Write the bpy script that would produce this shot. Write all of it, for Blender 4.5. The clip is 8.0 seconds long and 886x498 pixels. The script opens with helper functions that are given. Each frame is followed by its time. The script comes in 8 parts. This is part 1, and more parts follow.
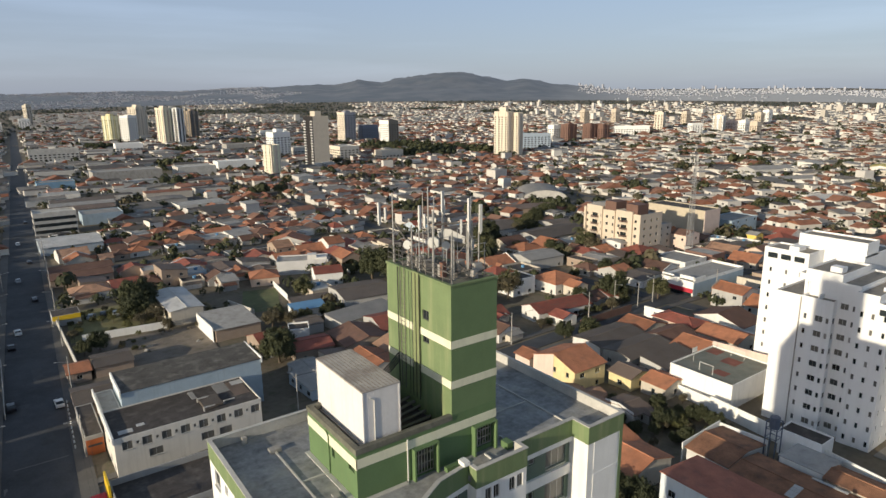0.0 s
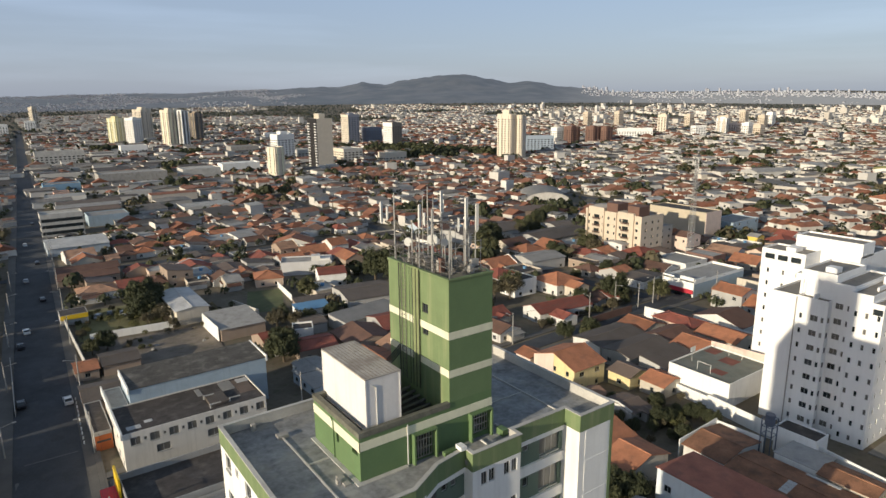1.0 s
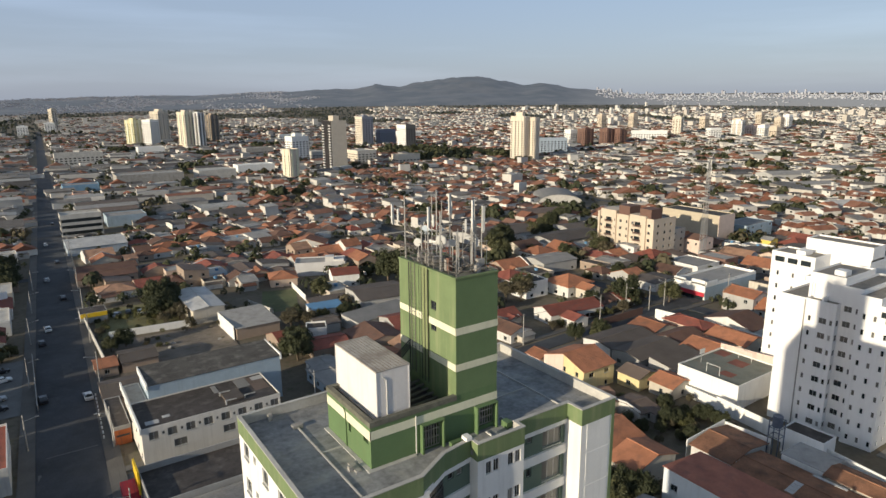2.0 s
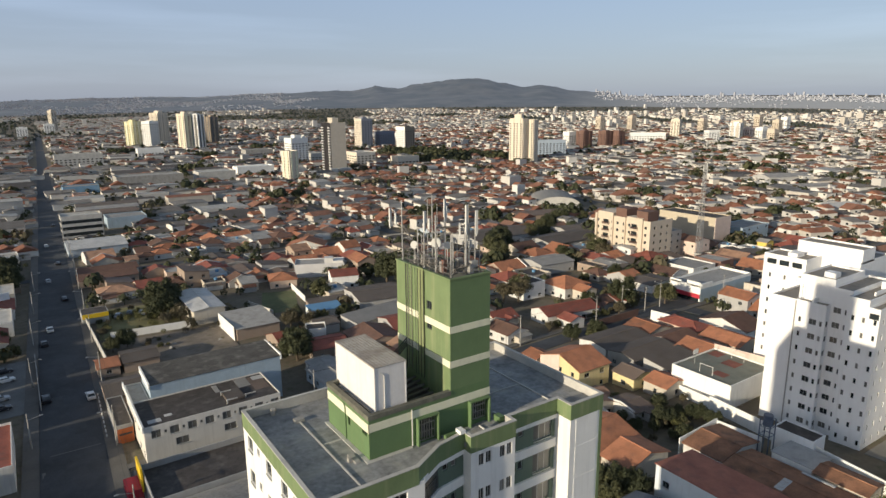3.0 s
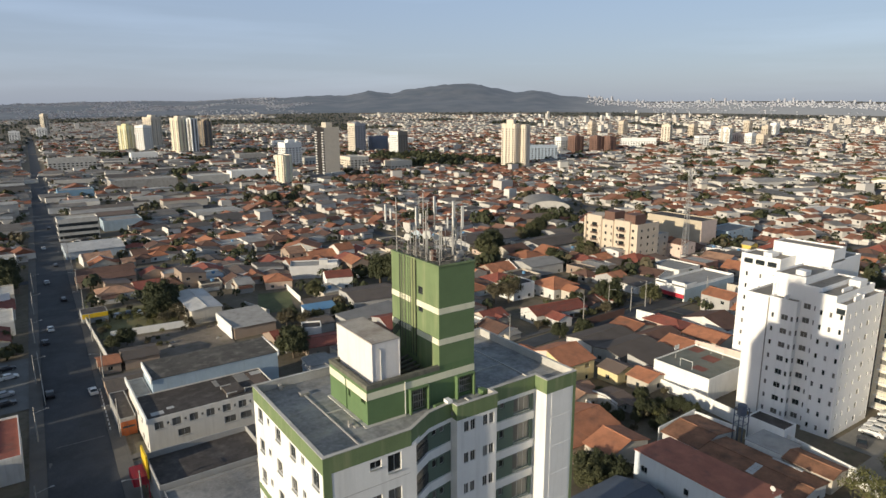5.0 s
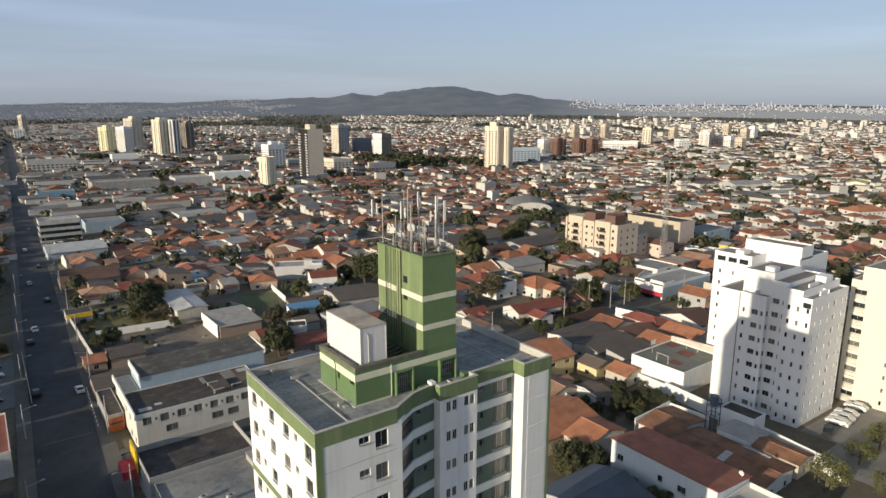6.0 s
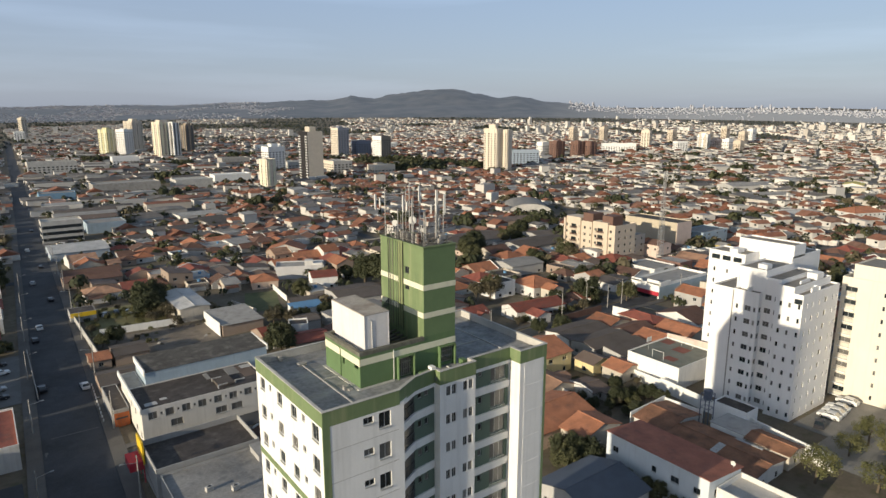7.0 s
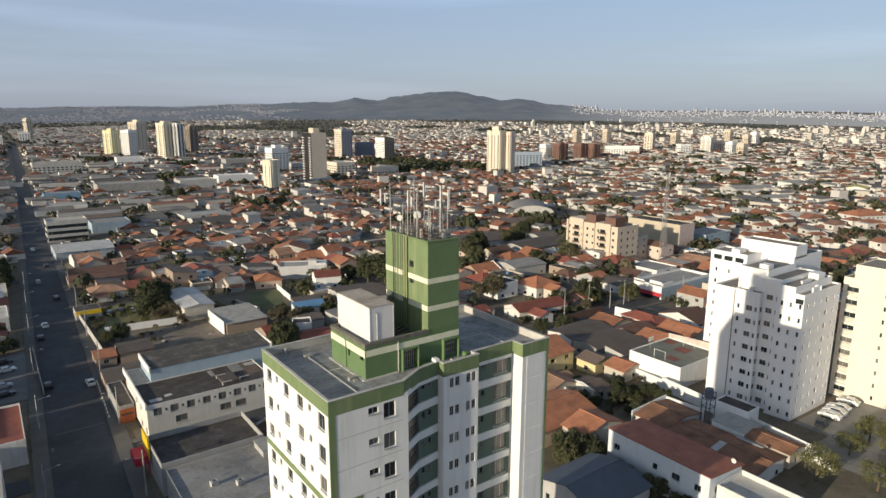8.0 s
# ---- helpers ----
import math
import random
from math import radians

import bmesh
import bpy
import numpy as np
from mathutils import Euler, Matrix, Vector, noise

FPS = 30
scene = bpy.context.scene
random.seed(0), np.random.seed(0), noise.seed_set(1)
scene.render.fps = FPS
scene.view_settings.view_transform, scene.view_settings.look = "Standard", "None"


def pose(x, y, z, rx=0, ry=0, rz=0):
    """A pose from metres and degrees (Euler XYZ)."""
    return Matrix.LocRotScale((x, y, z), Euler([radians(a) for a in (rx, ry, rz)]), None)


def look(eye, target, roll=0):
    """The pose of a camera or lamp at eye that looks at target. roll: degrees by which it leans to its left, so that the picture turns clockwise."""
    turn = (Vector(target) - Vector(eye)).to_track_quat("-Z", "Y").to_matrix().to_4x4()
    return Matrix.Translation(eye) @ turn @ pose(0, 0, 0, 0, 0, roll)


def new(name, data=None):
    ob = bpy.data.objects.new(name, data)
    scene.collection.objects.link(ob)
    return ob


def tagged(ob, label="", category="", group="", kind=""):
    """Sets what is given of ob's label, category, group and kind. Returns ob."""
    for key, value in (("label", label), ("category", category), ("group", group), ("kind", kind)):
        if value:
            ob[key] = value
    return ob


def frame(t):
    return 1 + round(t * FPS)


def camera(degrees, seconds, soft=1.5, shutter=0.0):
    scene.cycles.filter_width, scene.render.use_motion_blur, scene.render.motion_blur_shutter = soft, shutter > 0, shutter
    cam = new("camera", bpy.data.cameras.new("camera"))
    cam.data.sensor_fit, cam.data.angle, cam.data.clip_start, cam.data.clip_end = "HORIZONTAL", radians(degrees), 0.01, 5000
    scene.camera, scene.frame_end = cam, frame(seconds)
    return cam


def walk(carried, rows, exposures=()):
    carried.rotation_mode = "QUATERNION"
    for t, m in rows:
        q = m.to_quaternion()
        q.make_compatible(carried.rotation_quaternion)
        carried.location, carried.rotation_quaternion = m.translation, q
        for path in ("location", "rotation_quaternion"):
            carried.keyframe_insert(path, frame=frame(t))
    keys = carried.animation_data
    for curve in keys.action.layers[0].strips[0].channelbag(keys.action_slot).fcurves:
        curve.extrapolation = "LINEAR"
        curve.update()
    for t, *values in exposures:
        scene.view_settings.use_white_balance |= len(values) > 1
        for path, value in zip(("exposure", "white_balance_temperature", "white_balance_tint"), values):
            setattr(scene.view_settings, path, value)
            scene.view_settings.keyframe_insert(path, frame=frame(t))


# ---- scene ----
EXPOSURE = 0.0
cam = camera(70.1, 8.0, soft=1.5)
PATH = [
    (0, (-21.049, -28.473, 62.329), (-19.913, -26.895, 61.859), -0.5),
    (0.5, (-21.624, -29.49, 62.419), (-20.49, -27.909, 61.952), -0.5),
    (1, (-22.146, -30.535, 62.513), (-21.018, -28.95, 62.05), -0.5),
    (1.5, (-22.606, -31.513, 62.639), (-21.51, -29.905, 62.179), -0.5),
    (3, (-24.02, -34.365, 63.431), (-22.922, -32.756, 62.979), -0.4),
    (3.5, (-24.61, -35.482, 63.608), (-23.507, -33.874, 63.161), -0.3),
    (4, (-25.316, -36.686, 63.72), (-24.209, -35.081, 63.276), -0.3),
    (5.5, (-28.197, -40.933, 63.623), (-27.061, -39.344, 63.191), -0.1),
    (6, (-29.228, -42.435, 63.534), (-28.067, -40.864, 63.104), -0.0),
    (6.5, (-30.228, -43.776, 63.367), (-29.063, -42.208, 62.941), 0.0),
    (7, (-30.991, -44.727, 63.146), (-29.827, -43.156, 62.724), 0.0),
    (7.5, (-31.447, -45.272, 62.896), (-30.286, -43.698, 62.478), 0.1),
    (8, (-31.771, -45.556, 62.64), (-30.613, -43.979, 62.225), 0.2),
]
walk(cam, [(t, look(eye, target, roll)) for t, eye, target, roll in PATH], exposures=[(0.0, EXPOSURE), (8.0, EXPOSURE)])

# ---- light: a low late-afternoon sun from the west, a hazy blue sky ----
SUN_TRAVEL = Vector((0.967, 0.124, -0.2215)).normalized()
sun_data = bpy.data.lights.new("sun", "SUN")
sun_data.energy, sun_data.angle, sun_data.color = 5.0, radians(0.6), (1.0, 0.88, 0.68)
sun = new("sun", sun_data)
sun.matrix_world = look((-300, -40, 120), Vector((-300, -40, 120)) + SUN_TRAVEL)

world = bpy.data.worlds.new("sky")
scene.world = world
world.use_nodes = True
wt = world.node_tree
sky = wt.nodes.new("ShaderNodeTexSky")
sky.sky_type, sky.sun_disc = "NISHITA", False
sky.sun_elevation, sky.sun_rotation = radians(12.8), radians(262.7)
sky.altitude, sky.air_density, sky.dust_density, sky.ozone_density = 700, 1.0, 2.6, 1.5
# a veil of high haze over the clear sky, paler towards the horizon, with faint streaks of thin cloud
wn, wl = wt.nodes.new, wt.links.new
wc, wx, ramp = wn("ShaderNodeTexCoord"), wn("ShaderNodeSeparateXYZ"), wn("ShaderNodeValToRGB")
wl(wc.outputs["Generated"], wx.inputs[0]), wl(wx.outputs["Z"], ramp.inputs[0])
el = ramp.color_ramp.elements
el[0].position, el[0].color = 0.0, (3.2, 3.65, 4.65, 1)
el[1].position, el[1].color = 0.3, (2.7, 3.8, 5.7, 1)
el.new(0.10).color = (3.1, 3.75, 5.05, 1)
el.new(0.55).color = (1.5, 1.9, 2.5, 1)
el.new(1.0).color = (1.1, 1.42, 1.88, 1)
wm_, wno, wmr = wn("ShaderNodeMapping"), wn("ShaderNodeTexNoise"), wn("ShaderNodeMapRange")
wm_.inputs["Scale"].default_value = (1.2, 1.2, 14)
wno.inputs["Scale"].default_value, wno.inputs["Detail"].default_value = 1.6, 6
wmr.inputs[1].default_value, wmr.inputs[2].default_value, wmr.inputs[3].default_value, wmr.inputs[4].default_value = 0.45, 0.72, 0.98, 1.2
wl(wc.outputs["Generated"], wm_.inputs[0]), wl(wm_.outputs[0], wno.inputs["Vector"]), wl(wno.outputs["Fac"], wmr.inputs[0])
wmu, wmx = wn("ShaderNodeMix"), wn("ShaderNodeMix")
for nd in (wmu, wmx):
    nd.data_type = "RGBA"
wmu.blend_type = "MULTIPLY"
wmu.inputs[0].default_value, wmx.inputs[0].default_value = 1.0, 0.68
wl(ramp.outputs[0], wmu.inputs[6]), wl(wmr.outputs[0], wmu.inputs[7])
wl(sky.outputs[0], wmx.inputs[6]), wl(wmu.outputs[2], wmx.inputs[7])
wl(wmx.outputs[2], wt.nodes["Background"].inputs[0])
wt.nodes["Background"].inputs[1].default_value = 0.133


# ---- small tools ----
class Mesh:
    """Vertices, faces and material slots, gathered and then linked as one object."""

    def __init__(self):
        self.v, self.f, self.m = [], [], []

    def face(self, pts, slot=0):
        n = len(self.v)
        self.v.extend(pts)
        self.f.append(tuple(range(n, n + len(pts))))
        self.m.append(slot)

    def shell(self, pts, faces, slot=0):
        n = len(self.v)
        self.v.extend(pts)
        for f in faces:
            self.f.append(tuple(n + i for i in f))
            self.m.append(slot)

    def box(self, x0, x1, y0, y1, z0, z1, slot=0, bottom=True):
        pts = [(x0, y0, z0), (x1, y0, z0), (x1, y1, z0), (x0, y1, z0), (x0, y0, z1), (x1, y0, z1), (x1, y1, z1), (x0, y1, z1)]
        faces = [(0, 1, 5, 4), (1, 2, 6, 5), (2, 3, 7, 6), (3, 0, 4, 7), (4, 5, 6, 7)]
        self.shell(pts, faces + ([(3, 2, 1, 0)] if bottom else []), slot)
        return self

    def prism(self, ring, z0, z1, slot=0):
        n = len(ring)
        pts = [(x, y, z0) for x, y in ring] + [(x, y, z1) for x, y in ring]
        faces = [(i, (i + 1) % n, n + (i + 1) % n, n + i) for i in range(n)]
        self.shell(pts, faces + [tuple(range(n, 2 * n)), tuple(range(n - 1, -1, -1))], slot)
        return self

    def tube(self, a, b, r, sides=6, r2=None, slot=0):
        a, b = Vector(a), Vector(b)
        d = (b - a).normalized()
        u = d.orthogonal().normalized()
        w = d.cross(u)
        r2 = r if r2 is None else r2
        ring = [(math.cos(2 * math.pi * i / sides), math.sin(2 * math.pi * i / sides)) for i in range(sides)]
        pts = [tuple(a + u * c * r + w * s * r) for c, s in ring] + [tuple(b + u * c * r2 + w * s * r2) for c, s in ring]
        faces = [(i, (i + 1) % sides, sides + (i + 1) % sides, sides + i) for i in range(sides)]
        self.shell(pts, faces + [tuple(range(sides, 2 * sides)), tuple(range(sides - 1, -1, -1))], slot)
        return self

    def data(self, name, mats):
        me = bpy.data.meshes.new(name)
        me.from_pydata(self.v, [], self.f)
        for m in mats if isinstance(mats, (list, tuple)) else [mats]:
            me.materials.append(m)
        me.polygons.foreach_set("material_index", self.m)
        me.update()
        return me


def part(name, mesh, mats, parent=None, label="", at=None):
    """Links a Mesh (or ready mesh data) as one object, under a thing or a part."""
    ob = new(name, mesh.data(name, mats) if isinstance(mesh, Mesh) else mesh)
    if parent:
        ob.parent = parent
    if at is not None:
        ob.matrix_basis = at
    return tagged(ob, label)


def each(name, boxes, mats, parent, label=""):
    """One part for every box."""
    for b in boxes:
        part(name, Mesh().box(*b), mats, parent, label)


def thing(name, x, y, z, turn=0, label="", category="", group=""):
    ob = new(name)
    ob.empty_display_size = 0.5
    ob.matrix_basis = pose(x, y, z, 0, 0, turn)
    return tagged(ob, label, category, group)


def ground_z(x, y):
    f, s = 0.58 * x + 0.81 * y, max(-70, min(70, 0.81 * x - 0.58 * y))
    k = np.interp(f, [60, 145, 320], [0.045, 0.02, 0.0])
    return float(np.interp(f, GROUND_F, GROUND_Z) + k * s)


GROUND_F = [-6000, -100, 0, 60, 145, 300, 700, 1000, 1500, 2500, 3500, 4500, 6500]
GROUND_Z = [30, 1, 0.5, -0.5, -3, -8, -11, -10, -3, 22, 58, 95, 120]
rnd = random.Random(7)
# ---- materials ----
def tree_of(name):
    m = bpy.data.materials.new(name)
    m.use_nodes = True
    return m, m.node_tree, m.node_tree.nodes["Principled BSDF"]


def surface(name, color, rough=0.8, vary=0.25, fine=6.0, coarse=0.35, bump=0.15, metal=0.0, streak=0.0, island=0.0, objects=0.0, stain=(0.12, 0.11, 0.1), stained=0.0, ribs=0.0, rib_axis="X", tint=None, spec=0.4):
    """A plain coat with grain, blotches, rain streaks, ribs and variation from piece to piece."""
    m, t, b = tree_of(name)
    N, L = t.nodes.new, t.links.new
    coord = N("ShaderNodeTexCoord")
    geo = N("ShaderNodeNewGeometry")
    big, small = N("ShaderNodeTexNoise"), N("ShaderNodeTexNoise")
    for n, s, d in ((big, coarse, 5), (small, fine, 4)):
        n.inputs["Scale"].default_value, n.inputs["Detail"].default_value, n.inputs["Roughness"].default_value = s, d, 0.62
        L(geo.outputs["Position"], n.inputs["Vector"])
    ramp = N("ShaderNodeMapRange")
    ramp.inputs[1].default_value, ramp.inputs[2].default_value = 0.3, 0.7
    ramp.inputs[3].default_value, ramp.inputs[4].default_value = 1 - vary, 1 + vary
    mixn = N("ShaderNodeMath")
    mixn.operation = "MULTIPLY_ADD"
    mixn.inputs[1].default_value, mixn.inputs[2].default_value = 0.35, 0.0
    L(small.outputs["Fac"], mixn.inputs[0])
    add = N("ShaderNodeMath")
    add.operation = "MULTIPLY_ADD"
    add.inputs[1].default_value = 0.65
    L(big.outputs["Fac"], add.inputs[0]), L(mixn.outputs[0], add.inputs[2])
    L(add.outputs[0], ramp.inputs[0])
    base = N("ShaderNodeRGB")
    base.outputs[0].default_value = (*color, 1)
    last = base.outputs[0]
    if tint:
        sep = N("ShaderNodeMix")
        sep.data_type = "RGBA"
        sep.inputs[7].default_value = (*tint, 1)
        L(last, sep.inputs[6])
        if island:
            L(geo.outputs["Random Per Island"], sep.inputs[0])
        else:
            oi = N("ShaderNodeObjectInfo")
            L(oi.outputs["Random"], sep.inputs[0])
        last = sep.outputs[2]
    mul = N("ShaderNodeMix")
    mul.data_type, mul.blend_type = "RGBA", "MULTIPLY"
    mul.inputs[0].default_value = 1
    L(last, mul.inputs[6]), L(ramp.outputs[0], mul.inputs[7])
    last = mul.outputs[2]
    for on, amount in (("Random Per Island", island), ("Random", objects)):
        if amount:
            src = geo.outputs[on] if on == "Random Per Island" else N("ShaderNodeObjectInfo").outputs["Random"]
            mr = N("ShaderNodeMapRange")
            mr.inputs[3].default_value, mr.inputs[4].default_value = 1 - amount, 1 + amount
            mu = N("ShaderNodeMix")
            mu.data_type, mu.blend_type = "RGBA", "MULTIPLY"
            mu.inputs[0].default_value = 1
            L(src, mr.inputs[0]), L(last, mu.inputs[6]), L(mr.outputs[0], mu.inputs[7])
            last = mu.outputs[2]
    if stained or streak:
        st = N("ShaderNodeTexNoise")
        st.inputs["Scale"].default_value, st.inputs["Detail"].default_value = 1.0, 6
        mp = N("ShaderNodeMapping")
        mp.inputs["Scale"].default_value = (1.6, 1.6, 0.12) if streak else (0.5, 0.5, 0.5)
        L(geo.outputs["Position"], mp.inputs[0]), L(mp.outputs[0], st.inputs["Vector"])
        lim = N("ShaderNodeMapRange")
        lim.inputs[1].default_value, lim.inputs[2].default_value, lim.inputs[4].default_value = 0.52, 0.78, streak or stained
        dm = N("ShaderNodeMix")
        dm.data_type = "RGBA"
        dm.inputs[7].default_value = (*stain, 1)
        L(st.outputs["Fac"], lim.inputs[0]), L(lim.outputs[0], dm.inputs[0]), L(last, dm.inputs[6])
        last = dm.outputs[2]
    L(last, b.inputs["Base Color"])
    b.inputs["Roughness"].default_value, b.inputs["Metallic"].default_value = rough, metal
    b.inputs["Specular IOR Level"].default_value = spec
    height = small.outputs["Fac"]
    bp = N("ShaderNodeBump")
    bp.inputs["Strength"].default_value, bp.inputs["Distance"].default_value = bump, 0.03
    if ribs:
        wv = N("ShaderNodeTexWave")
        wv.bands_direction, wv.wave_profile = rib_axis, "SIN"
        wv.inputs["Scale"].default_value, wv.inputs["Distortion"].default_value = ribs * 0.22, 0.0
        L(coord.outputs["Object"], wv.inputs["Vector"])
        ha = N("ShaderNodeMath")
        ha.operation = "MULTIPLY_ADD"
        ha.inputs[1].default_value = 0.5
        L(small.outputs["Fac"], ha.inputs[0]), L(wv.outputs["Fac"], ha.inputs[2])
        height = ha.outputs[0]
        bp.inputs["Strength"].default_value, bp.inputs["Distance"].default_value = 0.35, 0.06
    L(height, bp.inputs["Height"]), L(bp.outputs[0], b.inputs["Normal"])
    return m


def glass(name, color=(0.03, 0.04, 0.045), rough=0.08):
    m, t, b = tree_of(name)
    b.inputs["Base Color"].default_value = (*color, 1)
    b.inputs["Roughness"].default_value, b.inputs["IOR"].default_value = rough, 1.5
    b.inputs["Transmission Weight"].default_value = 0.35
    oi = t.nodes.new("ShaderNodeObjectInfo")
    mr = t.nodes.new("ShaderNodeMapRange")
    mr.inputs[3].default_value, mr.inputs[4].default_value = 0.03, 0.3
    t.links.new(oi.outputs["Random"], mr.inputs[0]), t.links.new(mr.outputs[0], b.inputs["Roughness"])
    return m


GREEN = surface("green_paint", (0.16, 0.215, 0.1), 0.75, 0.16, 9, 0.5, streak=0.7, stain=(0.31, 0.32, 0.17))
GREEN_MID = surface("mid_green_paint", (0.135, 0.2, 0.092), 0.75, 0.1, 9, 0.7, streak=0.12, stain=(0.2, 0.25, 0.13))
GREEN_DEEP = surface("deep_green_paint", (0.115, 0.185, 0.08), 0.7, 0.12, 9, 0.6, streak=0.25, stain=(0.16, 0.2, 0.09))
GREEN_GREY = surface("grey_green_paint", (0.12, 0.165, 0.125), 0.75, 0.1, 9, 0.6)
CREAM_BAND = surface("cream_paint", (0.72, 0.70, 0.52), 0.75, 0.1, 10, 0.7, streak=0.3, stain=(0.4, 0.38, 0.28))
WHITE_WALL = surface("white_render", (0.8, 0.785, 0.745), 0.8, 0.07, 8, 0.4, streak=0.35, stain=(0.45, 0.44, 0.4))
WHITE_TOWER = surface("white_tower_paint", (0.81, 0.80, 0.78), 0.8, 0.05, 6, 0.2, streak=0.25, stain=(0.5, 0.49, 0.46))
TOWER_ROOF = surface("stained_slab", (0.26, 0.235, 0.2), 0.85, 0.4, 4, 0.5, stained=0.7, stain=(0.13, 0.115, 0.1))
TANK_WHITE = surface("white_sheet", (0.74, 0.71, 0.68), 0.55, 0.07, 5, 0.8, streak=0.3, stain=(0.4, 0.36, 0.32))
TANK_TOP = surface("weathered_sheet", (0.46, 0.42, 0.37), 0.8, 0.35, 5, 1.2, stained=0.95, stain=(0.17, 0.125, 0.095))
ROOF_GREY = surface("roof_membrane", (0.26, 0.26, 0.255), 0.7, 0.62, 2.6, 0.6, stained=0.85, stain=(0.41, 0.385, 0.325))
ROOF_DARK = surface("bitumen_roof", (0.066, 0.056, 0.05), 0.85, 0.45, 3, 0.35, stained=0.6, stain=(0.17, 0.15, 0.13))
CONCRETE = surface("concrete", (0.36, 0.34, 0.31), 0.85, 0.25, 5, 0.4, stained=0.6, stain=(0.17, 0.16, 0.14))
CONCRETE_PALE = surface("pale_concrete", (0.5, 0.48, 0.44), 0.85, 0.22, 5, 0.3, stained=0.5, stain=(0.24, 0.22, 0.2))
ASPHALT = surface("asphalt", (0.054, 0.057, 0.063), 0.85, 0.5, 3, 0.1, stained=0.5, stain=(0.085, 0.085, 0.09))
ROAD_PATCH = surface("road_patch", (0.06, 0.062, 0.066), 0.85, 0.35, 4, 0.3, stained=0.5, stain=(0.04, 0.042, 0.046))
PAVEMENT = surface("pavement_concrete", (0.125, 0.118, 0.108), 0.9, 0.25, 3, 0.25, stained=0.4)
ROAD_PAINT = surface("road_paint", (0.13, 0.13, 0.127), 0.7, 0.3, 5, 1.0)
EARTH = surface("dry_earth", (0.15, 0.125, 0.09), 0.95, 0.4, 0.8, 0.06, stained=0.85, stain=(0.07, 0.08, 0.035))
GRASS = surface("rough_grass", (0.2, 0.185, 0.085), 0.95, 0.4, 2.0, 0.1, stained=0.7, stain=(0.2, 0.16, 0.08), bump=0.6)
STEEL = surface("galvanised_steel", (0.42, 0.41, 0.39), 0.5, 0.25, 12, 2, metal=0.6)
STEEL_DARK = surface("rusty_steel", (0.13, 0.12, 0.11), 0.65, 0.3, 12, 2, metal=0.2)
ANTENNA = surface("antenna_plastic", (0.6, 0.59, 0.55), 0.5, 0.08, 10, 2)
CABLE = surface("black_cable", (0.035, 0.035, 0.033), 0.6, 0.1, 10, 2)
FRAME = surface("aluminium_frame", (0.5, 0.5, 0.48), 0.45, 0.1, 10, 2, metal=0.5)
FRAME_DARK = surface("dark_frame", (0.06, 0.06, 0.06), 0.5, 0.1, 10, 2)
GLASS = glass("window_glass")
GLASS_PALE = glass("curtained_glass", (0.22, 0.21, 0.19), 0.15)
DARK_ROOM = surface("unlit_room_black", (0.035, 0.035, 0.035), 0.9, 0.2)
BLUE_GREY = surface("blue_grey_render", (0.34, 0.42, 0.48), 0.8, 0.12, 6, 0.4, streak=0.3, stain=(0.22, 0.24, 0.25))
YELLOW = surface("yellow_paint", (0.72, 0.52, 0.12), 0.75, 0.1, 7, 0.5)
YELLOW_PALE = surface("pale_yellow_paint", (0.68, 0.56, 0.3), 0.75, 0.1, 7, 0.5, streak=0.2)
PINK = surface("salmon_render", (0.55, 0.36, 0.29), 0.8, 0.1, 7, 0.4, streak=0.2)
PINK_PALE = surface("pale_pink_render", (0.66, 0.52, 0.44), 0.8, 0.1, 7, 0.4, streak=0.2)
CREAM = surface("cream_render", (0.58, 0.49, 0.385), 0.8, 0.1, 7, 0.3, streak=0.25, stain=(0.4, 0.32, 0.22))
BEIGE = surface("beige_render", (0.55, 0.49, 0.40), 0.8, 0.1, 7, 0.3)
IVORY = surface("ivory_render", (0.66, 0.58, 0.47), 0.8, 0.1, 7, 0.3)
BROWN_PAINT = surface("brown_render", (0.15, 0.085, 0.065), 0.8, 0.15, 7, 0.4)
BRICK_RED = surface("brick_facade", (0.19, 0.112, 0.09), 0.85, 0.2, 7, 0.3)
ORANGE = surface("orange_paint", (0.42, 0.12, 0.04), 0.7, 0.12, 7, 0.4)
RED = surface("red_paint", (0.46, 0.03, 0.05), 0.6, 0.1, 7, 0.4)
YELLOW_SIGN = surface("yellow_sign_paint", (0.8, 0.52, 0.03), 0.5, 0.08, 7, 0.5)
BLUE = surface("blue_sheet", (0.12, 0.26, 0.42), 0.6, 0.2, 6, 0.4)
TILE = [
    surface("clay_tile_" + n, c, 0.88, 0.3, 5, 0.35, ribs=7, rib_axis="X", stained=0.55, stain=(0.1, 0.075, 0.06), objects=0.2)
    for n, c in (("orange", (0.36, 0.15, 0.08)), ("red", (0.25, 0.078, 0.054)), ("brown", (0.15, 0.082, 0.058)), ("pale", (0.36, 0.21, 0.135)))
]
SHEET = [
    surface("fibre_sheet_" + n, c, 0.85, 0.25, 4, 0.25, ribs=9, rib_axis="X", stained=0.5, stain=(0.1, 0.095, 0.09), objects=0.2)
    for n, c in (("grey", (0.28, 0.268, 0.25)), ("dark", (0.125, 0.102, 0.085)), ("pale", (0.48, 0.47, 0.45)), ("brown", (0.17, 0.125, 0.1)))
]
SLATE = surface("blue_slate_sheet", (0.095, 0.11, 0.135), 0.6, 0.2, 5, 0.4, ribs=9, rib_axis="X")
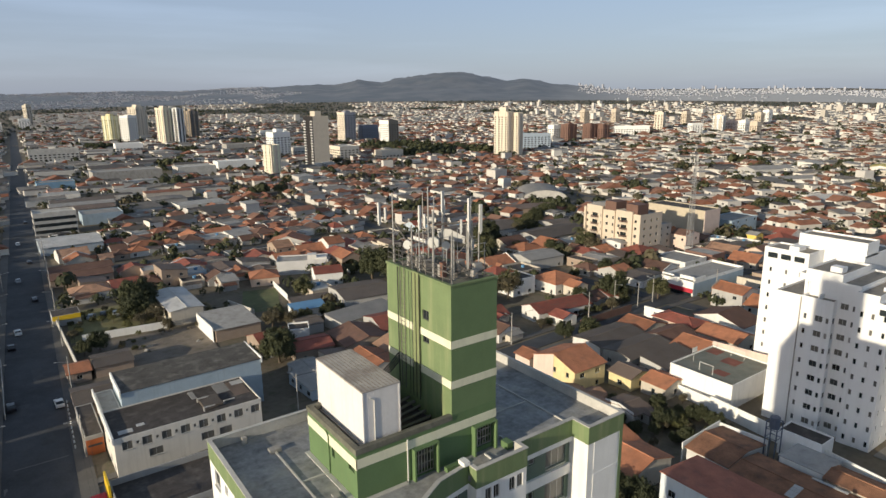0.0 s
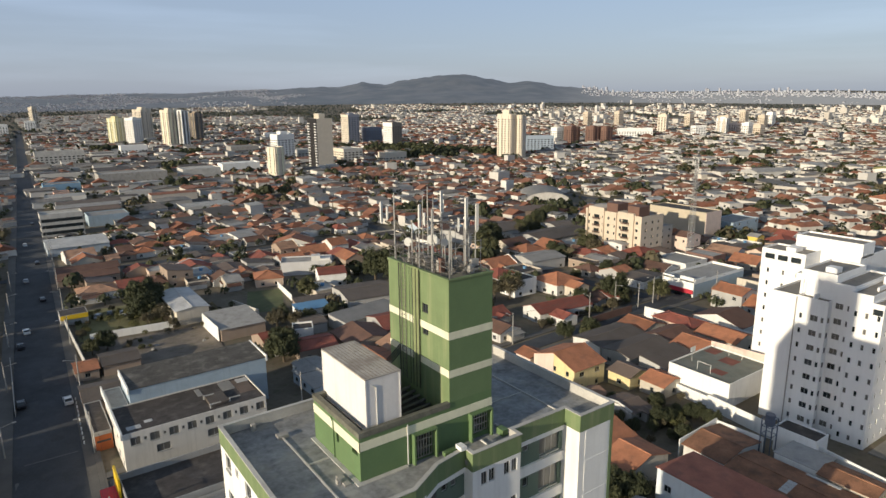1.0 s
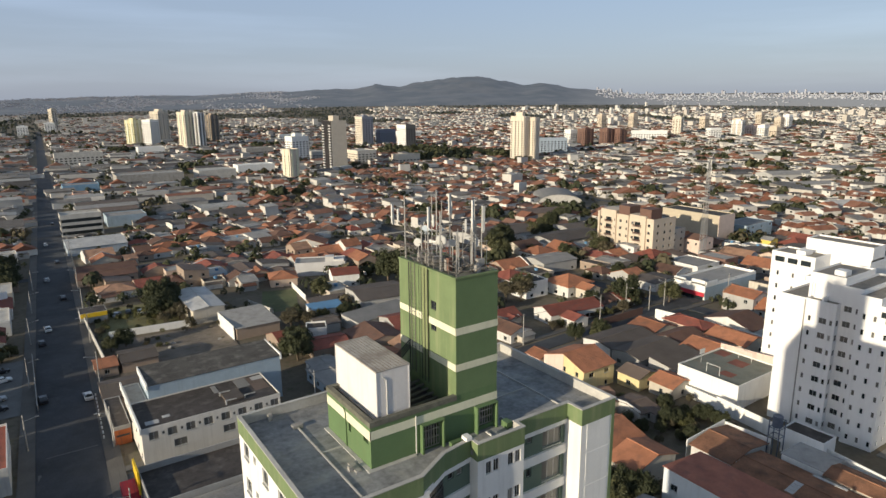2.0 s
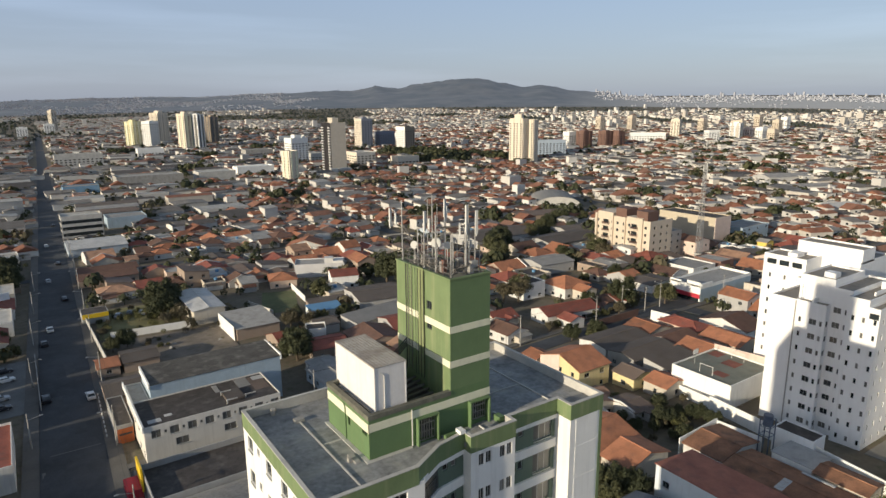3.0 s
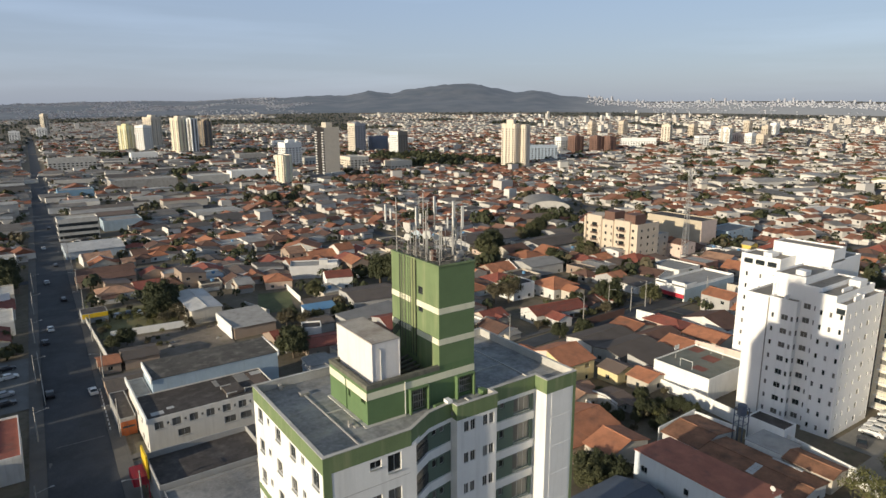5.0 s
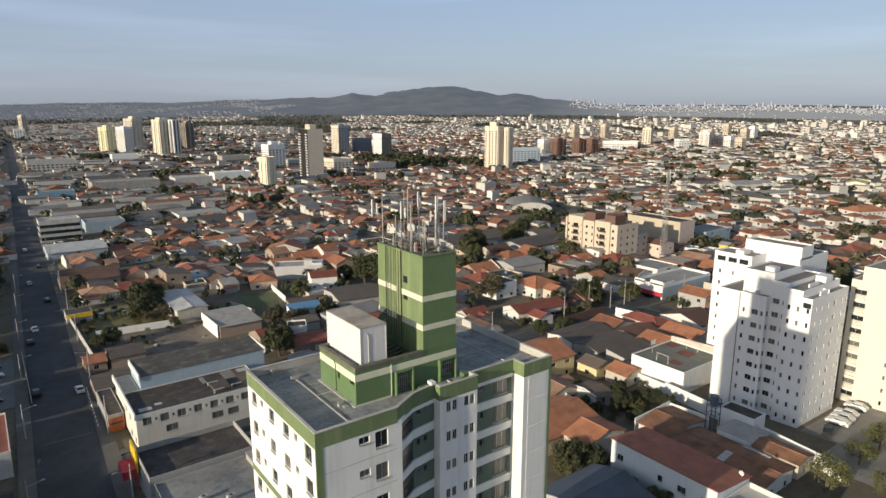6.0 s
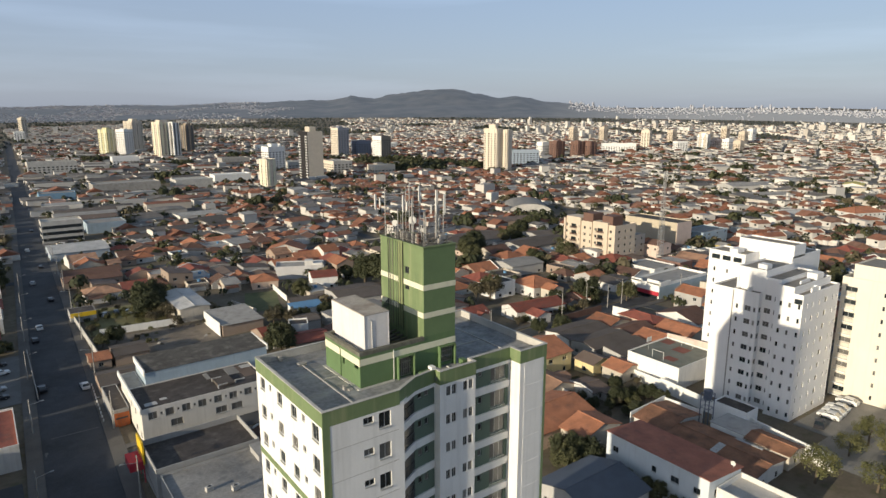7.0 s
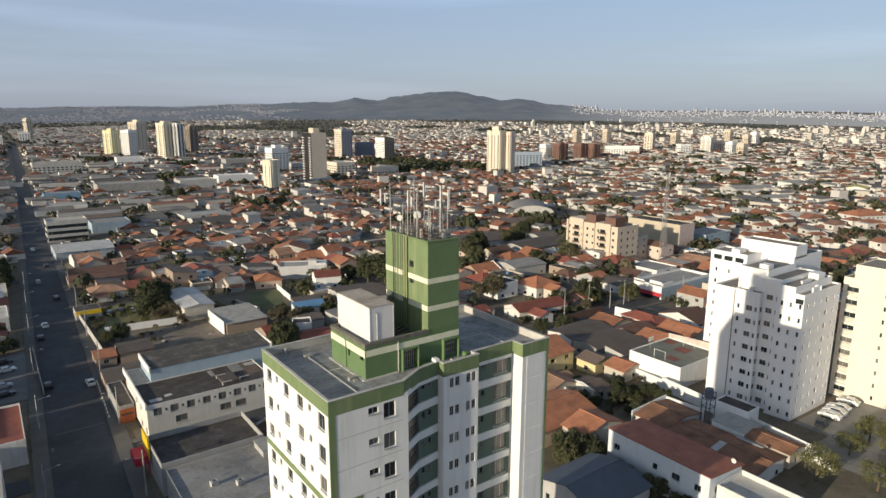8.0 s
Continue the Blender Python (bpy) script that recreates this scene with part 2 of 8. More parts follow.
TILE_SUNNY = surface("sunny_brown_tile", (0.25, 0.122, 0.07), 0.88, 0.55, 4, 0.3, ribs=7, rib_axis="X", stained=0.95, stain=(0.085, 0.055, 0.042))
HOUSE_WALL = [
    surface("house_wall_" + n, c, 0.85, 0.12, 7, 0.4, streak=0.35, stain=(0.3, 0.27, 0.23), objects=0.12)
    for n, c in (("white", (0.66, 0.64, 0.6)), ("cream", (0.52, 0.47, 0.39)), ("grey", (0.40, 0.39, 0.37)), ("peach", (0.56, 0.43, 0.34)), ("blue", (0.42, 0.48, 0.53)), ("raw", (0.34, 0.26, 0.2)), ("sand", (0.5, 0.44, 0.36)))
]
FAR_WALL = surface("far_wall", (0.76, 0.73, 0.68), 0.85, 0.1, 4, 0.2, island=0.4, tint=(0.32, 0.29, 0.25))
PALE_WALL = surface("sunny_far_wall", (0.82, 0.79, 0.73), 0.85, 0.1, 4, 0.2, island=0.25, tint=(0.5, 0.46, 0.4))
# distance haze is mixed into these two greyed, bluish base colours
HILL_WALL = surface("hazed_hillside_wall", (0.56, 0.58, 0.62), 0.9, 0.1, 4, 0.2, island=0.3, tint=(0.22, 0.22, 0.25))
HILL_ROOF = surface("hazed_hillside_roof", (0.2, 0.17, 0.17), 0.9, 0.1, 4, 0.2, island=0.4, tint=(0.12, 0.12, 0.13))
FAR_ROOF = [
    surface("far_roof_" + n, c, 0.88, 0.35, 3, 0.3, island=0.5, tint=t2, stained=0.5, stain=(0.09, 0.075, 0.062))
    for n, c, t2 in (("tile", (0.4, 0.16, 0.09), (0.125, 0.075, 0.055)), ("sheet", (0.33, 0.305, 0.275), (0.095, 0.085, 0.075)), ("white", (0.56, 0.54, 0.5), (0.24, 0.23, 0.215)), ("black", (0.15, 0.13, 0.115), (0.05, 0.045, 0.042)))
]
UPSTAND = surface("sooty_upstand", (0.15, 0.145, 0.115), 0.9, 0.4, 5, 0.9, stained=0.8, stain=(0.06, 0.06, 0.045))
BARK = surface("bark", (0.11, 0.085, 0.06), 0.95, 0.3, 8, 1, bump=0.6)


def leaves(name, a, b):
    m, t, p = tree_of(name)
    geo, ramp, oi = t.nodes.new("ShaderNodeNewGeometry"), t.nodes.new("ShaderNodeMix"), t.nodes.new("ShaderNodeObjectInfo")
    ramp.data_type = "RGBA"
    ramp.inputs[6].default_value, ramp.inputs[7].default_value = (*a, 1), (*b, 1)
    add = t.nodes.new("ShaderNodeMath")
    add.operation = "MULTIPLY_ADD"
    add.inputs[1].default_value = 0.5
    half = t.nodes.new("ShaderNodeMath")
    half.operation = "MULTIPLY"
    half.inputs[1].default_value = 0.5
    t.links.new(oi.outputs["Random"], half.inputs[0])
    t.links.new(geo.outputs["Random Per Island"], add.inputs[0]), t.links.new(half.outputs[0], add.inputs[2])
    t.links.new(add.outputs[0], ramp.inputs[0]), t.links.new(ramp.outputs[2], p.inputs["Base Color"])
    p.inputs["Roughness"].default_value, p.inputs["Specular IOR Level"].default_value = 0.7, 0.2
    return m


LEAF_DARK = leaves("dark_leaves", (0.034, 0.04, 0.021), (0.068, 0.073, 0.036))
LEAF = leaves("green_leaves", (0.052, 0.056, 0.027), (0.1, 0.099, 0.047))
LEAF_DRY = leaves("dry_leaves", (0.078, 0.068, 0.042), (0.125, 0.105, 0.062))

LEAF_OLIVE = leaves("olive_leaves", (0.085, 0.09, 0.035), (0.16, 0.15, 0.06))
TILE_RED = surface("faded_red_tile", (0.36, 0.135, 0.088), 0.88, 0.35, 5, 0.3, ribs=7, rib_axis="X", stained=0.5, stain=(0.14, 0.08, 0.065))
HILL, ht, hb = tree_of("hazy_hill_glow")
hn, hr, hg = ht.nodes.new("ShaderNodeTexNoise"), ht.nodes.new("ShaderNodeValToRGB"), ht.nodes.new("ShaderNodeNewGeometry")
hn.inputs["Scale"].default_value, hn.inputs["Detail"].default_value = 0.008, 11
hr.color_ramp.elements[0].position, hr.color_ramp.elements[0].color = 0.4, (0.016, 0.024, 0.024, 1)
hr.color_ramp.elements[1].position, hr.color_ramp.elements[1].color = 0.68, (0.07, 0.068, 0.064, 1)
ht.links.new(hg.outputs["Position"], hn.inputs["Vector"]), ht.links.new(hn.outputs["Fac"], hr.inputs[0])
# open, built-over land east of the wooded hills, with a paler haze glow
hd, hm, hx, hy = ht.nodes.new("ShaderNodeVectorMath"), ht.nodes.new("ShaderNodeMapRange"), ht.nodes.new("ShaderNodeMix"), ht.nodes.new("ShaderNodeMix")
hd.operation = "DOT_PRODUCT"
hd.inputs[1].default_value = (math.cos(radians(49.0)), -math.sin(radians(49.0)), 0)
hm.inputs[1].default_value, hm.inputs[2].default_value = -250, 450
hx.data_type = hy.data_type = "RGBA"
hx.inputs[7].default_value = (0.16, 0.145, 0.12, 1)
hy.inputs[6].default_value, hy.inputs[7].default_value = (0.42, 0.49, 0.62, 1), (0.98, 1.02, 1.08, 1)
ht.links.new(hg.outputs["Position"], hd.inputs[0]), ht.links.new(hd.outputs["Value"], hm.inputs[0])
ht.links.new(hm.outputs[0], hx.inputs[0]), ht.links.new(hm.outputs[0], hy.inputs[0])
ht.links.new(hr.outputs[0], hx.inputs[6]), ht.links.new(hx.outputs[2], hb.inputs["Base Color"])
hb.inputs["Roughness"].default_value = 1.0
# distance haze is put in as a faint glow of the slopes
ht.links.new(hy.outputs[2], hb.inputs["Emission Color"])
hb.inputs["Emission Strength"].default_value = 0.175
# ---- setting: ground, roads, hills ----
def spaced():
    near = list(np.arange(-300, 601, 7.5))
    far, step, x = [], 9.0, 601.0
    while x < 4850:
        x += step
        step = min(130, step * 1.12)
        far.append(x)
    low, step, x = [], 9.0, -300.0
    while x > -4800:
        x -= step
        step = min(400, step * 1.2)
        low.append(x)
    return low[::-1] + near + far


axis = spaced()
ground_mesh = Mesh()
ground_mesh.v = [(x, y, ground_z(x, y)) for y in axis for x in axis]
n = len(axis)
ground_mesh.f = [(j * n + i, j * n + i + 1, (j + 1) * n + i + 1, (j + 1) * n + i) for j in range(n - 1) for i in range(n - 1)]
ground_mesh.m = [0] * len(ground_mesh.f)
tagged(part("ground", ground_mesh, EARTH), "dry earth and patchy grass of the town", "ground", kind="structure")


def strip(mesh, line, half, lift, step=6.0, drop=0.6, side=0.0):
    """A road or pavement laid along a line of (x, y), following the ground."""
    pts = []
    for (xa, ya), (xb, yb) in zip(line, line[1:]):
        k = max(1, int(math.hypot(xb - xa, yb - ya) / step))
        pts += [(xa + (xb - xa) * i / k, ya + (yb - ya) * i / k) for i in range(k)]
    pts.append(line[-1])
    rows = []
    for i, (x, y) in enumerate(pts):
        a, b = pts[max(0, i - 1)], pts[min(len(pts) - 1, i + 1)]
        d = Vector((b[0] - a[0], b[1] - a[1])).normalized()
        nx, ny = -d.y, d.x
        x, y = x + nx * side, y + ny * side
        l, r = (x + nx * half, y + ny * half), (x - nx * half, y - ny * half)
        zl, zr = ground_z(*l) + lift, ground_z(*r) + lift
        rows.append([(*l, zl - drop), (*l, zl), (*r, zr), (*r, zr - drop)])
    for p, q in zip(rows, rows[1:]):
        for i in range(3):
            mesh.face([p[i], p[i + 1], q[i + 1], q[i]][::-1])


def avenue_x(y):
    return -25.0 + 0.0387 * y


AVENUE = [(avenue_x(-160), -160), (avenue_x(300), 300), (avenue_x(900), 900), (43, 1830)]
SIDE_STREETS = [
    [(-14, 82.5), (60, 83.5), (140, 86.5), (420, 92)],
    [(-10, 262), (420, 262)], [(0, 440), (520, 440)], [(10, 620), (700, 620)],
    [(150, -40), (150, 620)], [(330, -60), (330, 700)], [(520, -60), (520, 800)], [(40, -12), (60, -22), (180, -26)],
    [(-200, 82), (-31, 82)], [(-200, 262), (-22, 262)], [(700, 100), (760, 900)], [(420, 92), (564, 180), (856, 256), (1216, 400), (1977, 702)], [(1047, 413), (1560, 629)], [(960, 428), (1213, 544), (2300, 1041)],
]
road = Mesh()
strip(road, AVENUE, 5.7, 0.14)
tagged(part("road", road, ASPHALT), "dark worn asphalt avenue running out of town", "road", kind="structure")
for line in SIDE_STREETS:
    m = Mesh()
    strip(m, line, 2.9 if line[0][0] < 400 else 5.5, 0.12)
    tagged(part("road", m, ASPHALT if line[0][0] < 400 else PAVEMENT), "narrow worn street between houses", "road", kind="structure")
for side in (5.85, -5.85):
    m = Mesh()
    strip(m, [(avenue_x(-160), -160), (avenue_x(300), 300), (avenue_x(900), 900)], 0.14, 0.3, side=side)
    tagged(part("kerb", m, PAVEMENT), "grey raised kerb stones along the avenue", "kerb", kind="structure")
for side in (7.25, -7.25):
    m = Mesh()
    strip(m, [(avenue_x(-160), -160), (avenue_x(300), 300), (avenue_x(900), 900)], 1.25, 0.29, side=side)
    tagged(part("pavement", m, PAVEMENT), "stained concrete pavement with a raised kerb", "pavement", kind="structure")
for line in SIDE_STREETS[:1]:
    for side in (5.0, -5.0):
        m = Mesh()
        strip(m, line, 1.0, 0.27, side=side)
        tagged(part("pavement", m, PAVEMENT), "narrow concrete pavement along the side street", "pavement", kind="structure")
lanes = Mesh()
for k in range(10):
    for y0 in (92,):
        x = avenue_x(y0) - 5.2 + k * 1.1
        lanes.face([(x, y0, ground_z(x, y0) + 0.155), (x + 0.55, y0, ground_z(x, y0) + 0.155), (x + 0.55, y0 + 3, ground_z(x, y0 + 3) + 0.155), (x, y0 + 3, ground_z(x, y0 + 3) + 0.155)])
tagged(part("road_marking", lanes, ROAD_PAINT), "faded white crossing stripes", "road marking", kind="stuff")

# hills on the horizon: bearing in degrees from the first heading, and the crest's height
BEARING = [-50, -35.0, -31.5, -26.4, -21.7, -19.0, -15.2, -12.8, -11.3, -9.3, -7.3, -5.3, -3.3, -1.2, 0.1, 1.6, 3.9, 5.4, 7.4, 9.4, 11.9, 14.8, 17.7, 24.8, 30.8, 35.0, 50]
CREST = [113, 113, 117, 122, 116, 127, 130, 142, 145, 140, 170, 154, 183, 201, 216, 215, 186, 158, 172, 143, 122, 95, 89, 97, 97, 90, 90]


def hill_z(x, y):
    """Height of the wooded hills, from 2950 m out."""
    r, a = math.hypot(x + 21, y + 28), math.degrees(math.atan2(x + 21, y + 28)) - 35.8
    u = (r - 2950) / 1750
    rise = math.sin(min(1, max(0, u) / 0.78) * math.pi / 2) ** 1.6 if u < 0.78 else math.cos((u - 0.78) / 0.22 * math.pi / 2)
    crest = float(np.interp(a, BEARING, CREST))
    bumpy = noise.fractal(Vector((x * 0.0026, y * 0.0026, 0)), 0.8, 2.1, 7)
    fine = noise.fractal(Vector((x * 0.009, y * 0.009, 4)), 0.7, 2.1, 5)
    low = min(ground_z(x, y), 86) + (2.0 if u > 0.08 else -8.0)
    return low + (crest - 88) * rise * (1 + 0.5 * bumpy * max(0.0, 1 - u * 1.25)) + (5.0 + 0.05 * (crest - 88)) * fine * rise


hills = Mesh()
cols, rows_n = 340, 34
for j in range(rows_n + 1):
    r = 2950 + 1750 * j / rows_n
    for i in range(cols + 1):
        b = radians(35.8 - 50 + 100 * i / cols)
        x, y = -21 + r * math.sin(b), -28 + r * math.cos(b)
        hills.v.append((x, y, hill_z(x, y)))
for j in range(rows_n):
    for i in range(cols):
        k = j * (cols + 1) + i
        hills.f.append((k, k + 1, k + cols + 2, k + cols + 1))
        hills.m.append(0)
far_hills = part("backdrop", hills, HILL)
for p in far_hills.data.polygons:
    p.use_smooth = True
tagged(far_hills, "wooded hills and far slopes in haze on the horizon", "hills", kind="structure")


# ---- walls with openings ----
def wall(mesh, p, u, width, z0, z1, holes, depth=0.16, slot=0, reveal=None):
    """A wall from p along u (outside is u x up), cut by holes (u0, u1, z0, z1), with reveals."""
    u = Vector(u).normalized()
    inn = -u.cross(Vector((0, 0, 1)))
    p = Vector(p)

    def at(a, z, d=0.0):
        q = p + u * a + inn * d
        return (q.x, q.y, z)

    us = sorted({0.0, width, *[h[0] for h in holes], *[h[1] for h in holes]})
    zs = sorted({z0, z1, *[h[2] for h in holes], *[h[3] for h in holes]})
    for zi, za in enumerate(zs[:-1]):
        zb, run = zs[zi + 1], None
        for ui, ua in enumerate(us[:-1]):
            ub = us[ui + 1]
            mid_u, mid_z = (ua + ub) / 2, (za + zb) / 2
            hole = any(h[0] < mid_u < h[1] and h[2] < mid_z < h[3] for h in holes)
            if not hole and run is None:
                run = ua
            if run is not None and (hole or ub == width):
                end = ua if hole else ub
                mesh.face([at(run, za), at(end, za), at(end, zb), at(run, zb)], slot)
                run = None
    rs = slot if reveal is None else reveal
    for a, b, c, d in holes:
        mesh.face([at(a, c), at(a, c, depth), at(b, c, depth), at(b, c)][::-1], rs)
        mesh.face([at(a, d), at(b, d), at(b, d, depth), at(a, d, depth)][::-1], rs)
        mesh.face([at(a, c), at(a, d), at(a, d, depth), at(a, c, depth)][::-1], rs)
        mesh.face([at(b, c), at(b, c, depth), at(b, d, depth), at(b, d)][::-1], rs)


WINDOW_CACHE = {}


def window(parent, p, u, a, b, c, d, depth=0.12, glass_mat=None, bars=1, sill=True, frame_mat=None, name="window"):
    """A window in the hole (a, b, c, d) of a wall: frame with mullions, a pane and a sill."""
    glass_mat, frame_mat = glass_mat or GLASS, frame_mat or FRAME
    w, h = round(b - a, 3), round(d - c, 3)
    key = (w, h, bars, sill, glass_mat.name, frame_mat.name)
    if key not in WINDOW_CACHE:
        m, t = Mesh(), 0.06
        us = [0, t] + [w * (i + 1) / (bars + 1) + e for i in range(bars) for e in (-0.03, 0.03)] + [w - t, w]
        zs, nu = [0, t, h - t, h], 4 + 2 * bars
        m.v = [(a, -0.03, zz) for zz in zs for a in us]
        for r in range(3):
            for q in range(nu - 1):
                if not (r == 1 and q % 2 == 1):
                    m.f.append((r * nu + q, r * nu + q + 1, (r + 1) * nu + q + 1, (r + 1) * nu + q))
        top_l, top_r, k = 3 * nu, 4 * nu - 1, len(m.v)
        m.v += [(0, 0.04, 0), (w, 0.04, 0), (w, 0.04, h), (0, 0.04, h)]
        m.f += [(0, top_l, k + 3, k), (nu - 1, k + 1, k + 2, top_r), (top_l, top_r, k + 2, k + 3), (0, k, k + 1, nu - 1)]
        if sill:
            k = len(m.v)
            m.v += [(0, -0.2, -0.01), (w, -0.2, -0.01), (w, -0.2, -0.08), (0, -0.2, -0.08), (0, -0.02, -0.08), (w, -0.02, -0.08)]
            m.f += [(0, k, k + 1, nu - 1), (k, k + 3, k + 2, k + 1), (k + 3, k + 4, k + 5, k + 2), (0, k + 4, k + 3, k), (nu - 1, k + 1, k + 2, k + 5)]
        m.m = [0] * len(m.f)
        g = Mesh()
        g.box(t * 0.5, w - t * 0.5, -0.006, 0.006, t * 0.5, h - t * 0.5)
        WINDOW_CACHE[key] = (m.data("window", frame_mat), g.data("pane", glass_mat))
    fm, gm = WINDOW_CACHE[key]
    u = Vector(u).normalized()
    inn = -u.cross(Vector((0, 0, 1)))
    q = Vector(p) + u * a + inn * depth
    rot = Matrix((u, inn, Vector((0, 0, 1)))).transposed().to_4x4()
    ob = part(name, fm, None, parent, at=Matrix.Translation((q.x, q.y, c)) @ rot)
    pane = part("pane", gm, None, ob)
    return ob


# ---- the green and white apartment building ----
block = thing("apartment_building", 0, 0, 0, 0, "green and white apartment building with a tall green roof tower", "building")
ROOF, TOP, STOREY = 39.95, 40.69, 2.79
XL, XR, YB, YF = -11.9, 12.75, 10.7, -3.4
wm, gm = Mesh(), Mesh()
levels = [ROOF - STOREY * (k + 1) for k in range(14)]


def opening(face_u, width, sill_h, head, skip=0):
    return [(face_u, face_u + width, z + sill_h, z + head) for z in levels[skip:]]


windows = []


def plan_wall(p, u, width, groups, mesh, z0=0.0, z1=ROOF - 0.4, **kw):
    """groups: (u0, width, sill, head, bars, glass)"""
    holes = []
    for u0, w, s, hd, bars, gl in groups:
        for k, z in enumerate(levels):
            if z + s > z0 + 0.3:
                holes.append((u0, u0 + w, z + s, min(z1 - 0.02, z + hd)))
                windows.append((p, u, u0, u0 + w, z + s, min(z1 - 0.02, z + hd), bars, GLASS_PALE if (k * 7 + int(u0 * 10)) % 3 == 0 else gl, kw.get("depth", 0.16) - 0.04))
    wall(mesh, p, u, width, z0, z1, holes, **kw)


# west face, seen obliquely in the sun
plan_wall((XL, YB, 0), (0, -1, 0), YB - YF, [
    (1.0, 1.1, 0.85, 2.0, 1, GLASS), (3.1, 0.55, 1.3, 1.95, 0, GLASS), (5.0, 1.1, 0.85, 2.0, 1, GLASS), (8.0, 1.15, 0.85, 2.0, 1, GLASS), (10.2, 0.6, 1.3, 1.95, 0, GLASS), (12.1, 1.25, 0.6, 2.0, 1, GLASS)], wm)
# south face, from the corner to the balconies
plan_wall((XL, YF, 0), (1, 0, 0), 7.0, [(3.55, 0.95, 1.35, 1.95, 1, GLASS), (5.0, 1.15, 0.6, 2.0, 1, GLASS)], wm)
# plain east and north faces
plan_wall((XR, -3.05, 0), (0, 1, 0), YB + 3.05, [(2.5, 1.2, 0.85, 2.0, 1, GLASS), (6.5, 1.2, 0.85, 2.0, 1, GLASS), (10.0, 1.2, 0.85, 2.0, 1, GLASS)], wm)
plan_wall((XR, YB, 0), (-1, 0, 0), XR - XL, [(3.0, 1.2, 0.85, 2.0, 1, GLASS), (8.0, 1.2, 0.85, 2.0, 1, GLASS), (13.0, 1.2, 0.85, 2.0, 1, GLASS), (18.5, 1.2, 0.85, 2.0, 1, GLASS)], wm)
part("wall", wm, WHITE_WALL, block, "white rendered wall with rain streaks")
wm = Mesh()
# stair strip, column and its returns
plan_wall((0.05, -2.4, 0), (1, 0, 0), 4.1, [(0.7, 0.5, 0.95, 1.9, 1, GLASS), (1.35, 0.5, 0.95, 1.9, 1, GLASS), (2.65, 0.5, 0.95, 1.9, 1, GLASS), (3.3, 0.5, 0.95, 1.9, 1, GLASS)], wm)
wall(wm, (0.05, -1.2, 0), (0, -1, 0), 1.2, 0, ROOF - 0.4, [])
wall(wm, (4.15, -2.4, 0), (0, 1, 0), 1.4, 0, ROOF - 0.4, [])
part("wall", wm, WHITE_WALL, block, "white stair strip with paired windows")
wm = Mesh()
wall(wm, (9.2, -1.0, 0), (0, -1, 0), 2.05, 0, ROOF - 0.4, [])
wall(wm, (9.2, -3.05, 0), (1, 0, 0), XR - 9.2, 0, ROOF - 0.4, [])
# pier beside the balconies
part("wall", wm, WHITE_WALL, block, "white column of plain render")
part("pier", Mesh().box(-4.9, -4.45, -3.4, -2.6, 0, ROOF - 0.4), WHITE_WALL, block, "white pier beside the balconies")

# recessed grey-green walls behind the white floor bands
plan_wall((4.15, -1.37, 0), (1, 0, 0), 5.05, [(0.5, 0.5, 1.2, 1.9, 0, GLASS), (1.2, 0.5, 1.2, 1.9, 0, GLASS), (2.75, 1.9, 0.35, 2.1, 2, GLASS_PALE)], gm)
part("wall", gm, GREEN_GREY, block, "grey-green painted recessed wall")
gm = Mesh()
d1 = Vector((2.45, 0.45, 0)).length
plan_wall((-2.4, -1.85, 0), (2.45, 0.35, 0), d1, [(0.45, 0.5, 1.2, 1.85, 0, GLASS), (1.25, 0.5, 1.2, 1.85, 0, GLASS)], gm)
part("wall", gm, GREEN_GREY, block, "grey-green painted recessed wall")
for k, z in enumerate([ROOF] + levels):
    za, zb = z - 0.62, z + 0.12
    if k == 0:
        za, zb = ROOF - 0.95, ROOF - 0.41
    for ring in ([(4.152, -1.57), (9.198, -1.57), (9.198, -1.0), (4.152, -1.0)], [(-2.4, -2.04), (0.048, -1.62), (0.048, -1.2), (-2.4, -1.5)], [(-4.45, -3.2), (-2.402, -2.04), (-2.402, -1.7), (-4.45, -2.86)]):
        part("floor_band", Mesh().prism(ring, za, zb), WHITE_WALL, block, "white floor band across the recess")
# dark open balconies between the pier and the recess
bal = Mesh()
bal.face([(-4.45, -0.6, 0), (-2.4, -0.6, 0), (-2.4, -0.6, ROOF - 0.4), (-4.45, -0.6, ROOF - 0.4)])
bal.face([(-4.45, -2.7, 0), (-4.45, -0.6, 0), (-4.45, -0.6, ROOF - 0.4), (-4.45, -2.7, ROOF - 0.4)])
bal.face([(-2.4, -0.6, 0), (-2.4, -1.85, 0), (-2.4, -1.85, ROOF - 0.4), (-2.4, -0.6, ROOF - 0.4)])
part("wall", bal, GREEN_GREY, block, "shaded grey-green balcony wall")
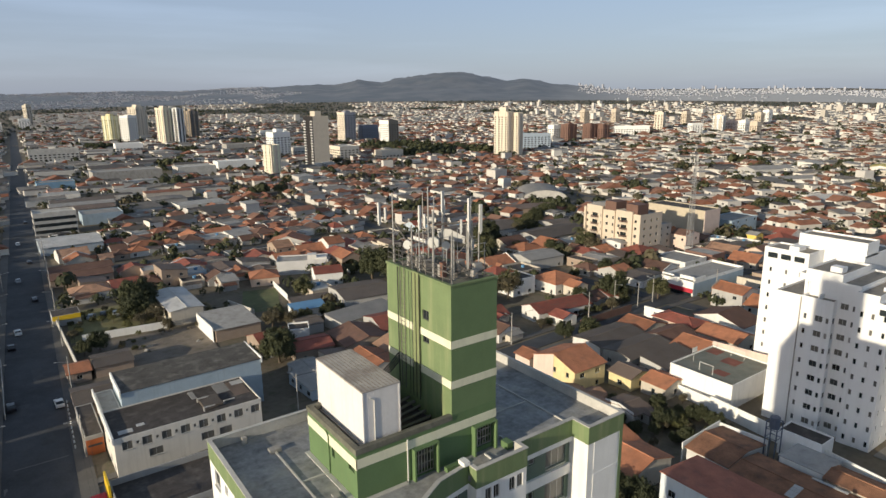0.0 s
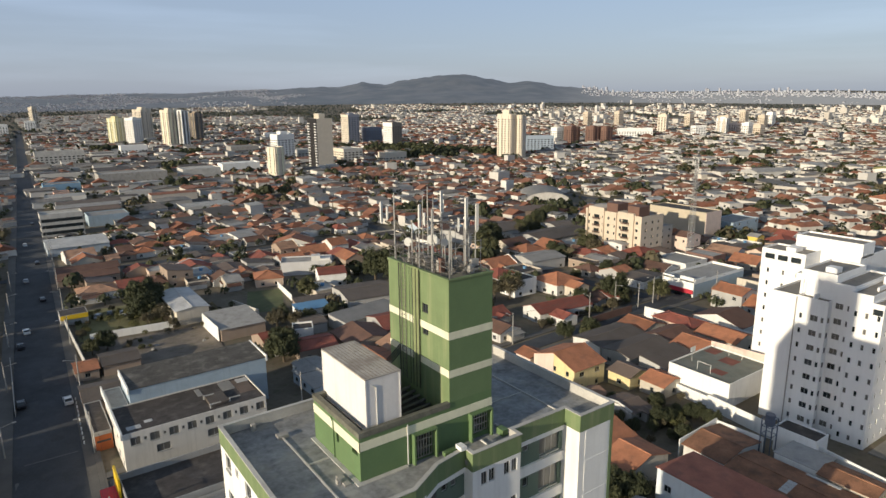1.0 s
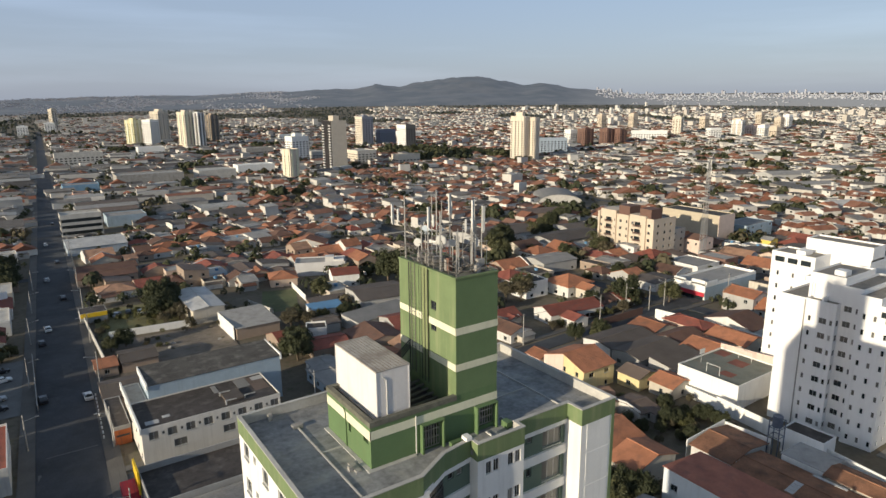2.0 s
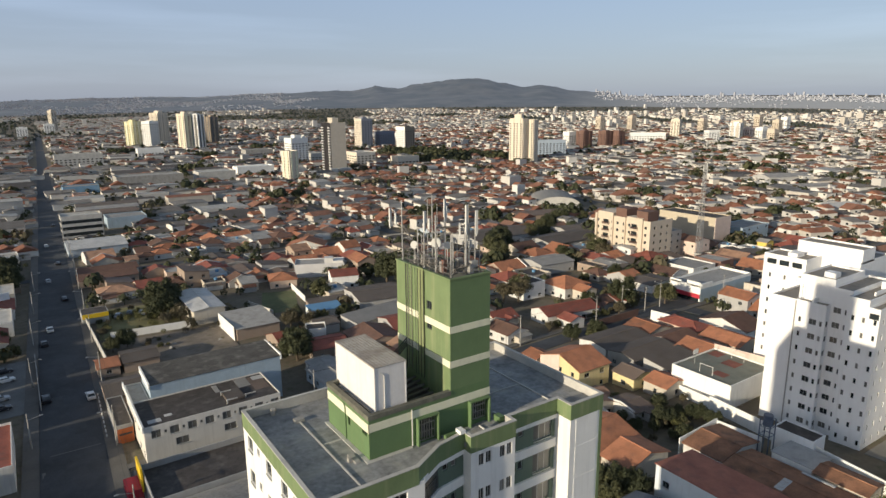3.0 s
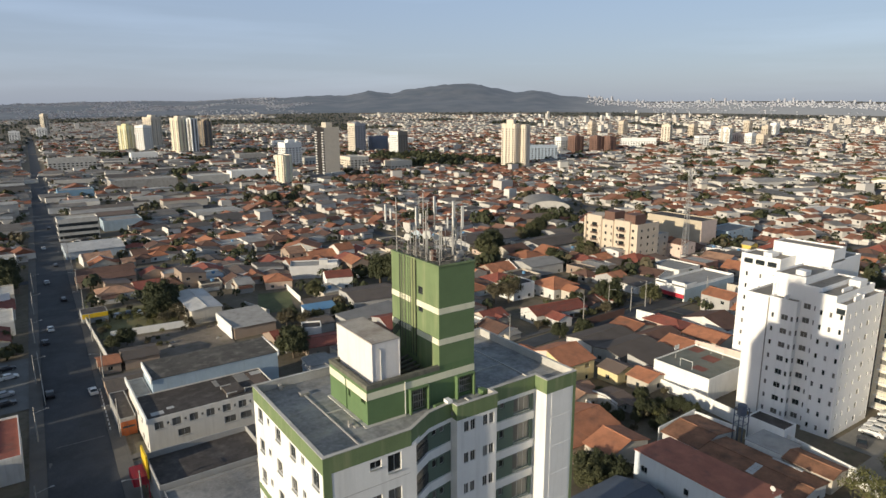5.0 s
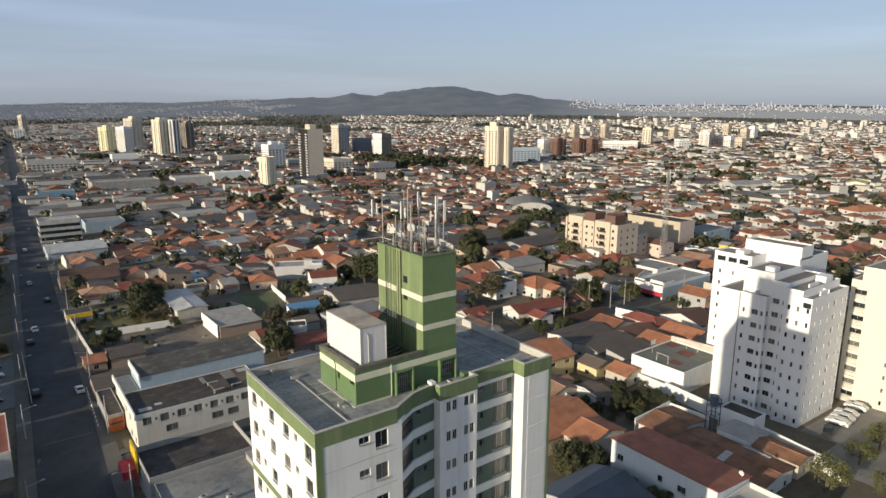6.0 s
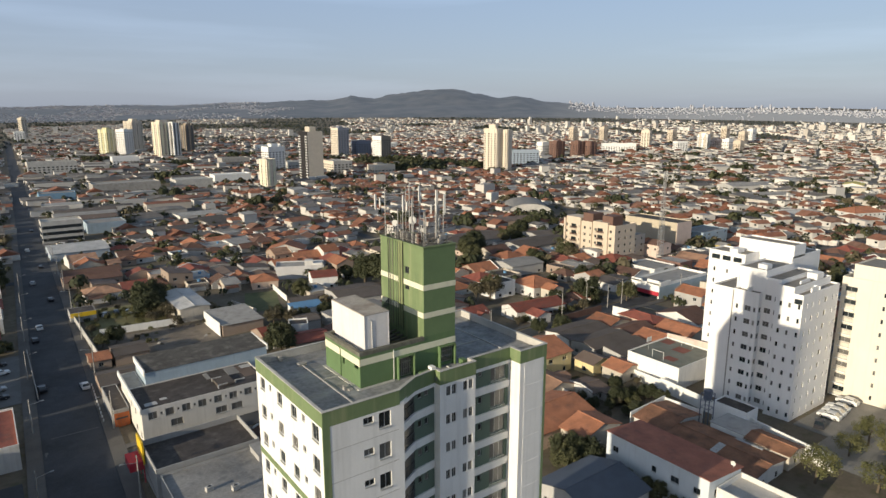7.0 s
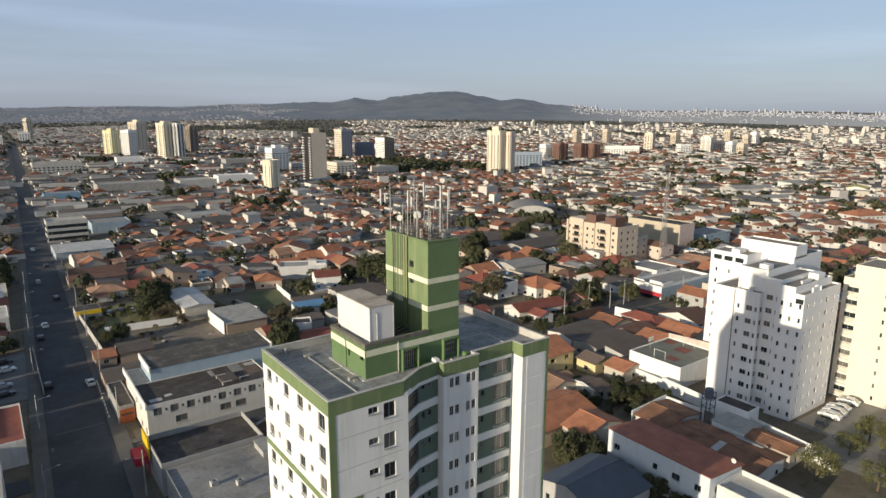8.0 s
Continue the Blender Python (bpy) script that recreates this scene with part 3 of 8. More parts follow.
for z in levels:
    floor = part("balcony", Mesh().prism([(-4.45, -2.95), (-2.4, -1.8), (-2.4, -0.6), (-4.45, -0.6)], z - 0.1, z + 0.02), CONCRETE, block, "shaded open balcony")
    rail = Mesh()
    pv = [(-4.4, -3.05), (-2.45, -1.95)]
    for i in range(9):
        a = i / 8
        x, y = pv[0][0] + (pv[1][0] - pv[0][0]) * a, pv[0][1] + (pv[1][1] - pv[0][1]) * a
        rail.tube((x, y, z + 0.1), (x, y, z + 1.1), 0.018, 4)
    rail.tube((*pv[0], z + 1.1), (*pv[1], z + 1.1), 0.03, 5)
    part("balcony_rail", rail, FRAME_DARK, floor, "dark metal balcony rail")
    sheet = Mesh()
    sheet.prism([(-4.4, -2.98), (-2.45, -1.88), (-2.45, -1.86), (-4.4, -2.96)], z + 0.14, z + 2.12)
    part("balcony_glazing", sheet, GLASS, floor, "dark folding balcony glazing")
each("balcony_door", [(-4.2, -2.7, -0.66, -0.62, z + 0.03, z + 2.15) for z in levels], GLASS, block, "dark glazed balcony door")
for i, (p, u, a, b, c, d, bars, gl, depth) in enumerate(windows):
    window(block, p, u, a, b, c, d, depth, gl, bars, sill=(b - a) > 0.9)

# green corner stripes and lower band on the west face, proud of the wall
each("trim", [(XL - 0.02, XL + 0.6, YF - 0.022, YF + 0.1, 0, ROOF - 0.41), (XR - 0.3, XR + 0.02, -3.07, -2.8, 0, ROOF - 0.41)], GREEN, block, "green painted corner stripe")
for z in (levels[2] - 0.55, levels[6] - 0.55, levels[10] - 0.55):
    each("trim", [(XL - 0.03, XL + 0.05, YF + 0.1, YB, z, z + 0.6), (XL + 0.6, -9.0, YF - 0.025, YF + 0.05, z, z + 0.5)], GREEN, block, "green painted band")
each("joint", [(XL + 0.6, -5.0, YF - 0.012, YF, z - 0.03, z + 0.03) for z in levels], CONCRETE_PALE, block, "shallow floor joint in the render")
each("panel", [(9.8, 12.25, -3.075, -3.05, z + 0.12, z + 2.55) for z in levels], WHITE_WALL, block, "raised white render panel")
# parapet round the roof
RING = [(XL - 0.03, YF - 0.03), (-4.9, -3.43), (-2.4, -2.07), (0.02, -1.65), (0.02, -2.43), (4.18, -2.43), (4.18, -1.6), (9.17, -1.6), (9.17, -3.08), (XR + 0.03, -3.08), (XR + 0.03, YB + 0.03), (XL - 0.03, YB + 0.03)]


def inset(ring, d):
    out, n = [], len(ring)
    for i in range(n):
        p, c, q = Vector(ring[i - 1]), Vector(ring[i]), Vector(ring[(i + 1) % n])
        u, v = (c - p).normalized(), (q - c).normalized()
        a, b = Vector((-u.y, u.x)), Vector((-v.y, v.x))
        m = (a + b) / (1 + a.dot(b))
        out.append(tuple(c + m * d))
    return out


def ring_wall(outer, inner, z0, z1, inner_slot=1):
    m, n = Mesh(), len(outer)
    m.v = [(*p, z) for z in (z0, z1) for ring in (outer, inner) for p in ring]
    for i in range(n):
        j = (i + 1) % n
        for f, s in (((i, j, 2 * n + j, 2 * n + i), 0), ((n + j, n + i, 3 * n + i, 3 * n + j), inner_slot), ((2 * n + i, 2 * n + j, 3 * n + j, 3 * n + i), inner_slot), ((n + i, n + j, j, i), 0)):
            m.f.append(f), m.m.append(s)
    return m


part("parapet", ring_wall(RING, inset(RING, 0.2), TOP - 1.32, TOP - 0.03), [GREEN, CONCRETE_PALE], block, "green painted roof parapet with a pale inner face")
part("coping", ring_wall(inset(RING, -0.04), inset(RING, 0.24), TOP - 0.03, TOP + 0.03, 0), CONCRETE_PALE, block, "pale stained concrete coping")
slab = Mesh()
slab.prism([(XL, YF), (-4.9, -3.4), (-2.4, -2.0), (0.0, -1.6), (0.05, -2.4), (4.15, -2.4), (4.15, -1.55), (9.2, -1.55), (9.2, -3.0), (XR, -3.0), (XR, YB), (XL, YB)], ROOF - 0.35, ROOF)
part("roof", slab, ROOF_GREY, block, "weathered grey flat roof membrane")
each("roof_pipe", [(-8.55, -8.43, -2.2, 8.0, ROOF, ROOF + 0.1), (-8.43, -6.68, 3.6, 3.72, ROOF, ROOF + 0.08), (9.4, 9.5, -1.0, 9.0, ROOF, ROOF + 0.09), (4.0, 9.4, 3.2, 3.28, ROOF, ROOF + 0.07)], CONCRETE_PALE, block, "pale pipe across the roof")
each("roof_vent", [(-8.85, -8.1, 7.7, 8.2, ROOF, ROOF + 0.25), (-7.6, -7.2, 0.2, 1.5, ROOF, ROOF + 0.1), (-7.9, -7.65, 0.6, 0.9, ROOF, ROOF + 0.3), (-9.9, -9.6, 9.9, 10.2, ROOF, ROOF + 0.5)], CONCRETE, block, "small concrete vent block")
each("flashing", [(-6.95, -6.65, -0.3, 6.6, ROOF, ROOF + 0.06), (-6.65, -3.4, -0.3, -0.01, ROOF, ROOF + 0.06)], CONCRETE_PALE, block, "pale stained flashing")
# solid boxes whose near-black colour gives the darkness of unlit rooms
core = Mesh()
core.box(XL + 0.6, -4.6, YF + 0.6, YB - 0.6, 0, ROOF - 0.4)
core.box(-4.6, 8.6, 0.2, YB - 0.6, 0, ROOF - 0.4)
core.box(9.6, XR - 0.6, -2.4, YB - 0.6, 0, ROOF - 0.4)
part("interior", core, DARK_ROOM, block, "near-black boxes in place of unlit rooms")

# roof pod with the bands, and the tower
PX0, PX1, PY1, PT = -6.64, 3.55, 6.5, 43.22
pod = Mesh()
wall(pod, (PX0, PY1, 0), (0, -1, 0), PY1, ROOF, PT, [(3.35, 3.7, 41.3, 41.9), (5.5, 6.2, 41.6, 42.0)])
wall(pod, (PX0, 0, 0), (1, 0, 0), PX1 - PX0, ROOF, PT, [(3.75, 5.3, ROOF + 0.05, 41.95), (8.3, 9.9, ROOF + 0.3, 41.9)], depth=0.5)
wall(pod, (PX1, 0, 0), (0, 1, 0), PY1, ROOF, PT, [])
wall(pod, (PX1, PY1, 0), (-1, 0, 0), PX1 - PX0, ROOF, PT, [])
part("wall", pod, GREEN_DEEP, block, "deep green penthouse wall")
podroof = Mesh()
podroof.box(PX0 + 0.3, 0.0, 0.3, PY1 - 0.3, PT - 1.4, PT - 1.2)
part("roof", podroof, ROOF_DARK, block, "black roof of the penthouse")
podpar = Mesh()
podpar.prism([(PX0 - 0.06, -0.06), (0.0, -0.06), (0.0, 0.28), (PX0 + 0.3, 0.28), (PX0 + 0.3, PY1 - 0.3), (0.0, PY1 - 0.3), (0.0, PY1 + 0.05), (PX0 - 0.06, PY1 + 0.05)], PT - 0.32, PT + 0.02)
part("parapet", podpar, UPSTAND, block, "stained concrete upstand of the penthouse")
band = Mesh()
band.box(PX0 - 0.03, PX0 + 0.02, -0.03, PY1, 41.95, 42.6)
band.box(PX0 - 0.03, PX1 + 0.03, -0.03, 0.02, 42.02, 42.6)
part("band", band, CREAM_BAND, block, "cream band round the penthouse")

TW, TD, TT = 3.55, 7.32, 51.5
tower = Mesh()
tower_holes = [(TD - 3.05, TD - 2.35, 48.65, 49.3), (TD - 3.05, TD - 2.35, 47.1, 47.65)]
wall(tower, (0, TD, 0), (0, -1, 0), TD, PT - 1.3, TT, tower_holes)
part("tower", tower, GREEN, block, "paler green tower wall streaked by rain")
# the other sides take a slightly darker, less streaked green
tower = Mesh()
wall(tower, (0, 0, 0), (1, 0, 0), TW, PT, TT, [])
wall(tower, (TW, 0, 0), (0, 1, 0), TD, ROOF, TT, [])
wall(tower, (TW, TD, 0), (-1, 0, 0), TW, ROOF, TT, [])
tower.box(0.0, TW, 0.0, TD, TT - 0.12, TT - 0.1)
part("tower", tower, GREEN_MID, block, "tall green roof tower with plain painted sides")
for h in tower_holes:
    window(block, (0, TD, 0), (0, -1, 0), *h, 0.1, GLASS, 1, False, FRAME_DARK)
tb = Mesh()
for z in (48.05, 45.45):
    tb.box(-0.025, 0.02, -0.025, TD, z - 0.5, z)
    tb.box(-0.025, TW + 0.025, -0.028, 0.02, z - 0.5, z)
part("band", tb, CREAM_BAND, block, "cream bands round the tower")
CAP = [(-0.05, -0.05), (TW + 0.05, -0.05), (TW + 0.05, TD + 0.05), (-0.05, TD + 0.05)]
cap = ring_wall(CAP, inset(CAP, 0.25), TT - 0.08, TT + 0.05, 0)
part("coping", cap, GREEN, block, "thin green coping of the tower")
# cable ladders, pipes and gates
lad = Mesh()
for y in (4.95, 5.45):
    lad.tube((-0.12, y, 43.2), (-0.12, y, 51.6), 0.03, 5)
for k in range(27):
    lad.tube((-0.12, 4.95, 43.4 + k * 0.3), (-0.12, 5.45, 43.4 + k * 0.3), 0.015, 4)
part("ladder", lad, STEEL_DARK, block, "rusty steel ladder")
tray = Mesh()
tray.box(-0.1, -0.02, 3.3, 4.0, 43.3, 51.6)
part("cable_tray", tray, surface("mossy_duct", (0.2, 0.23, 0.11), 0.8, 0.25, 6, 0.8, streak=0.5, stain=(0.1, 0.1, 0.06)), block, "stained cable duct")
cab = Mesh()
for y, r in ((3.25, 0.03), (4.05, 0.025), (5.75, 0.04), (4.4, 0.02), (3.65, 0.025)):
    cab.tube((-0.13, y, 43.0), (-0.13, y, 51.5), r, 5)
for k in range(4):
    a, b = Vector((-0.2, 5.6, 45.0 + k * 0.2)), Vector((-2.6 - 0.3 * k, 6.6, 43.4))
    for i in range(6):
        p, q = a.lerp(b, i / 6), a.lerp(b, (i + 1) / 6)
        p.z -= 0.5 * math.sin(math.pi * i / 6)
        q.z -= 0.5 * math.sin(math.pi * (i + 1) / 6)
        cab.tube(p, q, 0.05, 5)
part("cable", cab, CABLE, block, "black cables down the tower")
pipe = Mesh()
pipe.tube((PX0 - 0.07, 3.45, ROOF), (PX0 - 0.07, 3.45, 42.5), 0.04, 6).tube((PX0 - 0.07, 3.45, 42.5), (PX0 - 0.05, 3.8, 42.75), 0.04, 6)
part("downpipe", pipe, GREEN_DEEP, block, "green painted downpipe with an elbow")
part("downpipe", Mesh().tube((-3.3, -0.07, ROOF), (-3.3, -0.07, 42.75), 0.042, 6), ANTENNA, block, "pale downpipe")
for x0, x1, z0, z1 in ((-2.85, -1.35, ROOF + 0.1, 41.9), (1.7, 3.25, ROOF + 0.35, 41.85)):
    gate = Mesh()
    for i in range(8):
        x = x0 + (x1 - x0) * i / 7
        gate.box(x - 0.03, x + 0.03, 0.1, 0.14, z0, z1)
    for i in range(4):
        z = z0 + (z1 - z0) * i / 3
        gate.box(x0, x1, 0.09, 0.15, z - 0.03, z + 0.03)
    tagged(part("gate", gate, STEEL, block, "barred vent gate"), kind="stuff")
    hood = Mesh()
    hood.box(x0 - 0.15, x1 + 0.15, -0.4, 0.0, z1 + 0.06, z1 + 0.14).box(x0 - 0.15, x0 - 0.03, -0.4, 0.0, ROOF, z1 + 0.06).box(x1 + 0.03, x1 + 0.15, -0.4, 0.0, ROOF, z1 + 0.06)
    part("hood", hood, GREEN_DEEP, block, "green painted hood over the vent gate")
each("box", [(-0.9, 0.1, -0.75, -0.42, ROOF, ROOF + 0.3), (3.75, 4.25, -1.0, -0.3, ROOF, ROOF + 0.45)], GREEN_DEEP, block, "low green box by the vents")
each("roof_pipe", [(2.2, 2.3, -2.0, -0.5, ROOF, ROOF + 0.1), (4.4, 4.5, -1.2, 0.6, ROOF, ROOF + 0.1)], ANTENNA, block, "white pipe on the roof")
part("parapet_block", Mesh().box(-0.45, 0.0, -1.85, -1.25, TOP + 0.03, TOP + 0.3), WHITE_WALL, block, "small white block on the parapet")
runs = Mesh()
for k in range(7):
    runs.tube((-2.9, 0.9 + 0.62 * k, PT - 1.1), (-0.1, 0.9 + 0.62 * k, PT - 1.1 + 0.09 * k), 0.11, 6)
tagged(part("cable_run", runs, UPSTAND, block, "sooty cable runs on the penthouse roof"), kind="stuff")

# equipment shelter on the penthouse
tank = thing("equipment_shelter", -5.79, 0.58, PT - 0.55, 0, "white sheet-metal equipment shelter on the roof", "shelter")
tk = Mesh()
tk.box(0, 2.43, 0, 6.0, 0.12, 3.5)
part("body", tk, TANK_WHITE, tank)
tr = Mesh()
tr.box(-0.04, 2.47, -0.04, 6.04, 3.5, 3.58)
part("roof", tr, TANK_TOP, tank, "weathered brown-grey sheet roof")
ribs = Mesh()
for i in range(10):
    ribs.box(0.07 + i * 0.25, 0.1 + i * 0.25, -0.02, 6.02, 3.58, 3.588)
tagged(part("rib", ribs, surface("dirty_seam", (0.25, 0.19, 0.145), 0.85, 0.35, 5, 0.8), tank, "dirt-brown seams of the sheet roof"), kind="stuff")
pr = Mesh()
for i in range(6):
    pr.box(0.35 + i * 0.36, 0.37 + i * 0.36, -0.003, 0.0, 0.2, 3.4)
for i in range(9):
    pr.box(-0.003, 0.0, 0.6 + i * 0.6, 0.62 + i * 0.6, 0.2, 3.4)
pr.box(-0.03, 0.05, -0.03, 0.05, 0.1, 3.5).box(2.38, 2.46, -0.03, 0.05, 0.1, 3.5).box(-0.03, 0.05, 5.95, 6.03, 0.1, 3.5)
tagged(part("profile", pr, TANK_WHITE, tank, "white corner and sheet profiles"), kind="stuff")
pp = Mesh()
pp.tube((0.72, -0.03, -0.3), (0.72, -0.03, 2.9), 0.03, 6).tube((0.72, -0.03, 2.9), (0.45, -0.03, 3.1), 0.03, 6)
part("pipe", pp, ANTENNA, tank, "white pipe")
skid = Mesh()
skid.box(0.1, 2.3, 0.1, 0.4, -0.65, 0).box(0.1, 2.3, 2.8, 3.1, -0.65, 0).box(0.1, 2.3, 5.6, 5.9, -0.65, 0)
skid.box(-0.08, 2.5, -0.02, 0.18, 0, 0.12).box(-0.08, 2.5, 5.8, 6.02, 0, 0.12).box(-0.12, 0.1, 0, 6.0, 0.02, 0.2)
part("skid", skid, CONCRETE, tank, "grey base beams")

# antennas on the tower
railing = thing("roof_railing", 0, 0, TT, 0, "thin rusty railing round the tower roof", "railing")
rl = Mesh()
for i in range(9):
    y = 0.08 + i * (TD - 0.16) / 8
    rl.tube((0.1, y, 0), (0.1, y, 1.0), 0.025, 5)
    if i < 5:
        x = 0.1 + i * (TW - 0.2) / 4
        rl.tube((x, TD - 0.08, 0), (x, TD - 0.08, 1.0), 0.025, 5)
for z in (0.35, 0.7, 1.05):
    rl.tube((0.1, 0.08, z), (0.1, TD - 0.08, z), 0.022, 5)
    rl.tube((0.1, TD - 0.08, z), (TW - 0.1, TD - 0.08, z), 0.022, 5)
part("rail", rl, STEEL_DARK, railing)


def mast(x, y, h, panels=(), dish=None, r=0.05, arms=0, label="slim steel antenna pole on the tower roof", brace=None):
    m = thing("antenna_mast", x, y, TT - 0.1, 0, label, "antenna", "antennas on the tower")
    pm = Mesh()
    pm.tube((0, 0, 0), (0, 0, h), r, 7, r * 0.8)
    pm.tube((0, 0, 0), (0, 0, 0.08), r * 2.5, 8)
    for k in range(arms):
        z = h * (0.45 + 0.16 * k)
        pm.tube((-0.5, 0.1 * k, z), (0.5, -0.1, z), 0.022, 5)
    part("pole", pm, STEEL, m)
    if brace:
        part("brace", Mesh().tube((0, 0, h * 0.55), (brace[0], brace[1], 0.05), 0.025, 5), STEEL_DARK, m)
    for dx, dy, z, ph, turn in panels:
        q = Mesh()
        q.box(-0.1, 0.1, -0.06, 0.06, 0, ph).box(-0.03, 0.03, 0.07, 0.2, ph * 0.3, ph * 0.36)
        q.tube((0, 0, -0.12), (0, 0, 0), 0.05, 6)
        part("panel_antenna", q, ANTENNA, m, "pale panel antenna", at=pose(dx, dy, z, 0, 0, turn))
    if dish:
        dx, dy, z, rad, turn = dish
        q, rings, seg = Mesh(), 4, 18
        for k in range(rings):
            for i in range(seg):
                r0, r1 = rad * k / rings, rad * (k + 1) / rings
                a0, a1 = 2 * math.pi * i / seg, 2 * math.pi * (i + 1) / seg
                f = lambda rr, a: (rr * math.cos(a), -0.1 + 0.25 * rr * rr / rad, rr * math.sin(a))
                q.face([f(r0, a0), f(r1, a0), f(r1, a1), f(r0, a1)] if k else [f(0, 0), f(r1, a0), f(r1, a1)])
        q.tube((0, -0.1, 0), (0, 0.22, 0), 0.06, 8)
        q.tube((0, -0.14, 0), (0, -0.1, 0), rad * 0.97, 18)
        part("dish", q, ANTENNA, m, "round white dish", at=pose(dx, dy, z, 0, 0, turn))
    return m


mast(0.3, 6.85, 4.8, arms=1, r=0.055, brace=(0.9, -1.6))
mast(0.45, 7.05, 3.0, [(-0.75, 0.55, 2.7, 1.45, 20), (-0.3, 0.5, 2.9, 0.85, 40)], r=0.04, label="pole with two pale panel antennas held out over the edge")
mast(0.3, 4.6, 3.0, r=0.055)
mast(0.4, 3.9, 3.1, [(0.0, -0.12, 2.9, 1.45, 15)], r=0.05, label="pole with one tall panel antenna", brace=(0.9, 0.8))
mast(1.8, 4.9, 5.3, [(-0.2, 0.1, 2.7, 0.8, 30)], r=0.055, arms=2, label="tall pole in the middle of the tower roof")
mast(1.55, 5.15, 5.0, r=0.035, arms=1)
mast(2.05, 4.6, 4.6, r=0.035)
mast(0.5, 2.5, 4.2, r=0.07, arms=2, label="thick steel antenna pole on the tower roof", brace=(1.3, 0.4))
mast(0.75, 5.75, 1.5, (), (-0.1, -0.12, 1.5, 0.3, -46), label="short pole with a round white dish")
mast(0.95, 3.05, 2.1, (), (-0.1, -0.12, 2.1, 0.38, -40), label="short pole with a large white dish")
mast(2.1, 3.3, 1.8, (), (-0.1, -0.12, 1.7, 0.27, -50), label="short pole with a small grey dish")
mast(3.0, 5.0, 3.9, [(-0.05, -0.12, 3.5, 1.4, 10), (0.2, 0.1, 3.3, 1.0, -50)], r=0.05, arms=1, label="pole with paired panel antennas")
mast(2.55, 1.6, 4.0, [(-0.06, -0.12, 2.9, 2.0, 20), (-0.5, 0.1, 2.8, 0.8, 60)], r=0.08, arms=3, label="thick pole with a long panel antenna", brace=(-0.9, 1.4))
mast(2.85, 1.75, 4.9, [(0.1, 0.15, 2.5, 0.9, -30)], r=0.04, arms=1, label="pole with one short panel antenna")
mast(3.25, 1.45, 3.2, [(0.05, -0.1, 2.7, 1.75, -10)], None, r=0.05, arms=2, label="pole with a long pale panel antenna")
mast(3.35, 2.3, 3.1, [(0.0, -0.1, 1.5, 0.6, 0)], r=0.045, arms=2, label="short pole with a boxy antenna")
mast(0.3, 0.32, 3.2, r=0.06)
mast(1.2, 1.3, 2.6, r=0.04, brace=(0.8, -0.6))
mast(1.75, 2.2, 2.9, r=0.035)
mast(2.4, 4.0, 3.4, arms=1, r=0.035)
for k, (x, y, h) in enumerate(((0.9, 5.0, 2.4), (1.4, 3.7, 2.2), (1.35, 6.3, 2.0), (2.9, 3.2, 2.6), (3.1, 0.7, 2.2))):
    mast(x, y, h, (), None, 0.03, k % 2, "thin steel pole among the tower antennas")
gear = thing("cable_rack", 0, 0, TT - 0.1, 0, "tangle of cable racks and brackets on the tower roof", "cable rack")
gr = Mesh()
r2 = random.Random(3)
for k in range(58):
    a = (r2.uniform(0.3, 3.3), r2.uniform(0.3, 7.0), r2.uniform(0.0, 0.5))
    b = (a[0] + r2.uniform(-1.0, 1.0), a[1] + r2.uniform(-1.6, 1.6), r2.uniform(0.05, 0.9))
    gr.tube(a, (min(3.4, max(0.1, b[0])), min(7.2, max(0.1, b[1])), b[2]), r2.uniform(0.02, 0.045), 5)
gr.tube((0.55, 2.6, 3.3), (2.6, 1.7, 3.35), 0.06, 6)
gr.tube((0.3, 6.85, 3.6), (1.8, 4.9, 3.7), 0.03, 5)
gr.tube((0.35, 6.8, 2.9), (1.0, 4.2, 0.1), 0.05, 5)
gr.tube((1.8, 4.9, 2.2), (3.0, 5.0, 2.3), 0.03, 5)
gr.tube((1.8, 4.9, 2.9), (0.5, 2.5, 2.7), 0.03, 5)
tagged(part("rack", gr, STEEL_DARK, gear), kind="stuff")
part("cabinet", Mesh().box(0.85, 1.15, 2.0, 2.35, 0.03, 0.95), surface("rusty_red_cabinet", (0.2, 0.1, 0.07), 0.7, 0.2), gear, "rusty red equipment cabinet")
deck = Mesh()
deck.box(0.2, 3.35, 0.2, 7.1, 0.004, 0.03)
part("deck", deck, UPSTAND, gear, "rusty stained roof deck")
lattice = thing("antenna_tower", 0, 0, TT - 0.07, 0, "steel lattice frame carrying the tower antennas", "antenna tower")
lm = Mesh()
for x, y in ((2.55, 1.7), (2.95, 1.7), (2.75, 2.05)):
    lm.tube((x, y, 0), (x, y, 3.4), 0.03, 5)
for k in range(11):
    a, b, c = (2.55, 1.7), (2.95, 1.7), (2.75, 2.05)
    z = 0.2 + k * 0.29
    for p, q in ((a, b), (b, c), (c, a)):
        lm.tube((*p, z), (*q, z + 0.29), 0.015, 4)
part("lattice_mast", lm, STEEL, lattice, "slim galvanised lattice mast")
bx = Mesh()
for k in range(9):
    x, y = r2.uniform(0.5, 3.0), r2.uniform(0.6, 6.6)
    bx.box(x, x + r2.uniform(0.25, 0.6), y, y + r2.uniform(0.2, 0.5), 0, r2.uniform(0.3, 0.9))
tagged(part("cabinet", bx, CONCRETE, gear, "grey equipment cabinets"), kind="stuff")
# ---- houses ----
TAKEN = []


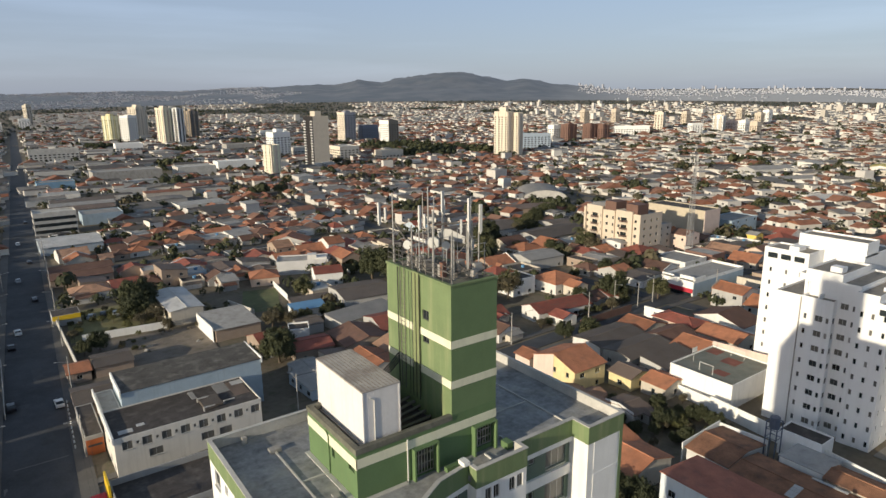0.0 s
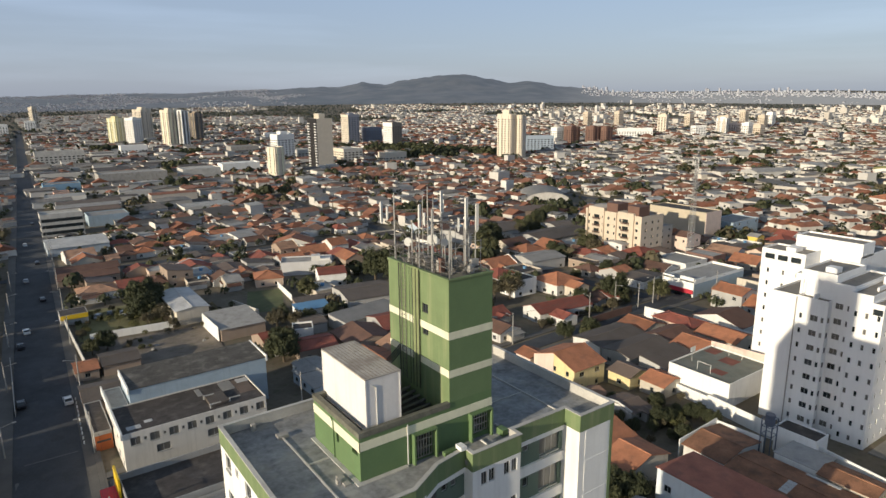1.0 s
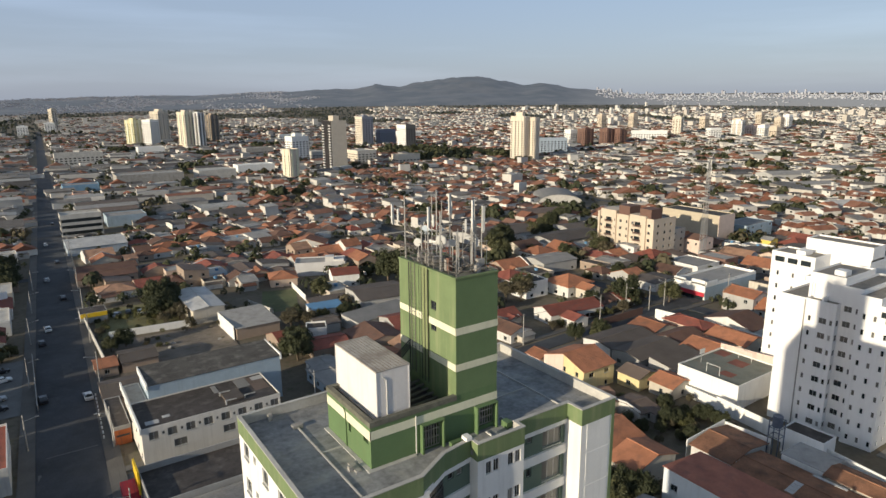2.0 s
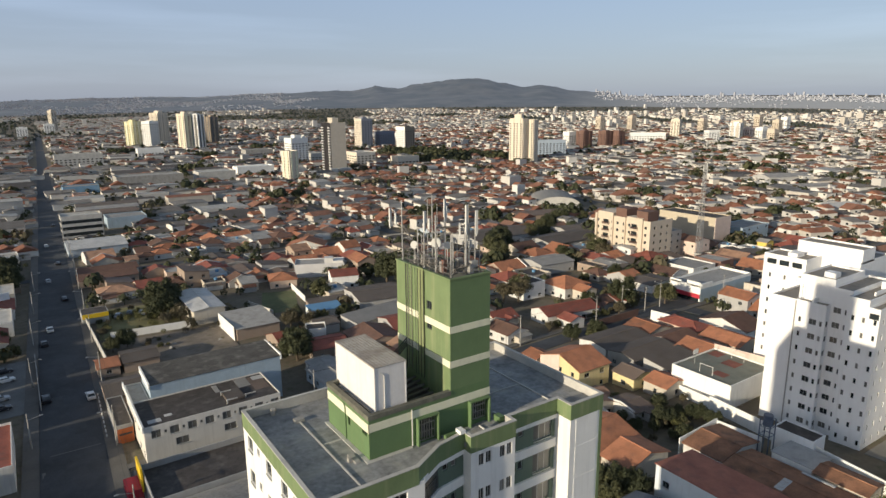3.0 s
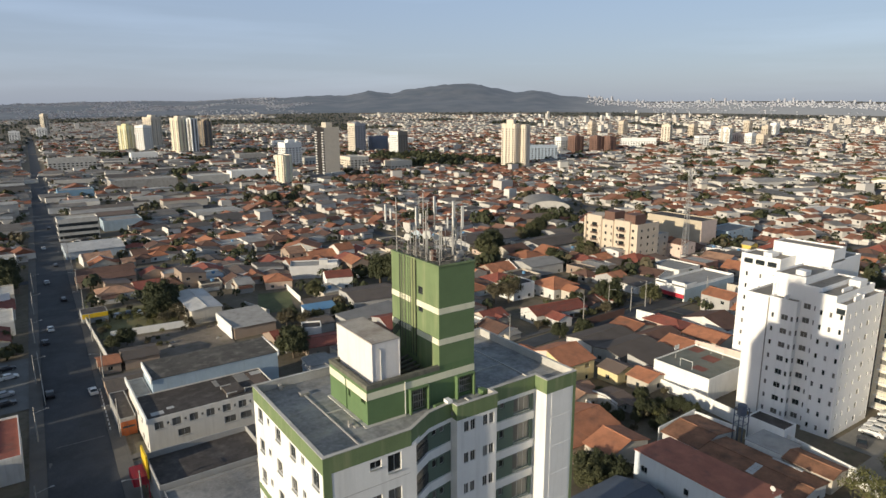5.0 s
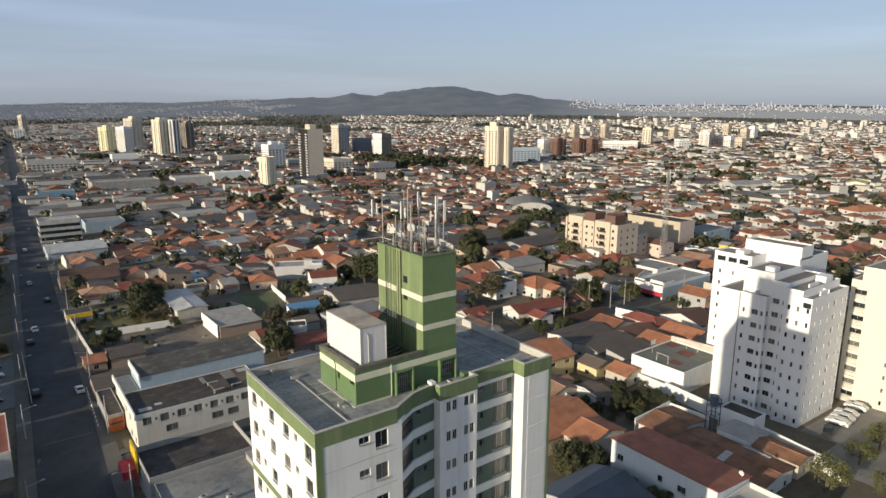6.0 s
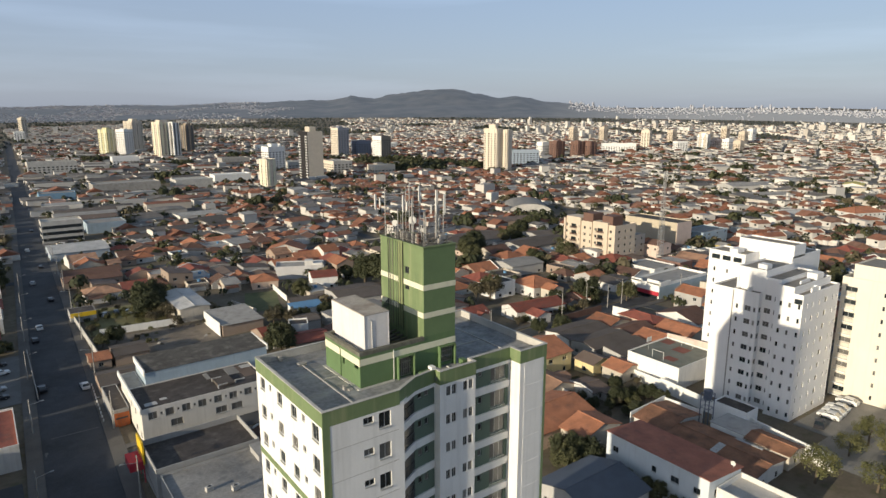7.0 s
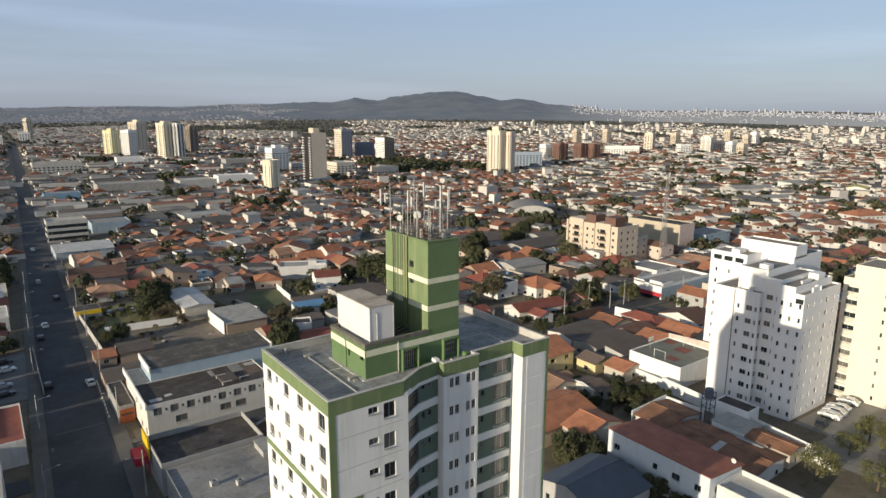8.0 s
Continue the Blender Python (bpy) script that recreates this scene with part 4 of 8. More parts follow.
def house(x0, x1, y0, y1, h, roof="gable", along="x", wall_mat=None, roof_mat=None, pitch=0.32, label="", name="house", category="house", group="", wins=True, win_w=(0.9, 1.2, 1.5), parapet=0.5, z=None, overhang=0.45, win_h=1.1, storeys=None, skew=0.0, south=None, pane=None):
    """A house on the rectangle, with its wall, roof, windows and door as parts. along: the ridge's line."""
    cx, cy = (x0 + x1) / 2, (y0 + y1) / 2
    corners = [ground_z(x, y) for x in (x0, x1) for y in (y0, y1)]
    zb = min(corners) - 0.1 if z is None else z
    top = h + (max(corners) - min(corners)) * 0.5 if z is None else h
    TAKEN.append((x0, x1, y0, y1))
    turn = (0 if along == "x" else 90) + skew
    a, b = ((x1 - x0) / 2, (y1 - y0) / 2) if along == "x" else ((y1 - y0) / 2, (x1 - x0) / 2)
    wall_mat, roof_mat = wall_mat or HOUSE_WALL[0], roof_mat or TILE[0]
    ob = thing(name, cx, cy, zb, turn, label, category, group)
    rise = b * pitch
    w = Mesh()
    storeys = storeys or max(1, int(top / 2.9))
    faces = [((-a, -b, 0), (1, 0, 0), 2 * a), ((a, -b, 0), (0, 1, 0), 2 * b), ((a, b, 0), (-1, 0, 0), 2 * a), ((-a, b, 0), (0, -1, 0), 2 * b)]
    spots = []
    for k, (p, u, width) in enumerate(faces):
        holes = []
        world_u = Vector(u) if along == "x" else Vector((-u[1], u[0], 0))
        seen = world_u.cross(Vector((0, 0, 1)))
        if south and k == 0:
            holes = list(south)
        elif wins and (seen.x < -0.5 or seen.y < -0.5):
            n = max(1, int(width / 3.6))
            for s in range(storeys):
                zz = s * top / storeys
                for i in range(n):
                    if rnd.random() < 0.8:
                        c = width * (i + 0.5) / n
                        ww = rnd.choice(win_w)
                        holes.append((c - ww / 2, c + ww / 2, zz + 1.0, min(top - 0.25, zz + 1.0 + win_h)))
        wall(w, p, u, width, 0, top, holes, 0.14)
        spots += [(p, u, hh) for hh in holes]
    if roof == "gable":
        for sx in (-a, a):
            pts = [(sx, -b, top), (sx, b, top), (sx, 0, top + rise)]
            w.face(pts if sx > 0 else pts[::-1])
    elif roof == "shed":
        rise = 2 * b * pitch
        w.face([(-a, b, top), (-a, b, top + rise), (-a, -b, top)][::-1])
        w.face([(a, b, top), (a, b, top + rise), (a, -b, top)])
        w.face([(a, b, top), (-a, b, top), (-a, b, top + rise), (a, b, top + rise)])
    elif roof == "flat":
        t = 0.18
        ring = [(-a - 0.02, -b - 0.02), (a + 0.02, -b - 0.02), (a + 0.02, b + 0.02), (-a - 0.02, b + 0.02)]
        part("parapet", ring_wall(ring, inset(ring, t), top, top + parapet, 0), wall_mat, ob)
    elif roof == "arch":
        for sx in (-a, a):
            pts = [(sx, b * math.cos(math.pi * i / 12), top + rise * math.sin(math.pi * i / 12)) for i in range(13)]
            w.face(pts if sx > 0 else pts[::-1])
    part("wall", w, wall_mat, ob)
    r, t, o = Mesh(), 0.12, overhang
    if roof == "gable":
        for s in (-1, 1):
            e, oz = b + o, -o * pitch
            q = [(-a - o * 0.6, s * e, top + oz), (a + o * 0.6, s * e, top + oz), (a + o * 0.6, 0, top + rise), (-a - o * 0.6, 0, top + rise)]
            pts = [(x, y, zz + 0.02) for x, y, zz in q] + [(x, y, zz + 0.02 + t) for x, y, zz in q]
            fs = [(0, 1, 5, 4), (1, 2, 6, 5), (2, 3, 7, 6), (3, 0, 4, 7), (4, 5, 6, 7), (3, 2, 1, 0)]
            r.shell(pts, fs if s < 0 else [f[::-1] for f in fs])
        part("roof", r, roof_mat, ob)
        rg = Mesh()
        rg.tube((-a - o * 0.6, 0, top + rise + t), (a + o * 0.6, 0, top + rise + t), 0.13, 6)
        part("ridge", rg, roof_mat, ob)
    elif roof == "shed":
        q = [(-a - o * 0.5, -b - o, top - o * pitch), (a + o * 0.5, -b - o, top - o * pitch), (a + o * 0.5, b + o * 0.3, top + rise + o * 0.3 * pitch), (-a - o * 0.5, b + o * 0.3, top + rise + o * 0.3 * pitch)]
        pts = [(x, y, zz + 0.02) for x, y, zz in q] + [(x, y, zz + 0.02 + t) for x, y, zz in q]
        r.shell(pts, [(0, 1, 5, 4), (1, 2, 6, 5), (2, 3, 7, 6), (3, 0, 4, 7), (4, 5, 6, 7), (3, 2, 1, 0)])
        part("roof", r, roof_mat, ob)
    elif roof == "hip":
        e, oz = o, -o * pitch
        ra = max(0.0, a - b)
        base = [(-a - e, -b - e), (a + e, -b - e), (a + e, b + e), (-a - e, b + e)]
        pts = [(x, y, top + oz) for x, y in base] + [(x, y, top + oz + t) for x, y in base] + [(-ra, 0, top + rise + t), (ra, 0, top + rise + t)]
        r.shell(pts, [(0, 1, 5, 4), (1, 2, 6, 5), (2, 3, 7, 6), (3, 0, 4, 7), (4, 5, 9, 8), (5, 6, 9), (6, 7, 8, 9), (7, 4, 8), (3, 2, 1, 0)])
        part("roof", r, roof_mat, ob)
        rg = Mesh()
        rg.tube((-ra, 0, top + rise + t), (ra, 0, top + rise + t), 0.13, 6)
        for sx, sy in ((-1, -1), (1, -1), (1, 1), (-1, 1)):
            rg.tube((sx * ra, 0, top + rise + t), (sx * (a + e), sy * (b + e), top + oz + t), 0.11, 5)
        part("ridge", rg, roof_mat, ob)
    elif roof == "flat":
        r.box(-a + 0.16, a - 0.16, -b + 0.16, b - 0.16, top - 0.1, top + 0.05)
        part("roof", r, roof_mat, ob)
    elif roof == "arch":
        prev = None
        for i in range(13):
            y, zz = (b + 0.2) * math.cos(math.pi * i / 12), top + (rise + 0.15) * math.sin(math.pi * i / 12)
            cur = [(-a - 0.3, y, zz), (a + 0.3, y, zz)]
            if prev:
                r.face([prev[0], prev[1], cur[1], cur[0]])
            prev = cur
        part("roof", r, roof_mat, ob)
    for p, u, hh in spots:
        window(ob, p, u, *hh, 0.1, pane or GLASS, 1 if hh[1] - hh[0] > 1 else 0, True, FRAME)
    return ob


def slab_wall(x0, y0, x1, y1, h, mat, thick=0.18, label="white rendered boundary wall", z=None):
    """A boundary wall along the ground, as a thing of its own."""
    L = math.hypot(x1 - x0, y1 - y0)
    ob = thing("boundary_wall", x0, y0, 0, math.degrees(math.atan2(y1 - y0, x1 - x0)), label, "wall")
    m = Mesh()
    k = max(1, int(L / 7))
    for i in range(k):
        xa, xb = x0 + (x1 - x0) * i / k, x0 + (x1 - x0) * (i + 1) / k
        ya, yb = y0 + (y1 - y0) * i / k, y0 + (y1 - y0) * (i + 1) / k
        za, zb = ground_z(xa, ya), ground_z(xb, yb)
        a, b = L * i / k, L * (i + 1) / k
        pts = [(a, -thick / 2, za - 0.3), (b, -thick / 2, zb - 0.3), (b, thick / 2, zb - 0.3), (a, thick / 2, za - 0.3)]
        pts += [(a, -thick / 2, za + h), (b, -thick / 2, zb + h), (b, thick / 2, zb + h), (a, thick / 2, za + h)]
        m.shell(pts, [(0, 1, 5, 4), (1, 2, 6, 5), (2, 3, 7, 6), (3, 0, 4, 7), (4, 5, 6, 7)])
    part("wall", m, mat, ob)
    return ob


# ---- trees ----
def crown_mesh(name, seed, h, r, clumps, per, leaf, mat, low=0.35):
    q = random.Random(seed)
    m = Mesh()
    for c in range(clumps):
        a, e = q.uniform(0, 2 * math.pi), q.uniform(-0.5, 1.0)
        d = q.uniform(0.25, 1.0) ** 0.6
        c0 = Vector((math.cos(a) * r * d * math.sqrt(max(0.05, 1 - e * e * 0.8)), math.sin(a) * r * d * math.sqrt(max(0.05, 1 - e * e * 0.8)), h * (low + (1 - low) * (0.42 + 0.5 * e * d))))
        cr = r * q.uniform(0.22, 0.42)
        for k in range(per):
            v = Vector((q.gauss(0, 1), q.gauss(0, 1), q.gauss(0, 0.8))).normalized() * cr * q.uniform(0.5, 1.0)
            p = c0 + v
            nrm = (v.normalized() + Vector((q.uniform(-0.6, 0.6), q.uniform(-0.6, 0.6), q.uniform(-0.2, 0.8)))).normalized()
            u = nrm.orthogonal().normalized()
            u.rotate(Matrix.Rotation(q.uniform(0, 6.28), 3, nrm))
            w = nrm.cross(u)
            s = leaf * q.uniform(0.6, 1.3)
            m.face([tuple(p - u * s - w * s * 0.4), tuple(p + u * s * 0.2 - w * s * 0.7), tuple(p + u * s + w * s * 0.3), tuple(p - u * s * 0.2 + w * s * 0.7)])
    return m.data(name, mat)


def trunk_mesh(name, seed, h, r):
    q = random.Random(seed)
    m = Mesh()
    m.tube((0, 0, -0.3), (0.05 * h * q.uniform(-1, 1), 0, h * 0.45), 0.04 * h, 8, 0.022 * h, 0)
    for k in range(6):
        a = k * 1.05 + q.uniform(-0.3, 0.3)
        m.tube((0, 0, h * (0.28 + 0.03 * k)), (math.cos(a) * r * 0.6, math.sin(a) * r * 0.6, h * (0.5 + 0.05 * k)), 0.016 * h, 5, 0.006 * h)
    return m.data(name, BARK)


TREES = []
for i, (h, r, cl, per, leaf, mat, low) in enumerate([
        (9, 4.2, 110, 70, 0.25, LEAF_DARK, 0.1), (7, 3.4, 84, 60, 0.21, LEAF, 0.18), (5, 2.8, 46, 42, 0.27, LEAF, 0.1), (7.5, 3.0, 60, 46, 0.19, LEAF_DRY, 0.22), (10, 3.6, 110, 70, 0.26, LEAF_DARK, 0.1), (6.5, 3.2, 54, 50, 0.15, LEAF_OLIVE, 0.3)]):
    TREES.append((h, crown_mesh("crown", 11 + i, h, r, cl, per, leaf, mat, low), trunk_mesh("trunk", 31 + i, h, r)))
TREE_LABEL = ["broad dark green tree with a dense crown", "mid-green garden tree with a loose crown", "low rounded green shrub", "thin brownish tree with dry leaves", "tall dark green tree", "airy tree with thin yellow-green leaves"]


def tree(x, y, kind, size=1.0, z=None):
    h, crown, trunk = TREES[kind]
    ob = thing("tree", x, y, ground_z(x, y) if z is None else z, rnd.uniform(0, 360), TREE_LABEL[kind], "tree", "garden trees")
    s = Matrix.Diagonal((size, size, size * rnd.uniform(0.9, 1.1), 1))
    part("trunk", trunk, None, ob, at=s)
    part("crown", crown, None, ob, at=s)
    return ob


def palm(x, y, h=8.5):
    ob = thing("palm_tree", x, y, ground_z(x, y), 0, "tall palm with arching dry-tipped fronds", "palm")
    part("trunk", Mesh().tube((0, 0, -0.3), (0.3, 0.1, h), 0.28, 8, 0.2), BARK, ob)
    q, m = random.Random(int(x)), Mesh()
    for k in range(26):
        a, lift = k * 2.4, q.uniform(-0.3, 1.2)
        d, side = Vector((math.cos(a), math.sin(a), 0)), Vector((-math.sin(a), math.cos(a), 0))
        pts = [Vector((0.3, 0.1, h)) + d * (3.4 * t) + Vector((0, 0, lift * 3.0 * t - (2.2 + lift) * t * t)) for t in (0, 0.25, 0.5, 0.75, 1)]
        for i in range(4):
            w0, w1 = 0.42 * (1 - i / 4.6), 0.42 * (1 - (i + 1) / 4.6)
            for e in (-1, 1):
                m.face([tuple(pts[i]), tuple(pts[i + 1]), tuple(pts[i + 1] + side * e * w1 - Vector((0, 0, 0.2))), tuple(pts[i] + side * e * w0 - Vector((0, 0, 0.2)))])
    part("fronds", m, LEAF, ob)


# ---- vehicles, poles ----
CAR_PAINT = [surface("car_paint_" + n, c, 0.3, 0.05, 9, 1, spec=0.6) for n, c in (("white", (0.72, 0.72, 0.7)), ("silver", (0.4, 0.41, 0.42)), ("black", (0.03, 0.03, 0.035)), ("red", (0.35, 0.03, 0.03)))]
RUBBER = surface("tyre_rubber", (0.02, 0.02, 0.02), 0.8, 0.1)
LAMP_GLASS = surface("lamp_glass", (0.6, 0.6, 0.58), 0.2, 0.05)


def car_data(paint):
    body = Mesh()
    prof = [(-2.1, 0.3), (2.1, 0.3), (2.12, 0.62), (1.95, 0.8), (1.05, 0.92), (0.45, 1.42), (-1.15, 1.46), (-1.85, 0.98), (-2.12, 0.9)]
    n = len(prof)
    for s in (-1, 1):
        pts = [(x, s * (0.86 if zz < 1.0 else 0.7), zz) for x, zz in prof]
        body.face(pts if s < 0 else pts[::-1])
    for i in range(n):
        (xa, za), (xb, zb) = prof[i], prof[(i + 1) % n]
        wa, wb = (0.86 if za < 1.0 else 0.7), (0.86 if zb < 1.0 else 0.7)
        body.face([(xa, -wa, za), (xa, wa, za), (xb, wb, zb), (xb, -wb, zb)])
    gl = Mesh()
    gl.face([(1.0, -0.76, 0.96), (1.0, 0.76, 0.96), (0.5, 0.66, 1.4), (0.5, -0.66, 1.4)][::-1])
    gl.face([(-1.82, -0.76, 1.03), (-1.82, 0.76, 1.03), (-1.2, 0.66, 1.43), (-1.2, -0.66, 1.43)])
    gl.v = [(x * 1.005, y, z + 0.012) for x, y, z in gl.v]
    for s in (-1, 1):
        q = [(0.9, s * 0.835, 0.97), (0.42, s * 0.735, 1.37), (-1.1, s * 0.735, 1.4), (-1.6, s * 0.83, 1.02)]
        gl.face(q if s > 0 else q[::-1])
    wh = Mesh()
    wh.tube((0, -0.1, 0), (0, 0.1, 0), 0.31, 14)
    rim = Mesh()
    rim.tube((0, -0.11, 0), (0, 0.11, 0), 0.17, 10)
    hl = Mesh()
    hl.box(-0.03, 0.05, -0.18, 0.18, -0.08, 0.08)
    return body.data("body", paint), gl.data("glazing", GLASS), wh.data("wheel", RUBBER), rim.data("rim", STEEL), hl.data("headlight", LAMP_GLASS)


CARS = [car_data(p) for p in CAR_PAINT]
CAR_LABEL = ["white hatchback on the asphalt", "silver hatchback on the asphalt", "black hatchback on the asphalt", "dark red hatchback on the asphalt"]


def car(x, y, turn, kind, lift=0.15):
    ob = thing("car", x, y, ground_z(x, y) + lift, turn, CAR_LABEL[kind], "car")
    body, gl, wh, rim, hl = CARS[kind]
    bo = part("body", body, None, ob)
    part("glazing", gl, None, bo)
    for sx in (-1.3, 1.32):
        for sy in (-0.78, 0.78):
            w = part("wheel", wh, None, ob, at=pose(sx, sy, 0.31))
            part("rim", rim, None, w)
    for sy in (-0.6, 0.6):
        part("headlight", hl, None, bo, at=pose(2.08, sy, 0.68))


def utility_pole(x, y, turn=0, h=9.0, lamp=True):
    ob = thing("utility_pole", x, y, ground_z(x, y), turn, "grey concrete utility pole with a street lamp" if lamp else "grey concrete utility pole with a cross arm", "pole", "utility poles")
    m = Mesh()
    m.tube((0, 0, -0.3), (0, 0, h), 0.16, 8, 0.09)
    part("pole", m, CONCRETE, ob)
    c = Mesh()
    c.box(-0.9, 0.9, -0.05, 0.05, h - 0.6, h - 0.48)
    part("cross_arm", c, STEEL_DARK, ob)
    if lamp:
        l = Mesh()
        l.tube((0, 0, h - 1.4), (0, -2.2, h - 0.9), 0.04, 6)
        la = part("lamp_arm", l, STEEL, ob)
        q = Mesh()
        q.box(-0.12, 0.12, -2.7, -2.1, h - 0.98, h - 0.84)
        part("lamp_head", q, STEEL, la)


def wires(pts, label="sagging overhead wires between poles"):
    ob = thing("overhead_wire", 0, 0, 0, 0, label, "wire")
    m = Mesh()
    for (xa, ya), (xb, yb) in zip(pts, pts[1:]):
        for off in (-0.7, 0.0, 0.7):
            prev = None
            for i in range(9):
                t = i / 8
                x, y = xa + (xb - xa) * t + off, ya + (yb - ya) * t
                z = (ground_z(xa, ya) * (1 - t) + ground_z(xb, yb) * t) + 8.5 - 2.0 * t * (1 - t)
                if prev:
                    m.tube(prev, (x, y, z), 0.018, 3)
                prev = (x, y, z)
    part("wire", m, CABLE, ob)


# ---- white apartment towers ----
def white_tower(name, origin, blocks, label, coat=None):
    coat = coat or WHITE_TOWER
    ob = thing(name, *origin, 0, label, "building", "white apartment towers")
    for x0, x1, y0, y1, z0, z1, west, south in blocks:
        w = Mesh()
        faces = [((x0, y0, 0), (1, 0, 0), x1 - x0, south), ((x1, y0, 0), (0, 1, 0), y1 - y0, ()), ((x1, y1, 0), (-1, 0, 0), x1 - x0, ()), ((x0, y1, 0), (0, -1, 0), y1 - y0, west)]
        todo = []
        for p, u, width, cols in faces:
            holes = []
            for c, ww, s, hd, bars in cols:
                for k in range(9):
                    z = k * 2.82 + 0.3
                    if z + hd < z1 - 0.3 and c + ww < width and z + s > z0:
                        holes.append((c, c + ww, z + s, z + hd))
                        todo.append((p, u, holes[-1], bars))
            wall(w, p, u, width, z0, z1, holes, 0.14)
        ring = [(x0, y0), (x1, y0), (x1, y1), (x0, y1)]
        part("parapet", ring_wall(ring, inset(ring, 0.15), z1, z1 + 0.35, 0), coat, ob)
        part("wall", w, coat, ob)
        r = Mesh()
        r.box(x0 + 0.15, x1 - 0.15, y0 + 0.15, y1 - 0.15, z1 - 0.1, z1 + 0.02)
        part("roof", r, TOWER_ROOF, ob, "stained concrete roof")
        for p, u, hh, bars in todo:
            window(ob, p, u, *hh, 0.1, GLASS if (int(hh[2] * 7) + int(hh[0] * 3)) % 2 else GLASS_PALE, bars, False, FRAME)
    return ob


S = lambda c: (c, 0.5, 1.0, 2.0, 0)
B = lambda c, w=1.3: (c, w, 1.0, 2.1, 1)
wt_main = white_tower("white_tower", (92.6, 6.8, 2.0), [
    (1.3, 17.0, 0.8, 2.6, -2, 26.5, [S(0.9)], [S(1.5), S(3.9), S(6.8), B(9.4, 1.0), S(12.9), S(14.8)]),
    (1.3, 17.0, 2.6, 6.0, -2, 27.7, [S(0.8), S(2.5)], []),
    (3.0, 17.0, 6.0, 9.4, -2, 28.2, [B(0.5), S(2.4)], []),
    (1.6, 14.0, 9.4, 14.8, -2, 24.85, [S(0.7), B(2.6), S(4.4)], [B(0.3, 0.9)]),
    (1.6, 14.0, 14.8, 19.4, -2, 24.8, [], []),
    (4.0, 15.5, 9.5, 15.6, 20, 29.3, [], []),
    (14.0, 17.4, 9.4, 21.1, -2, 25.6, [], []),
    (17.4, 23.8, 21.2, 30.2, -2, 28.7, [S(1.4), S(4.6), S(7.4)], []),
], "white rendered apartment tower with stepped roofs and small windows")
# dark glass panels on the wall stand for the shade inside open loggias
each("loggia_opening", [(17.34, 17.5, 22.0 + k * 2.7, 24.0 + k * 2.7, 26.9, 28.0) for k in range(3)] + [(1.26, 1.4, 0.95, 2.4, 24.9, 25.9)], GLASS, wt_main, "dark panel in place of a shaded top-floor opening")
each("roof_kerb", [(6.0, 9.0, 1.4, 1.7, 26.52, 27.4), (9.0, 9.3, 1.2, 2.4, 26.52, 27.4), (12.0, 15.0, 3.2, 5.2, 27.72, 29.0), (6.0, 10.0, 3.6, 3.9, 27.72, 28.4), (2.2, 3.9, 12.0, 12.3, 24.87, 25.7), (6.0, 8.0, 10.5, 12.5, 29.32, 30.3), (19.0, 22.0, 24.0, 26.0, 28.72, 29.6)], WHITE_TOWER, wt_main, "low white upstand on the roof")
pipes = Mesh()
pipes.tube((1.48, 14.8, 0), (1.48, 14.8, 24.9), 0.11, 6)
part("downpipe", pipes, CONCRETE, wt_main, "grey downpipe")
penthouse = white_tower("white_tower", (116.5, 20.5, 1.0), [(0.0, 14.0, 0.0, 14.0, -2, 29.6, [S(2), S(4.5), B(8)], [S(3), S(8)]), (0.5, 6.0, 0.0, 13.0, 29.6, 32.2, [], [])], "white apartment tower with a long rooftop tank house")
right = white_tower("white_tower", (116.2, -9.0, 2.0), [
    (0.0, 17.0, 0.0, 18.6, -2, 26.6, [B(0.8, 2.3), S(8.0), S(12.6)], [S(2), B(5), B(9)]),
    (1.0, 12.0, 6.0, 17.0, 26.6, 29.4, [], [])], "cream-white apartment tower with balconies facing the parking lot", surface("cream_tower_paint", (0.74, 0.68, 0.56), 0.8, 0.06, 6, 0.2, streak=0.3, stain=(0.5, 0.45, 0.36)))
for k in range(9):
    floor = part("balcony", Mesh().box(-0.6, 0.0, 15.6, 18.0, k * 2.82 + 0.15, k * 2.82 + 0.3), WHITE_TOWER, right, "small railed balcony")
    bars = Mesh().tube((-0.55, 15.65, k * 2.82 + 1.3), (-0.55, 17.95, k * 2.82 + 1.3), 0.05, 5)
    for i in range(7):
        bars.tube((-0.55, 15.65 + i * 0.383, k * 2.82 + 0.3), (-0.55, 15.65 + i * 0.383, k * 2.82 + 1.3), 0.035, 4)
    tagged(part("railing", bars, FRAME, floor, "pale metal railing"), kind="stuff")
antenna = thing("roof_antenna", 95.2, 21.2, 26.87, 0, "thin steel aerial on the white roof", "antenna")
am = Mesh()
am.tube((0, 0, 0), (0, 0, 3.2), 0.04, 5).tube((-0.6, 0, 2.6), (0.6, 0, 2.6), 0.025, 5)
part("aerial", am, STEEL, antenna)
guard = house(82.8, 87.0, 10.5, 17.5, 4.2, "flat", "y", WHITE_TOWER, ROOF_DARK, label="low white annex with a dark flat roof by the lot wall", name="annex", category="annex", wins=False, parapet=0.3)
slab_wall(89.2, 34, 80.6, -6, 3.0, WHITE_WALL, label="long white rendered wall of the apartment lot")
slab_wall(89.2, 34, 91, 46, 2.5, WHITE_WALL)
lot = Mesh()
strip(lot, [(83, -10.5), (135, -10.5)], 10.5, 0.1)
strip(lot, [(105.5, 0.0), (105.5, 6.6)], 12.0, 0.101)
tagged(part("parking_lot", lot, surface("grey_lot_asphalt", (0.23, 0.22, 0.2), 0.9, 0.25, 3, 0.2, stained=0.5, stain=(0.2, 0.19, 0.18))), "grey asphalt parking lot beside the white towers", "parking lot", kind="structure")
